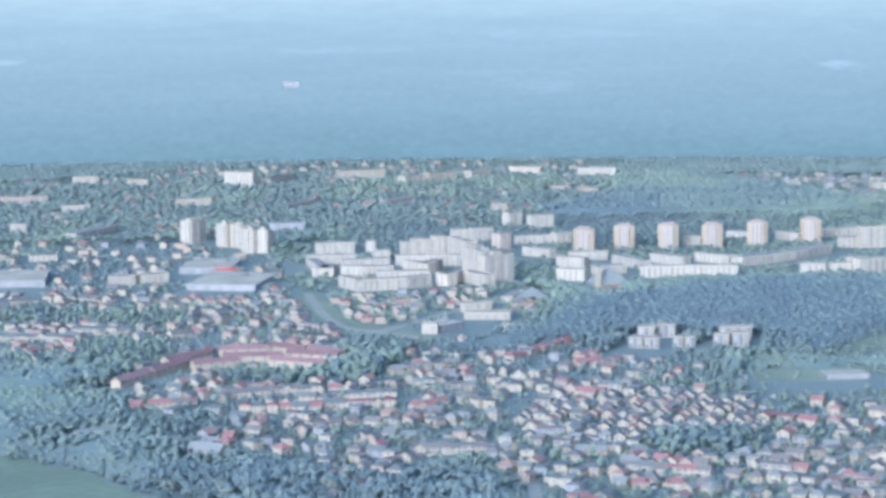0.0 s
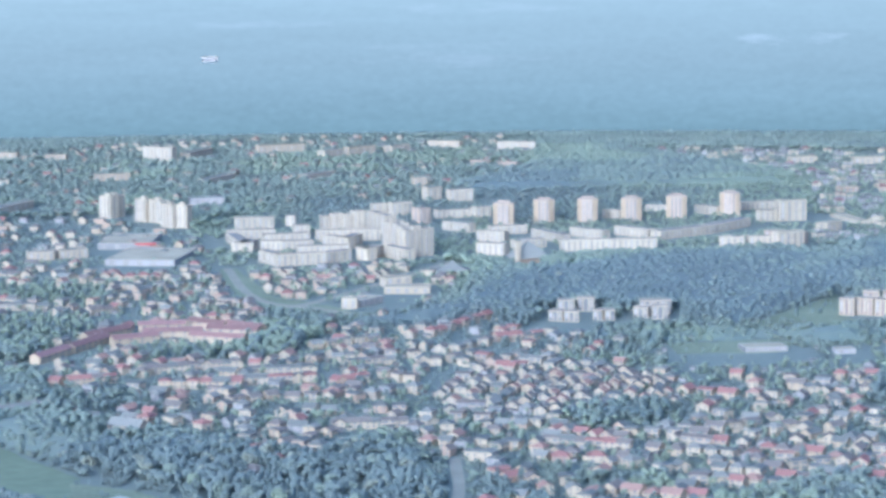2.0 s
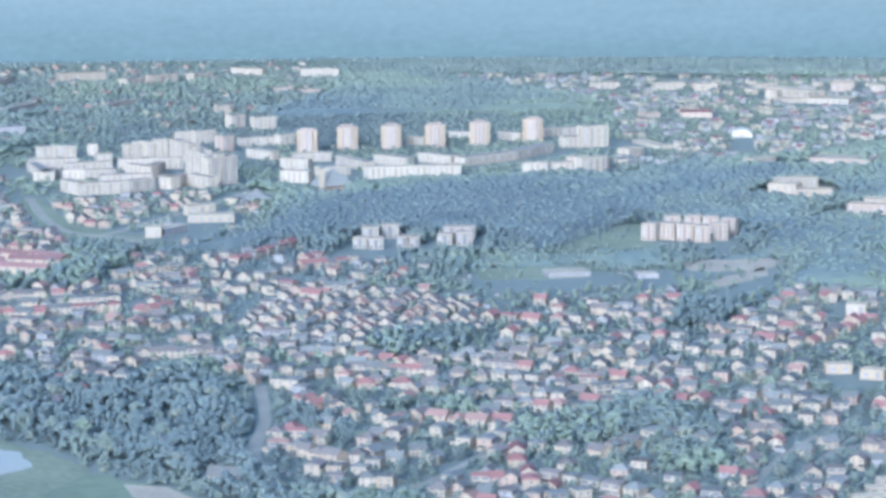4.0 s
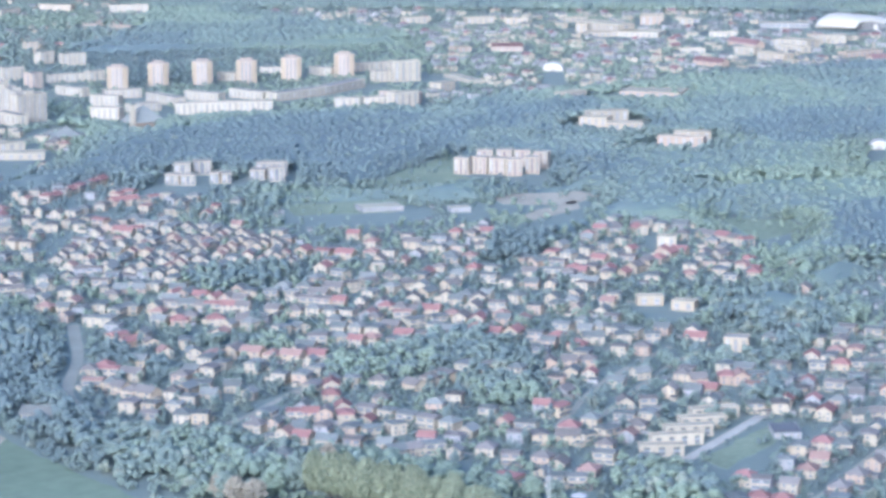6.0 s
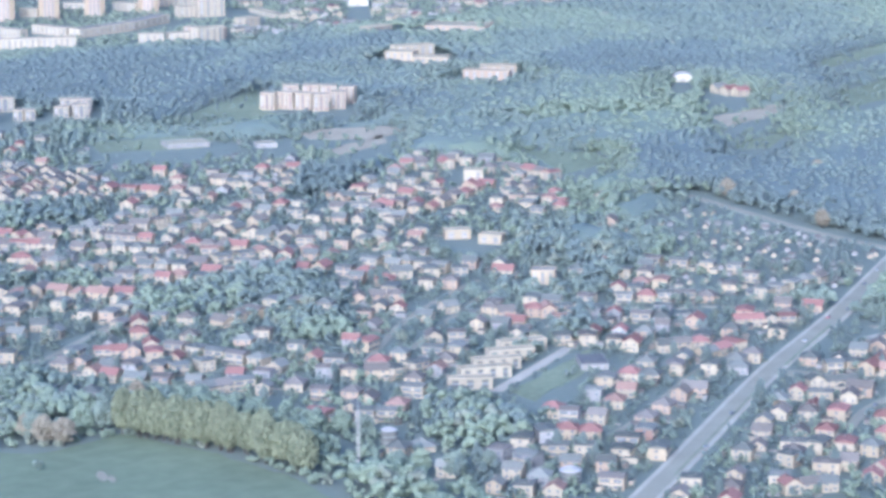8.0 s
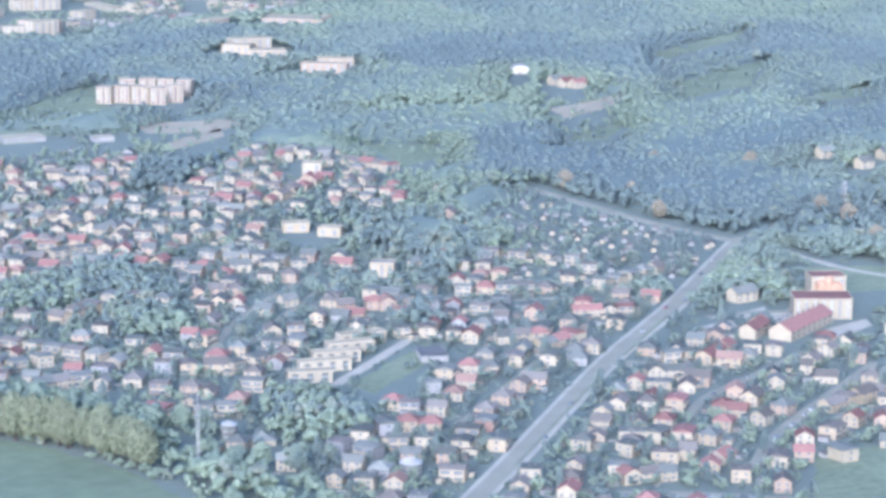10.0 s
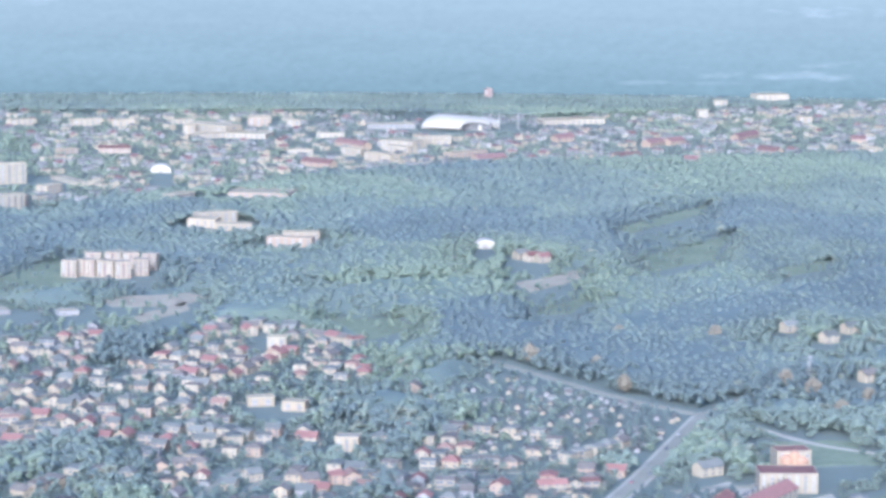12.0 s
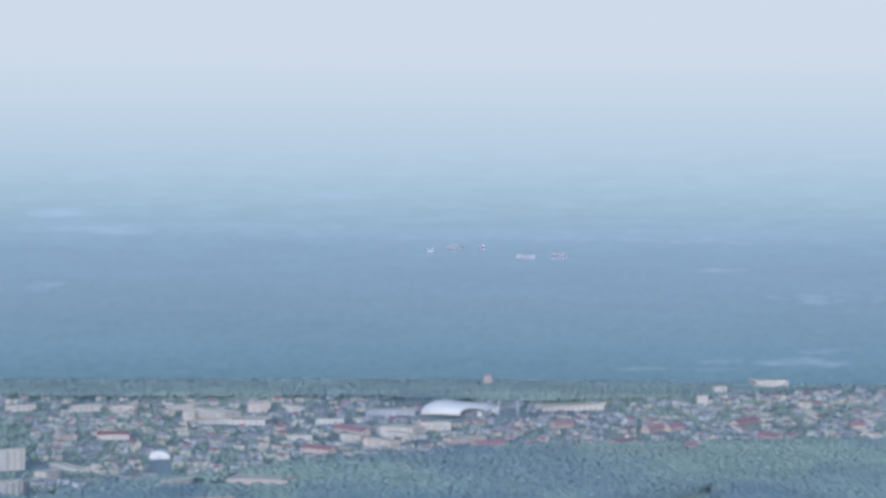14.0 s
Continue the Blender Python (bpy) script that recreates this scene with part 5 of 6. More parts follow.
street_rows((((587, 1385), (600, 1378), 2, "cream", "orange"), ((611, 1408), (621, 1403), 2, "cream", "tin"), ((555, 1352), (555, 1352), 1, "peach", "brown"), ((565, 1343), (565, 1343), 1, "orange", "tin"),
             ((579, 1345), (579, 1345), 1, "peach", "brown"), ((593, 1335), (593, 1335), 1, "white", "tin"), ((631, 1374), (690, 1432), 4, "white", "brown"), ((704, 1447), (704, 1447), 1, "white", "red"),
             ((620, 1360), (620, 1360), 1, "white", "brown"), ((642, 1350), (652, 1364), 2, "peach", "brown"), ((601, 1211), (601, 1211), 1, "peach", "red"), ((621, 1227), (621, 1227), 1, "cream", "tin"),
             ((602, 1284), (637, 1303), 4, "cream", "brown"), ((624, 1338), (645, 1327), 3, "cream", "brown"), ((652, 1311), (652, 1311), 1, "white", "brown"), ((568, 1197), (593, 1205), 2, "cream", "slate")))
street_rows((((580, 1236), (600, 1253), 2, "cream", "red"), ((446, 1414), (446, 1414), 1, "white", "red"), ((434, 1381), (434, 1381), 1, "peach", "orange"), ((421, 1360), (403, 1331), 2, "white", "orange"),
             ((414, 1376), (414, 1376), 1, "grey", "tin"), ((474, 1421), (474, 1421), 1, "white", "slate"), ((493, 1417), (493, 1417), 1, "white", "tin"), ((488, 1371), (488, 1371), 1, "cream", "brown"),
             ((501, 1393), (501, 1393), 1, "grey", "tin"), ((469, 1372), (469, 1372), 1, "peach", "brown"), ((427, 1324), (460, 1367), 3, "peach", "brown"), ((418, 1297), (418, 1297), 1, "orange", "slate"),
             ((431, 1289), (431, 1289), 1, "cream", "slate"), ((405, 1284), (405, 1284), 1, "cream", "brown"), ((413, 1262), (413, 1262), 1, "cream", "slate"), ((380, 1308), (402, 1302), 3, "cream", "red")))
street_rows((((485, 1472), (505, 1471), 3, "white", "red"), ((503, 1452), (523, 1463), 3, "cream", "red"), ((525, 1437), (525, 1437), 1, "white", "slate"), ((379, 1274), (366, 1278), 2, "cream", "slate")))
street_rows((((545, 1899), (545, 1899), 1, "cream", "red"), ((524, 1882), (524, 1882), 1, "white", "tin"), ((564, 1839), (564, 1839), 1, "peach", "red"), ((582, 1923), (582, 1923), 1, "white", "brown"),
             ((477, 1600), (493, 1588), 3, "white", "red"), ((515, 1599), (515, 1599), 1, "cream", "red"), ((525, 1596), (537, 1593), 2, "white", "slate"), ((550, 1589), (550, 1589), 1, "peach", "red"),
             ((521, 1525), (521, 1525), 1, "peach", "red"), ((433, 1503), (447, 1500), 2, "white", "red"), ((468, 1480), (468, 1480), 1, "peach", "red"), ((485, 1470), (485, 1470), 1, "white", "tin"),
             ((499, 1466), (499, 1466), 1, "peach", "red"), ((508, 1457), (523, 1460), 2, "white", "red"), ((548, 1522), (575, 1519), 4, "white", "red"), ((596, 1637), (596, 1637), 1, "cream", "brown")))
street_rows((((572, 1609), (572, 1609), 1, "cream", "brown"), ((384, 1349), (384, 1349), 1, "cream", "red"), ((391, 1341), (391, 1341), 1, "grey", "brown"), ((353, 1295), (353, 1295), 1, "grey", "slate"),
             ((368, 1306), (367, 1281), 2, "grey", "slate"), ((378, 1267), (378, 1267), 1, "white", "slate"), ((376, 1217), (376, 1217), 1, "cream", "red"), ((393, 1228), (393, 1228), 1, "grey", "red"),
             ((388, 1186), (388, 1186), 1, "white", "red"), ((369, 1181), (383, 1176), 2, "cream", "tin"), ((337, 1278), (348, 1265), 2, "grey", "slate"), ((265, 1369), (275, 1360), 2, "peach", "red"),
             ((288, 1366), (299, 1363), 2, "white", "tin"), ((309, 1380), (309, 1380), 1, "peach", "orange"), ((324, 1407), (324, 1407), 1, "white", "tin"), ((343, 1324), (343, 1324), 1, "white", "slate")))
street_rows((((482, 1406), (465, 1384), 2, "peach", "brown"), ((420, 1177), (420, 1177), 1, "orange", "red"), ((454, 1189), (473, 1189), 3, "white", "red")))
street_rows((((63, 1664), (75, 1662), 2, "white", "red"), ((85, 1759), (92, 1749), 2, "peach", "red"), ((105, 1737), (112, 1711), 2, "cream", "orange"), ((127, 1736), (129, 1705), 2, "white", "tin"),
             ((95, 1689), (95, 1689), 1, "cream", "tin"), ((117, 1638), (117, 1638), 1, "peach", "brown"), ((135, 1653), (135, 1653), 1, "white", "tin"), ((79, 1615), (94, 1598), 3, "cream", "brown"),
             ((88, 1650), (88, 1650), 1, "peach", "brown"), ((109, 1595), (109, 1595), 1, "white", "slate"), ((136, 1681), (136, 1681), 1, "white", "slate"), ((154, 1704), (189, 1683), 4, "cream", "orange"),
             ((163, 1660), (163, 1660), 1, "white", "tin"), ((130, 1589), (130, 1589), 1, "white", "tin"), ((145, 1609), (127, 1613), 2, "white", "slate"), ((92, 1542), (92, 1542), 1, "peach", "brown")))
street_rows((((110, 1538), (140, 1529), 4, "cream", "slate"), ((148, 1510), (148, 1510), 1, "white", "brown"), ((133, 1450), (156, 1439), 3, "white", "slate"), ((173, 1532), (190, 1529), 3, "peach", "red"),
             ((202, 1547), (200, 1520), 2, "cream", "red"), ((215, 1533), (255, 1492), 5, "white", "slate"), ((226, 1556), (226, 1556), 1, "cream", "brown"), ((209, 1485), (224, 1491), 2, "cream", "slate"),
             ((171, 1479), (184, 1470), 2, "white", "red"), ((197, 1461), (197, 1461), 1, "peach", "brown"), ((216, 1439), (237, 1444), 3, "white", "slate"), ((265, 1435), (265, 1435), 1, "cream", "brown"),
             ((275, 1415), (275, 1415), 1, "peach", "orange"), ((232, 1607), (232, 1607), 1, "white", "brown"), ((202, 1598), (199, 1576), 2, "cream", "red"), ((251, 1595), (274, 1613), 3, "cream", "brown")))
street_rows((((288, 1634), (288, 1634), 1, "white", "tin"), ((303, 1631), (303, 1631), 1, "peach", "red"), ((318, 1620), (318, 1620), 1, "white", "tin"), ((211, 1733), (225, 1730), 2, "cream", "tin"),
             ((234, 1720), (234, 1720), 1, "cream", "red"), ((279, 1728), (293, 1725), 2, "white", "slate"), ((341, 1724), (360, 1711), 3, "peach", "red"), ((372, 1739), (385, 1729), 2, "white", "tin"),
             ((353, 1693), (369, 1683), 2, "peach", "red"), ((394, 1731), (422, 1704), 4, "white", "tin"), ((385, 1689), (398, 1681), 2, "cream", "red"), ((407, 1665), (407, 1665), 1, "peach", "brown"),
             ((428, 1697), (428, 1697), 1, "peach", "red"), ((447, 1688), (447, 1688), 1, "white", "red"), ((391, 1629), (391, 1629), 1, "white", "tin"), ((342, 1639), (365, 1634), 3, "peach", "brown")))
street_rows((((389, 1598), (400, 1603), 2, "white", "tin"), ((412, 1585), (412, 1585), 1, "cream", "brown"), ((423, 1575), (444, 1574), 3, "peach", "orange"), ((419, 1553), (419, 1553), 1, "cream", "red"),
             ((395, 1548), (395, 1548), 1, "cream", "brown"), ((370, 1578), (370, 1578), 1, "white", "slate"), ((363, 1528), (376, 1526), 2, "white", "brown"), ((355, 1491), (355, 1491), 1, "cream", "slate"),
             ((321, 1516), (333, 1527), 2, "cream", "red"), ((334, 1486), (334, 1486), 1, "cream", "slate"), ((319, 1474), (319, 1474), 1, "peach", "red"), ((298, 1454), (313, 1451), 2, "cream", "brown"),
             ((322, 1449), (337, 1459), 2, "white", "slate"), ((329, 1428), (329, 1428), 1, "cream", "brown"), ((296, 1480), (296, 1480), 1, "white", "slate"), ((433, 2035), (460, 2059), 2, "white", "tin")))
street_rows((((492, 2110), (511, 2105), 2, "peach", "brown"), ((527, 2102), (527, 2102), 1, "white", "tin"), ((430, 1992), (483, 2042), 4, "white", "tin"), ((415, 1960), (415, 1960), 1, "white", "slate"),
             ((450, 1976), (494, 2015), 4, "white", "red"), ((454, 1919), (516, 1998), 6, "cream", "red"), ((470, 1893), (470, 1893), 1, "white", "slate"), ((422, 1925), (422, 1925), 1, "white", "red"),
             ((434, 1934), (434, 1934), 1, "cream", "brown"), ((441, 1910), (441, 1910), 1, "cream", "red"), ((415, 1873), (424, 1886), 2, "white", "tin"), ((382, 1890), (382, 1890), 1, "peach", "tin"),
             ((388, 1932), (404, 1929), 2, "white", "tin"), ((403, 1974), (395, 1988), 2, "peach", "brown"), ((362, 1842), (383, 1808), 2, "white", "slate"), ((366, 1802), (366, 1802), 1, "peach", "slate")))
street_rows((((525, 1961), (539, 1970), 2, "cream", "brown"), ((553, 2065), (573, 2023), 5, "white", "red"), ((523, 1882), (523, 1882), 1, "cream", "slate"), ((507, 1930), (507, 1930), 1, "white", "slate"),
             ((548, 1910), (548, 1910), 1, "peach", "red"), ((239, 2044), (268, 2026), 3, "cream", "red"), ((256, 2016), (256, 2016), 1, "white", "red"), ((286, 1976), (286, 1976), 1, "white", "tin"),
             ((306, 1995), (306, 1995), 1, "peach", "orange"), ((332, 2041), (352, 2044), 2, "peach", "tin"), ((355, 2032), (355, 2032), 1, "peach", "tin"), ((388, 2100), (373, 2040), 2, "white", "red"),
             ((342, 1987), (342, 1987), 1, "peach", "red"), ((327, 1956), (327, 1956), 1, "white", "slate"), ((288, 1931), (296, 1908), 2, "white", "brown"), ((309, 1927), (309, 1927), 1, "cream", "slate")))
street_rows((((337, 1932), (357, 1917), 2, "white", "tin"), ((235, 1931), (254, 1949), 2, "peach", "tin"), ((269, 1913), (256, 1906), 2, "white", "slate"), ((243, 1898), (243, 1898), 1, "white", "brown"),
             ((282, 1890), (265, 1873), 2, "white", "tin"), ((324, 1892), (305, 1875), 2, "cream", "red"), ((336, 1848), (292, 1857), 3, "white", "brown"), ((211, 1864), (240, 1848), 4, "peach", "red"),
             ((268, 1822), (296, 1807), 4, "cream", "red"), ((220, 1823), (241, 1809), 3, "white", "tin"), ((255, 1787), (255, 1787), 1, "white", "red"), ((279, 1773), (295, 1779), 2, "white", "slate"),
             ((304, 1786), (304, 1786), 1, "cream", "brown"), ((311, 1775), (332, 1767), 3, "cream", "red"), ((344, 1817), (344, 1817), 1, "white", "tin"), ((280, 1754), (312, 1730), 3, "cream", "tin")))
street_rows((((229, 1765), (250, 1752), 3, "white", "tin"), ((204, 1770), (215, 1741), 2, "white", "slate"), ((132, 1900), (175, 1871), 6, "peach", "red"), ((127, 1861), (174, 1842), 6, "white", "red"),
             ((128, 1807), (152, 1806), 2, "peach", "red"), ((183, 1890), (212, 1884), 3, "cream", "tin"), ((180, 1840), (207, 1825), 3, "cream", "brown"), ((173, 1785), (191, 1764), 2, "white", "tin"),
             ((66, 1955), (84, 1948), 2, "cream", "brown"), ((96, 1922), (108, 1920), 2, "peach", "tin"), ((117, 1977), (117, 1977), 1, "grey", "tin"), ((89, 1899), (79, 1861), 2, "white", "slate"),
             ((100, 1851), (100, 1851), 1, "cream", "slate"), ((61, 1821), (81, 1814), 3, "white", "tin"), ((116, 1810), (116, 1810), 1, "white", "tin"), ((72, 1998), (82, 1996), 2, "grey", "brown")))
street_rows((((61, 1978), (57, 1916), 2, "white", "slate"), ((109, 2166), (122, 2163), 2, "white", "red"), ((137, 2184), (137, 2184), 1, "white", "tin"), ((72, 2205), (86, 2221), 2, "white", "slate"),
             ((136, 1815), (171, 1804), 4, "peach", "brown")))
street_rows((((-429, 2696), (-402, 2714), 4, "white", "slate"), ((-390, 2733), (-331, 2729), 6, "white", "brown"), ((-298, 2727), (-253, 2665), 4, "white", "brown"), ((-251, 2704), (-190, 2700), 6, "white", "red"),
             ((-173, 2640), (-139, 2619), 3, "white", "slate"), ((-398, 2544), (-372, 2543), 3, "white", "slate"), ((-395, 2476), (-341, 2472), 7, "white", "slate"), ((-345, 2517), (-290, 2513), 6, "white", "slate"),
             ((-329, 2439), (-329, 2439), 1, "white", "red"), ((-275, 2537), (-275, 2537), 1, "white", "tin"), ((-241, 2483), (-223, 2499), 3, "cream", "red"), ((-348, 2346), (-315, 2344), 4, "white", "brown"),
             ((-221, 2569), (-221, 2569), 1, "white", "tin"), ((-180, 2513), (-180, 2513), 1, "white", "slate"), ((-279, 2187), (-253, 2199), 3, "white", "tin"), ((-236, 2121), (-236, 2121), 1, "peach", "red")))
street_rows((((-223, 2120), (-197, 2131), 4, "cream", "red"), ((-190, 2169), (-173, 2155), 2, "cream", "red"), ((-173, 2093), (-173, 2093), 1, "white", "slate"), ((-167, 2168), (-102, 2191), 9, "white", "brown"),
             ((-152, 2104), (-98, 2101), 6, "cream", "red"), ((-155, 2052), (-155, 2052), 1, "grey", "tin"), ((-215, 2000), (-215, 2000), 1, "cream", "brown"), ((-136, 1955), (-114, 1933), 2, "white", "red"),
             ((-193, 1969), (-193, 1969), 1, "cream", "slate"), ((-95, 2030), (-70, 2048), 3, "cream", "brown"), ((-82, 2018), (-82, 2018), 1, "peach", "red"), ((-84, 1974), (-84, 1974), 1, "white", "tin"),
             ((-66, 2047), (-26, 2038), 4, "white", "brown"), ((-98, 2114), (-42, 2123), 7, "cream", "red"), ((-83, 2156), (-43, 2161), 5, "white", "slate"), ((-21, 2213), (-12, 2213), 2, "white", "tin")))
street_rows((((-10, 2186), (19, 2197), 4, "white", "tin"), ((40, 2223), (46, 2196), 2, "white", "tin"), ((17, 2133), (27, 2120), 2, "white", "brown"), ((-20, 2110), (-3, 2121), 3, "peach", "red"),
             ((37, 2070), (37, 2070), 1, "white", "tin"), ((-41, 2074), (-7, 2037), 3, "peach", "orange"), ((-60, 1984), (-26, 1982), 2, "white", "tin"), ((11, 1991), (25, 1991), 2, "peach", "slate"),
             ((-19, 1929), (25, 1937), 6, "white", "brown"), ((45, 1936), (58, 1915), 2, "white", "tin"), ((-40, 2278), (6, 2305), 5, "cream", "tin"), ((-68, 1861), (-75, 1842), 2, "peach", "red"),
             ((-39, 1831), (-39, 1831), 1, "white", "tin"), ((-73, 1778), (-59, 1805), 2, "grey", "red"), ((-139, 1949), (-139, 1949), 1, "peach", "red"), ((46, 2191), (78, 2189), 4, "white", "tin")))
street_rows((((77, 2117), (90, 2154), 2, "white", "tin"), ((81, 2221), (96, 2207), 2, "peach", "red"), ((115, 2304), (144, 2317), 4, "peach", "red"), ((124, 2219), (124, 2219), 1, "peach", "red"),
             ((114, 2153), (114, 2153), 1, "white", "red"), ((137, 2178), (137, 2178), 1, "white", "tin"), ((155, 2244), (167, 2249), 2, "white", "tin"), ((182, 2229), (191, 2257), 2, "cream", "red"),
             ((212, 2284), (212, 2284), 1, "white", "slate")))

AMONG = [q for k in WOODS.values() for q in k]
WHITE_CLUSTER = [(49, 2046), (66, 2093), (101, 2121), (121, 2158), (162, 2182), (203, 2145), (243, 2069), (233, 1985), (186, 2003), (174, 1988), (145, 1952), (111, 1980), (72, 2027)]
EAST = [(367, 1169), (421, 1251), (526, 1413), (611, 1531), (622, 1452), (647, 1445), (720, 1469), (680, 1241), (584, 1061)]
settle(WHITE_CLUSTER, -20, 11.5, 17, 1.0, shapes=(1, 7, 7, 0, 11), turns=(80, 100, 95), jitter=0.28, walls=("white", "cream", "white"), roofs=("orange", "tin", "brown", "slate", "tin"), size=5.4)
settle(EAST, 62, 12.5, 20, 0.6, size=5.4, turns=(0, 0, 0, 90), walls=("white", "cream", "peach", "white", "cream"), roofs=("red", "brown", "brown", "orange", "slate", "tin"), barred=AMONG)
LOOP = [(-125, 2736), (-81, 2741), (66, 2799), (97, 2721), (74, 2516), (7, 2435), (-49, 2523), (-97, 2562)]
settle(LOOP, -10, 15, 26, 0.55, size=6)
settle(SUBURB, -28, 14.5, 23, 0.5, shapes=(0, 1, 2, 3, 4, 5, 7, 9, 10, 11), barred=AMONG + [EAST], warp=8, size=5.6, thin=True)
# grey mixed into walls and roofs mutes contrast here, standing in for haze
settle(FAR_TOWN, 20, 18, 30, 0.5, shapes=(1, 3, 5, 6, 9, 10), walls=("white", "grey", "panel", "grey", "paint_white"), roofs=("slate", "brick", "tin", "tin", "pale_roof", "tin", "slate"), size=7, barred=AMONG)
SHED = dict(walls=("white", "grey", "grey"), roofs=("tin", "slate", "brown", "slate"), shapes=(8,), size=2.8, jitter=0.7)
settle(PLOTS, -20, 9, 13, 0.5, barred=AMONG, **SHED)
settle(GARDENS, 10, 11, 19, 0.4, barred=AMONG, **SHED)
settle(OLD_TOWN, -15, 24, 44, 0.33, walls=("white", "cream", "peach", "white"))
settle(MALLS, -10, 24, 40, 0.55)
HOUSES.sort(key=lambda h: math.hypot(h[0], h[1]))


def far_houses(rows):
    """The houses past the nearer ones, too many to count: one joined mesh."""
    names = sorted(set(WALLS) | set(ROOFS) | {"panel", "pale_roof", "brick", "glass", "paint_white"})
    vs, fs, sl = [], [], []
    for x, y, turn, si, wall, roof in rows:
        kind, w, d, h = SHAPES[si]
        if kind == "flat" and roof in ("red", "orange"):
            roof = "tin"
        walls, rf, chim, wins, door, slabs = house_parts(kind, w, d, h)
        s, c = math.sin(radians(turn)), math.cos(radians(turn))
        m = pose(x, y, 0, 0, 0, turn + (180 if max((-x * s + y * c, x * c + y * s), key=abs) < 0 else 0))
        for geo, mat in [(walls, wall), (rf, roof)] + [(g, "glass") for g in wins if si != 8 and y < 2700] + [(g, "white") for g in slabs]:
            n = len(vs)
            vs += [tuple(m @ Vector(v)) for v in geo[0]]
            fs += [tuple(i + n for i in q) for q in geo[1]]
            sl += [names.index(mat)] * len(geo[1])
    ob = mesh_object("far_houses", vs, fs, [M[n] for n in names], slots=sl)
    tagged(ob, "many distant pale houses with red and grey roofs", "houses", kind="stuff")


for hs in HOUSES[:300]:
    house(*hs)
far_houses(HOUSES[300:])

# ---- trees ----
ICO_V = np.array(sum(([(0, s, t * 1.618), (s, t * 1.618, 0), (t * 1.618, 0, s)] for s in (-1, 1) for t in (-1, 1)), []), float)
ICO_V /= np.linalg.norm(ICO_V[0])
ICO_F = np.array([(i, j, k) if np.dot(np.cross(ICO_V[j] - ICO_V[i], ICO_V[k] - ICO_V[i]), ICO_V[i]) > 0 else (i, k, j)
                  for i in range(12) for j in range(i + 1, 12) for k in range(j + 1, 12)
                  if max(np.linalg.norm(ICO_V[i] - ICO_V[j]), np.linalg.norm(ICO_V[j] - ICO_V[k]), np.linalg.norm(ICO_V[i] - ICO_V[k])) < 1.1])
OCT_V = np.array([(1, 0, 0), (0, 1, 0), (-1, 0, 0), (0, -1, 0), (0, 0, 1), (0, 0, -1)], float)
OCT_F = np.array([(0, 1, 4), (1, 2, 4), (2, 3, 4), (3, 0, 4), (1, 0, 5), (2, 1, 5), (3, 2, 5), (0, 3, 5)])


def woods(name, x, y, h, r, material, label, lumps=4, slim=1.0, rng=None, grain=0.5, dome=False):
    """Many trees in one mesh: each a crown of several uneven clumps on a thin trunk."""
    n = len(x)
    allv, allf, off = [], [], 0
    base_v, base_f, rough = (ICO_V, ICO_F, 0.09) if lumps == 10 else (OCT_V, OCT_F, 0.12)
    nv = len(base_v)
    for k in range(lumps):
        ang, up = rng.uniform(0, 6.283, n), rng.uniform(-0.8, 1.0, n)
        if dome:
            up = rng.uniform(0.1, 0.45, n) if lumps == 1 else rng.uniform(-0.9, 0.85, n)
        out = np.sqrt(np.maximum(0.0, 1 - up * up)) * rng.uniform(0.55, 0.95, n) * r * (0.5 if dome else 1.0)
        size = r * rng.uniform(0.75, 1.15, n) * grain
        v = base_v[None] + rng.normal(0, rough, (n, nv, 3))
        v = v * np.stack([size, size, size * slim], 1)[:, None]
        v += np.stack([x + out * np.cos(ang), y + out * np.sin(ang), h * (0.56 + 0.36 * up * rng.uniform(0.8, 1.1, n))], 1)[:, None]
        allv.append(v.reshape(-1, 3))
        allf.append((base_f[None] + (off + np.arange(n) * nv)[:, None, None]).reshape(-1, 3))
        off += n * nv
    tri = np.array([(0.25, 0.0), (-0.15, 0.22), (-0.15, -0.22)])
    tv = np.zeros((n, 6, 3))
    tv[:, :3, :2] = tri
    tv[:, 3:, :2] = tri * 0.5
    tv[:, :, :2] += np.stack([x, y], 1)[:, None]
    tv[:, 3:, 2] = (h * 0.6)[:, None]
    tf = np.array([(0, 1, 4), (0, 4, 3), (1, 2, 5), (1, 5, 4), (2, 0, 3), (2, 3, 5)])
    allv.append(tv.reshape(-1, 3))
    allf.append((tf[None] + (off + np.arange(n) * 6)[:, None, None]).reshape(-1, 3))
    v, f = np.concatenate(allv), np.concatenate(allf)
    me = bpy.data.meshes.new(name)
    me.vertices.add(len(v))
    me.vertices.foreach_set("co", v.ravel())
    me.loops.add(f.size)
    me.loops.foreach_set("vertex_index", f.ravel().astype(np.int32))
    me.polygons.add(len(f))
    me.polygons.foreach_set("loop_start", np.arange(0, f.size, 3, dtype=np.int32))
    me.update(calc_edges=True)
    me.materials.append(material)
    me.shade_smooth()
    return tagged(new(name, me), label, "trees", kind="stuff")


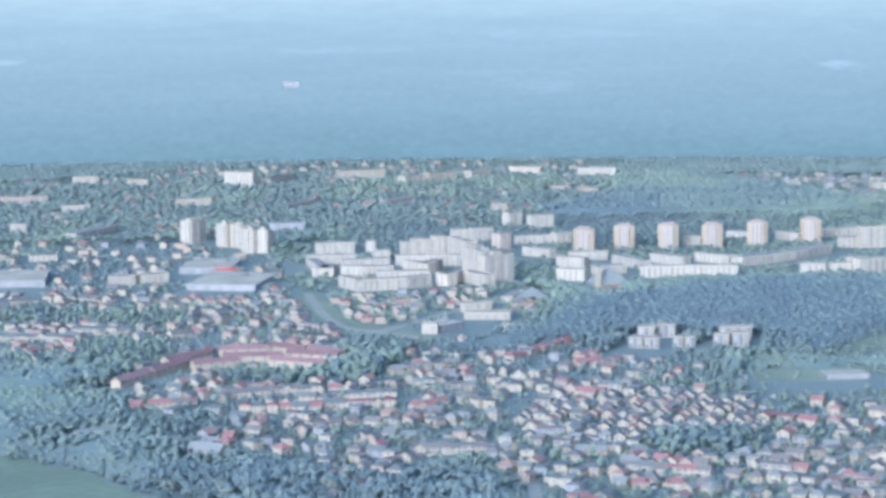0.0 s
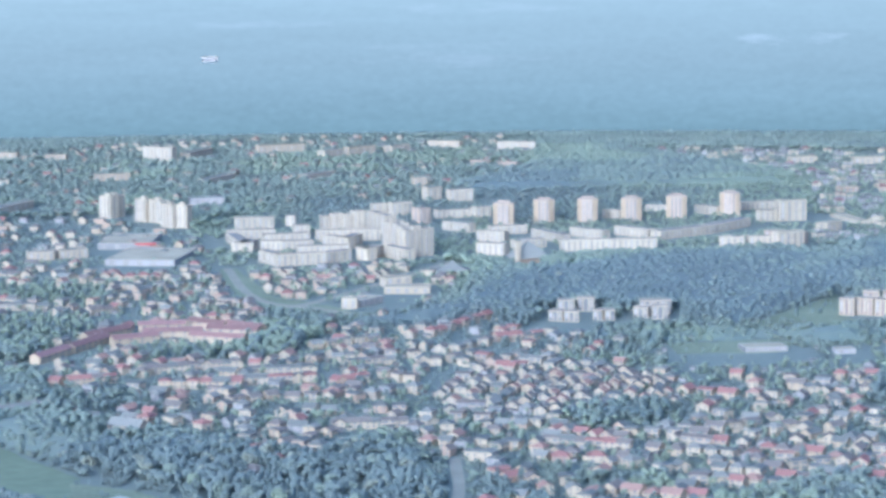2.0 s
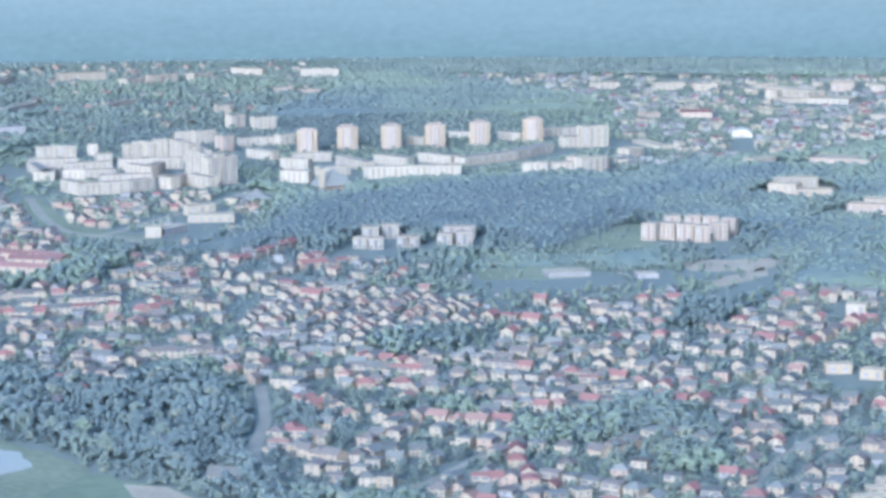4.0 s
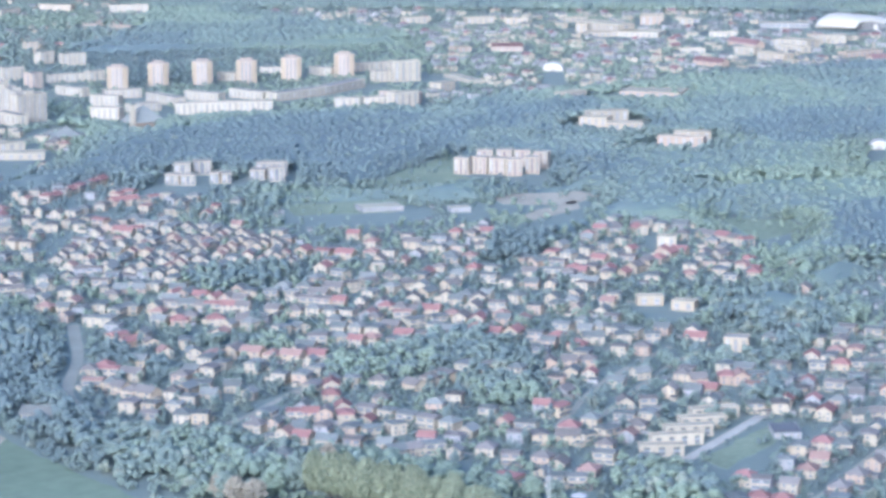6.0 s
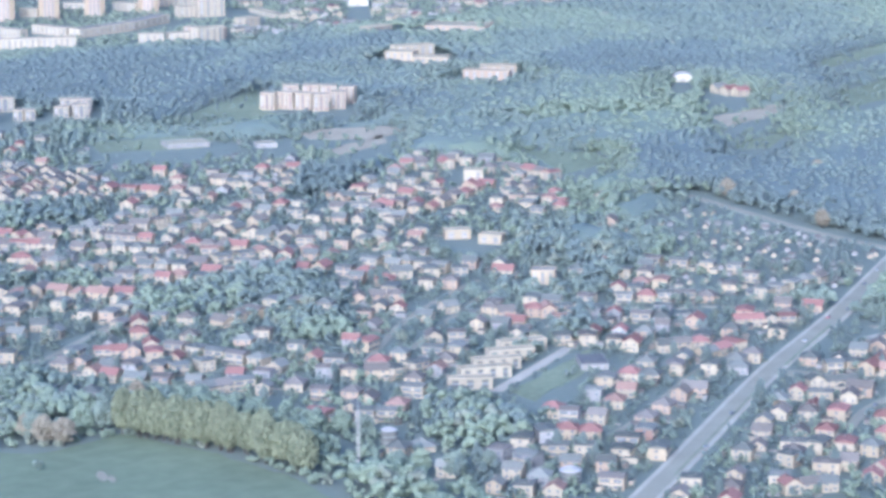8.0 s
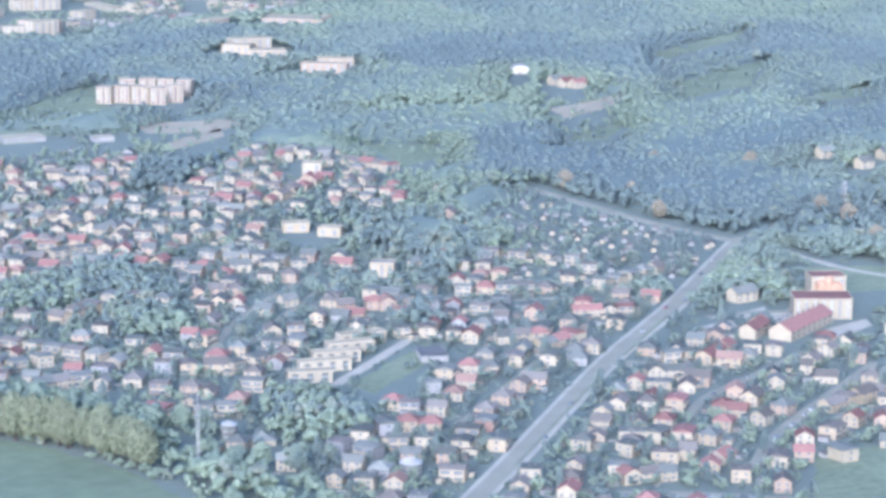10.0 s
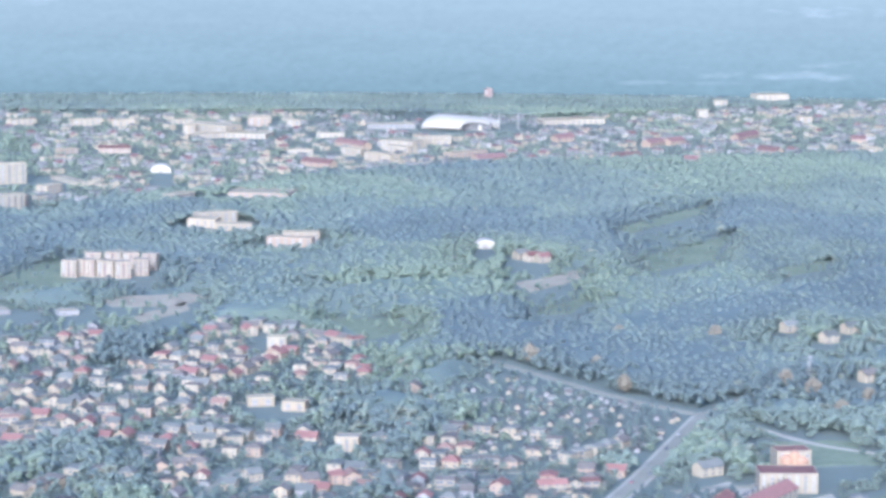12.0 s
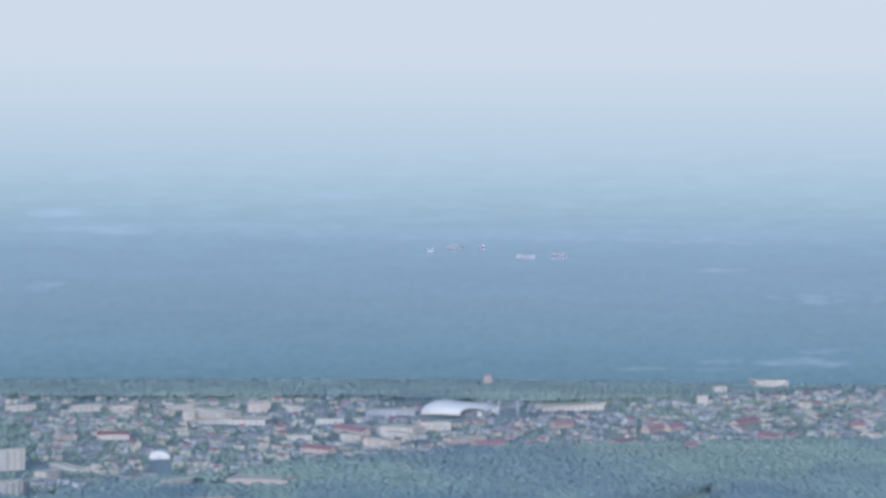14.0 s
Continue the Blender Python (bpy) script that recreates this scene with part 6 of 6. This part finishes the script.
def species(x, y, rng):
    """What grows where, in broad patches: 0 leafy, 1 fresh green, 2 pine."""
    blotch = np.array([noise.noise((a * 0.0035, b * 0.0026, 0.3)) + 0.5 * noise.noise((a * 0.012, b * 0.009, 4.3)) for a, b in zip(x, y)])
    edge = blotch + rng.normal(0, 0.07, x.size)
    kind = np.where(edge > 0.07, 1, np.where(edge < -0.3, 2, 0))
    for name, polys in WOODS.items():
        for poly in polys:
            q = inside(poly, x + rng.normal(0, 5, x.size), y + rng.normal(0, 8, x.size))
            kind[q] = 2 if name == "pine" else np.where(blotch[q] > 0.1, 1, 0)
    kind[(np.hypot(x, y) > 4050) & (kind == 1)] = 0
    return kind, blotch


BUILT = (SUBURB, FAR_TOWN, OLD_TOWN, ESTATE, MALLS, PLOTS, GARDENS, LOOP)


def scattered(step, lo, hi, rng):
    """Places for trees over the whole of the land in view, from lo to hi metres away."""
    gx, gy = np.meshgrid(np.arange(-900, 2600, step), np.arange(1000, 4300, step))
    x = (gx + rng.uniform(-0.45, 0.45, gx.shape) * step).ravel()
    y = (gy + rng.uniform(-0.45, 0.45, gy.shape) * step).ravel()
    rr, az = np.hypot(x, y), np.degrees(np.arctan2(x, y))
    keep = (rr >= lo) & (rr < hi) & (az > -10.5) & (az < 28.5)
    return x[keep], y[keep]


def plant():
    rng = np.random.default_rng(5)
    total = 0
    for pre, step, lo, hi, lumps in (("", 8.2, 1150, 1850, 10), ("middle_", 6.9, 1850, 2700, 3), ("far_", 7.4, 2700, R_FLAT - 8, 1)):
        x, y = scattered(step, lo, hi, rng)
        kind, blotch = species(x, y, rng)
        kind[rng.random(x.size) < (0.05 if lumps == 10 else 0.008)] = 3
        prob = np.where(blotch > 0.42, 0.5, 0.9)
        built = np.zeros(x.shape, bool)
        for poly, p in zip(BUILT, (0.9, 1.1, 1.2, 1.2, 0.8, 1.0, 1.0, 1.1)):
            q = inside(poly, x, y)
            prob[q] = p * min(1.0, (step / 9.6) ** 2)
            built |= q
        kind[inside(SUBURB, x, y) & (rng.random(x.size) < 0.35)] = 2
        # distant pines swapped for lighter leaves, paler as haze would make them
        pale = (inside(OLD_TOWN, x, y) | ((np.hypot(x, y) > 3850) & (x < 700))) & (kind == 2)
        kind[pale] = np.where((blotch[pale] > -0.2) & (np.hypot(x[pale], y[pale]) < 4050), 1, 0)
        small = built.copy()
        town = inside(FAR_TOWN, x, y) | inside(OLD_TOWN, x, y)
        grove = inside(SUBURB, x, y) & leafy(x, y)
        prob[grove] = 0.95
        for poly in AMONG:
            q = inside(poly, x, y)
            prob[q], small[q], grove[q] = 0.95, False, False
        wx = x + 14 * np.array([noise.noise((a * 0.02, b * 0.02, 2.2)) for a, b in zip(x, y)])
        wy = y + 30 * np.array([noise.noise((a * 0.02, b * 0.02, 6.2)) for a, b in zip(x, y)])
        for poly in CLEAR:
            q = inside(poly, wx, wy)
            prob[q], small[q] = 0.12, True
            prob[inside(poly, x, y) & (y < 1900)] = 0
        ok = rng.random(x.size) < prob
        ok &= np.array([bool(k) and NEAR.free(a, b, 1.2) for a, b, k in zip(x, y, ok)])
        x, y, kind, small, town, grove = x[ok], y[ok], kind[ok], small[ok], town[ok], grove[ok]
        h = np.where(small, rng.uniform(2.5, 8, x.size), rng.uniform(10.8, 12.4, x.size))
        old = inside(OLD_TOWN, x, y)
        h = np.where(old, rng.uniform(5, 10, x.size), h)
        h = np.where(town & ~old, rng.uniform(4, 7, x.size), np.where(grove, rng.uniform(5, 10, x.size), h))
        edge = np.zeros(x.shape, bool)
        for poly in CLEAR + [SUBURB, ESTATE, PLOTS, GARDENS, LOOP]:
            home = inside(poly, x, y)
            for dx, dy in ((0, -22), (0, 18), (14, 0), (-14, 0)):
                edge |= inside(poly, x + dx, y + dy) & ~home
            for dy, top in ((-45, 9.0), (-32, 7.0), (-18, 4.5)):
                back_row = inside(poly, x, y + dy) & ~home & ~small
                h[back_row] = np.minimum(h[back_row], top + rng.uniform(-1.2, 1.2, back_row.sum()))
        h = np.where(edge & ~small, np.minimum(h, rng.uniform(4.5, 8.5, x.size)), h)
        far = np.hypot(x, y)
        swell = np.array([noise.noise((a * 0.035, b * 0.03, 5.5)) for a, b in zip(x, y)])
        if lumps == 10:
            h = np.where(small | grove, h, h * (0.95 + 0.4 * swell))
        for shift, top in ((10, 4.0), (22, 6.5), (36, 9.0)):
            front = inside(SUBURB, x * (1 + shift / far), y * (1 + shift / far)) & ~inside(SUBURB, x, y) & ~small
            h[front] = np.minimum(h[front], top + rng.uniform(-1.0, 1.0, front.sum()))
        h = h * np.interp(far, (3900, R_FLAT), (1.0, 0.5))
        r = h * np.where(small & ~town & ~grove, rng.uniform(0.35, 0.5, x.size), rng.uniform(0.46, 0.62, x.size) * (step / 9.6 if lumps < 5 else 1.0))
        r = np.where(small, r, np.maximum(r, 2.8))
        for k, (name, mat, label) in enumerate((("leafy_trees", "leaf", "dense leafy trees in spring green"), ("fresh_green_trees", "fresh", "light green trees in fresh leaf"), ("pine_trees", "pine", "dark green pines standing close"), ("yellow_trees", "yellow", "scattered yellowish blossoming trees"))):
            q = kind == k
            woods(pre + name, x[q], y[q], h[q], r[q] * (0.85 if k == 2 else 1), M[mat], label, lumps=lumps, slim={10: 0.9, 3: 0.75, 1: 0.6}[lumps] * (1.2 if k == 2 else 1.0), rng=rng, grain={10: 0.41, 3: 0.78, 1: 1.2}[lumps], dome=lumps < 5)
        total += len(x)
    return total


def undergrowth():
    """The closed canopy of the woods between the tree tops: uneven sheets, pulled down at their edges."""
    step = 8.0
    rng = np.random.default_rng(3)
    gx, gy = np.meshgrid(np.arange(-900, 2600, step), np.arange(1100, 4300, step))
    x, y = gx.ravel(), gy.ravel()
    rr, az = np.hypot(x, y), np.degrees(np.arctan2(x, y))
    ok = (rr > 1830) & (rr < R_FLAT - 20) & (az > -10.5) & (az < 28.5)
    built = np.zeros(x.shape, bool)
    for poly in BUILT:
        built |= inside(poly, x, y)
    for poly in AMONG:
        built &= ~inside(poly, x, y)
    ok &= ~built
    for poly in CLEAR:
        ok &= ~inside(poly, x, y)
    ok &= np.array([bool(k) and NEAR.free(a, b, 8) for a, b, k in zip(x, y, ok)])
    ok = ok.reshape(gx.shape)

    def inner(a):
        b = a.copy()
        b[1:-1, 1:-1] = a[1:-1, 1:-1] & a[:-2, 1:-1] & a[2:, 1:-1] & a[1:-1, :-2] & a[1:-1, 2:]
        return b
    one = inner(ok)
    two = inner(one)
    three = inner(two)
    z = np.where(three, 9.0, np.where(two, 6.6, np.where(one, 3.5, 0.15))) + np.where(one, rng.uniform(-1.0, 1.0, gx.shape), 0)
    z = z * np.interp(np.hypot(gx, gy), (1830, 2000, 2600, 3000, 3900, R_FLAT), (0.9, 1.0, 1.0, 0.92, 0.72, 0.28))
    for poly in CLEAR:
        for dy, top in ((-48, 6.0), (-34, 4.0), (-20, 2.0)):
            q = inside(poly, gx, gy + dy) & ~inside(poly, gx, gy)
            z[q] = np.minimum(z[q], top)
    jx, jy = gx + rng.uniform(-2.5, 2.5, gx.shape), gy + rng.uniform(-2.5, 2.5, gx.shape)
    index = np.arange(gx.size).reshape(gx.shape)
    a, b, c, e = index[:-1, :-1], index[:-1, 1:], index[1:, 1:], index[1:, :-1]
    q = ok[:-1, :-1] & ok[:-1, 1:] & ok[1:, 1:] & ok[1:, :-1]
    faces = np.stack([a[q], b[q], c[q], e[q]], 1)
    kind, blotch = species(jx.ravel()[faces[:, 0]], jy.ravel()[faces[:, 0]], rng)
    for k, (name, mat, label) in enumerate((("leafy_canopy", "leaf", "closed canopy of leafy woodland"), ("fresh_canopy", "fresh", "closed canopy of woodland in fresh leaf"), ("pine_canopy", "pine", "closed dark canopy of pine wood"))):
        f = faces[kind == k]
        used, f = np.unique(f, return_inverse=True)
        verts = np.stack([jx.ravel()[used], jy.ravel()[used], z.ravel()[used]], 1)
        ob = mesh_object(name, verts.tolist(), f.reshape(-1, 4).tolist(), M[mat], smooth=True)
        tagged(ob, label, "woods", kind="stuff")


def shrubs():
    """Hedges and bushes in the gardens of the nearer streets."""
    rng = np.random.default_rng(11)
    gx, gy = np.meshgrid(np.arange(-300, 1300, 7.0), np.arange(1100, 2100, 7.0))
    x, y = (gx + rng.uniform(-3.4, 3.4, gx.shape)).ravel(), (gy + rng.uniform(-3.4, 3.4, gx.shape)).ravel()
    ok = inside(SUBURB, x, y) & (np.hypot(x, y) < 2050) & (rng.random(x.size) < 0.75)
    for poly in CLEAR:
        ok &= ~inside(poly, x, y)
    ok &= np.array([bool(k) and NEAR.free(a, b, -0.4) for a, b, k in zip(x, y, ok)])
    x, y = x[ok], y[ok]
    h = rng.uniform(1.6, 4.2, x.size)
    dark = rng.random(x.size) < 0.5
    for name, mat, q in (("garden_shrubs", "leaf", ~dark), ("dark_garden_shrubs", "pine", dark)):
        woods(name, x[q], y[q], h[q], h[q] * 0.62, M[mat], "leafy shrubs and hedges in the gardens", lumps=4, rng=rng, grain=0.55)


undergrowth()
shrubs()
print("trees", plant(), "houses", len(HOUSES))


def yards():
    """Sheds, lean-tos and paved yards behind the nearer houses, too many to count."""
    rng = np.random.default_rng(21)
    names = ("tin", "slate", "grey", "white", "paving", "brown")
    vs, fs, sl = [], [], []

    def put(geo, m, k):
        n = len(vs)
        vs.extend(tuple(m @ Vector(v)) for v in geo[0])
        fs.extend(tuple(i + n for i in q) for q in geo[1])
        sl.extend([k] * len(geo[1]))
    for x, y, turn, si, wall, roof in HOUSES[:1500]:
        if si == 8:
            continue
        for _ in range(rng.integers(1, 4)):
            a, d = rng.uniform(0, 6.283), rng.uniform(7.5, 11)
            px, py = x + d * math.cos(a), y + d * math.sin(a)
            if not NEAR.free(px, py, 1.0):
                continue
            m = pose(px, py, 0, 0, 0, turn + rng.uniform(-5, 5))
            w, l, h = rng.uniform(1.2, 2.4), rng.uniform(1.5, 3.4), rng.uniform(1.9, 2.7)
            if rng.random() < 0.65:
                put(([(-w, -l, 0), (w, -l, 0), (w, l, 0), (-w, l, 0), (-w, -l, h), (w, -l, h + 0.5), (w, l, h + 0.5), (-w, l, h)], [(0, 1, 5, 4), (1, 2, 6, 5), (2, 3, 7, 6), (3, 0, 4, 7)]), m, rng.choice((2, 3, 5)))
                e = 0.25
                put(([(-w - e, -l - e, h - 0.03), (w + e, -l - e, h + 0.55), (w + e, l + e, h + 0.55), (-w - e, l + e, h - 0.03), (-w - e, -l - e, h + 0.12), (w + e, -l - e, h + 0.7), (w + e, l + e, h + 0.7), (-w - e, l + e, h + 0.12)], [(3, 2, 1, 0), (4, 5, 6, 7), (0, 1, 5, 4), (1, 2, 6, 5), (2, 3, 7, 6), (3, 0, 4, 7)]), m, rng.choice((0, 1, 5)))
            else:
                put(box(-w, -l, 0, w, l, 0.12), m, 4)
    ob = mesh_object("garden_outbuildings", vs, fs, [M[n] for n in names], slots=sl)
    tagged(ob, "small sheds, lean-tos and paved yards in the gardens", "sheds", kind="stuff")


yards()


# ---- single trees along the field ----
def crown_mesh(name, r, h, lumps, rng, tall=1.0):
    vs, fs = [], []
    for k in range(lumps):
        s = rng.uniform(0.16, 0.3) * r
        u = rng.uniform(0.0, 1.0)
        rad = r * 0.8 * math.sin(math.pi * (0.15 + 0.8 * u)) ** 0.7 * math.sqrt(rng.uniform(0.2, 1))
        a = rng.uniform(0, 6.283)
        c = np.array([rad * math.cos(a), rad * math.sin(a), h * (0.22 + 0.72 * u)])
        v = (OCT_V + rng.normal(0, 0.24, OCT_V.shape)) * np.array([s, s, s * tall]) + c
        n = len(vs)
        vs += [tuple(q) for q in v]
        fs += [tuple(int(i) + n for i in q) for q in OCT_F]
    return vs, fs


def tree_kind(mat, r, h, lumps, seed, tall=1.0):
    rng = np.random.default_rng(seed)
    n = 7
    trunk = ([(0.45 * math.cos(6.283 * k / n), 0.45 * math.sin(6.283 * k / n), 0) for k in range(n)] + [(0.16 * math.cos(6.283 * k / n) + 0.2, 0.16 * math.sin(6.283 * k / n), h * 0.7) for k in range(n)],
             [(k, (k + 1) % n, n + (k + 1) % n, n + k) for k in range(n)] + [tuple(range(n, 2 * n))])
    limbs = []
    for j in range(4):
        a, z = 6.283 * j / 4 + rng.uniform(-0.4, 0.4), h * rng.uniform(0.2, 0.45)
        e = (r * 0.55 * math.cos(a), r * 0.55 * math.sin(a), z + h * 0.22)
        limbs.append(([(0.15, 0, z), (-0.1, 0.13, z), (-0.1, -0.13, z), e], [(0, 1, 3), (1, 2, 3), (2, 0, 3)]))
    return trunk, joined(limbs), crown_mesh("crown", r, h, lumps, rng, tall), mat


TREE_KINDS = {"poplar": [tree_kind("poplar", 5.6, 20, 330, s, 1.3) for s in (1, 2, 3)], "round": [tree_kind("leaf", 5.5, 11, 150, s) for s in (4, 5, 6)], "light": [tree_kind("fresh", 5.5, 12, 150, s) for s in (7, 8)], "golden": [tree_kind("golden", 6.0, 13, 160, s) for s in (11, 12)], "pine": [tree_kind("pine", 3.2, 14, 100, s, 1.6) for s in (9, 10)]}
TREE_WORDS = {"poplar": "tall yellow-green poplar in a row along the field", "round": "broad leafy green tree at the field's edge", "light": "light green tree in fresh leaf", "golden": "broad tree in golden-brown young leaf", "pine": "slim dark green spruce among houses"}


def tree(kind, k, p, turn, size):
    trunk, limbs, crown, mat = TREE_KINDS[kind][k % len(TREE_KINDS[kind])]
    ob = new("tree", shared("trunk", trunk, M["bark"], kind, k % len(TREE_KINDS[kind])))
    ob.matrix_basis = pose(*p, 0, 0, 0, turn) @ Matrix.Diagonal((size, size, size, 1))
    tagged(ob, TREE_WORDS[kind], "tree", "single trees")
    new("limbs", shared("limbs", limbs, M["bark"], kind, k % len(TREE_KINDS[kind]))).parent = ob
    new("crown", shared("crown", crown, M[mat], kind, k % len(TREE_KINDS[kind]))).parent = ob


rng_t = random.Random(9)
ROW = [Vector((*q, 0)) for q in ((164, 1367), (191, 1343), (217, 1314), (243, 1274))]
for k in range(40):
    s = k / 39 * 2.999
    q = ROW[int(s)].lerp(ROW[int(s) + 1], s % 1)
    tree("poplar", k, (q.x + rng_t.uniform(-3, 3), q.y + rng_t.uniform(-2, 8)), rng_t.uniform(0, 360), rng_t.uniform(0.9, 1.25))
for k, q in enumerate(((132, 1372), (143, 1372), (154, 1377), (118, 1370), (271, 1341), (281, 1333), (285, 1273), (293, 1259), (308, 1252), (327, 1262), (-108, 1729), (-90, 1702), (-72, 1688), (-54, 1667), (-124, 1755), (-39, 1632), (-23, 1649), (-6, 1662))):
    tree("light" if k % 3 == 1 else "round", k, q, rng_t.uniform(0, 360), rng_t.uniform(0.8, 1.3))
for k, q in enumerate(((703, 1791), (713, 1870), (776, 1990), (811, 1668), (845, 1698), (822, 1736), (816, 1769), (676, 1911), (840, 1951), (123, 1358), (115, 1371), (132, 1352), (178, 1425))):
    tree("golden", k, q, rng_t.uniform(0, 360), rng_t.uniform(0.9, 1.2))
for k, q in enumerate(((478, 1224), (495, 1342), (321, 1260), (366, 1278), (616, 1468), (378, 1274), (242, 1404), (492, 1420), (489, 1220), (535, 1217))):
    tree("pine", k, q, rng_t.uniform(0, 360), rng_t.uniform(0.8, 1.1))


grown = 0
for k in range(900):
    hx, hy = HOUSES[rng_t.randrange(0, 520)][:2]
    a = rng_t.uniform(0, 6.283)
    q = (hx + 9 * math.cos(a), hy + 9 * math.sin(a))
    if grown < 70 and NEAR.free(*q, 1.5):
        NEAR.add(*q, 3)
        tree("pine", k, q, rng_t.uniform(0, 360), rng_t.uniform(0.5, 0.85))
        grown += 1


# ---- bright roofs and clearings out in the distance ----
def far_point(x, y):
    """Where a place of the true plan lies on the backdrop, and how much smaller it is there."""
    D = math.hypot(x, y)
    s = 1 - R_FLAT / D
    r = R_FLAT + (R_END - R_FLAT) * s - 22
    return x / D * r, y / D * r, EYE_Z - EYE_Z * r / D, r / D


def far_hall(p, width, height, depth, material="paint_white", label="long white hall far off in the haze"):
    x, y, z, k = far_point(*p)
    body = mesh_object("far_clearing" if material == "sand" else "far_hall", *box(-width * k / 2, -depth * k / 2, -3, width * k / 2, depth * k / 2, height * k), M[material])
    body.matrix_basis = pose(x, y, z, 0, 0, -math.degrees(math.atan2(x, y)))
    tagged(body, label, "clearing" if material == "sand" else "hall", "far clearings" if material == "sand" else "far halls")
    if material == "sand":
        return
    part("roof", box(-width * k / 2 - 0.1, -depth * k / 2 - 0.1, height * k + 0.002, width * k / 2 + 0.1, depth * k / 2 + 0.1, height * k + 0.4), M["pale_roof"], body)


for p, w in (((2923, 8341), 75), ((3059, 8404), 60), ((2952, 9161), 60), ((3044, 9147), 25), ((2754, 8808), 25), ((-337, 6260), 45)):
    far_hall(p, w * 0.8, 8, 16, "grey")
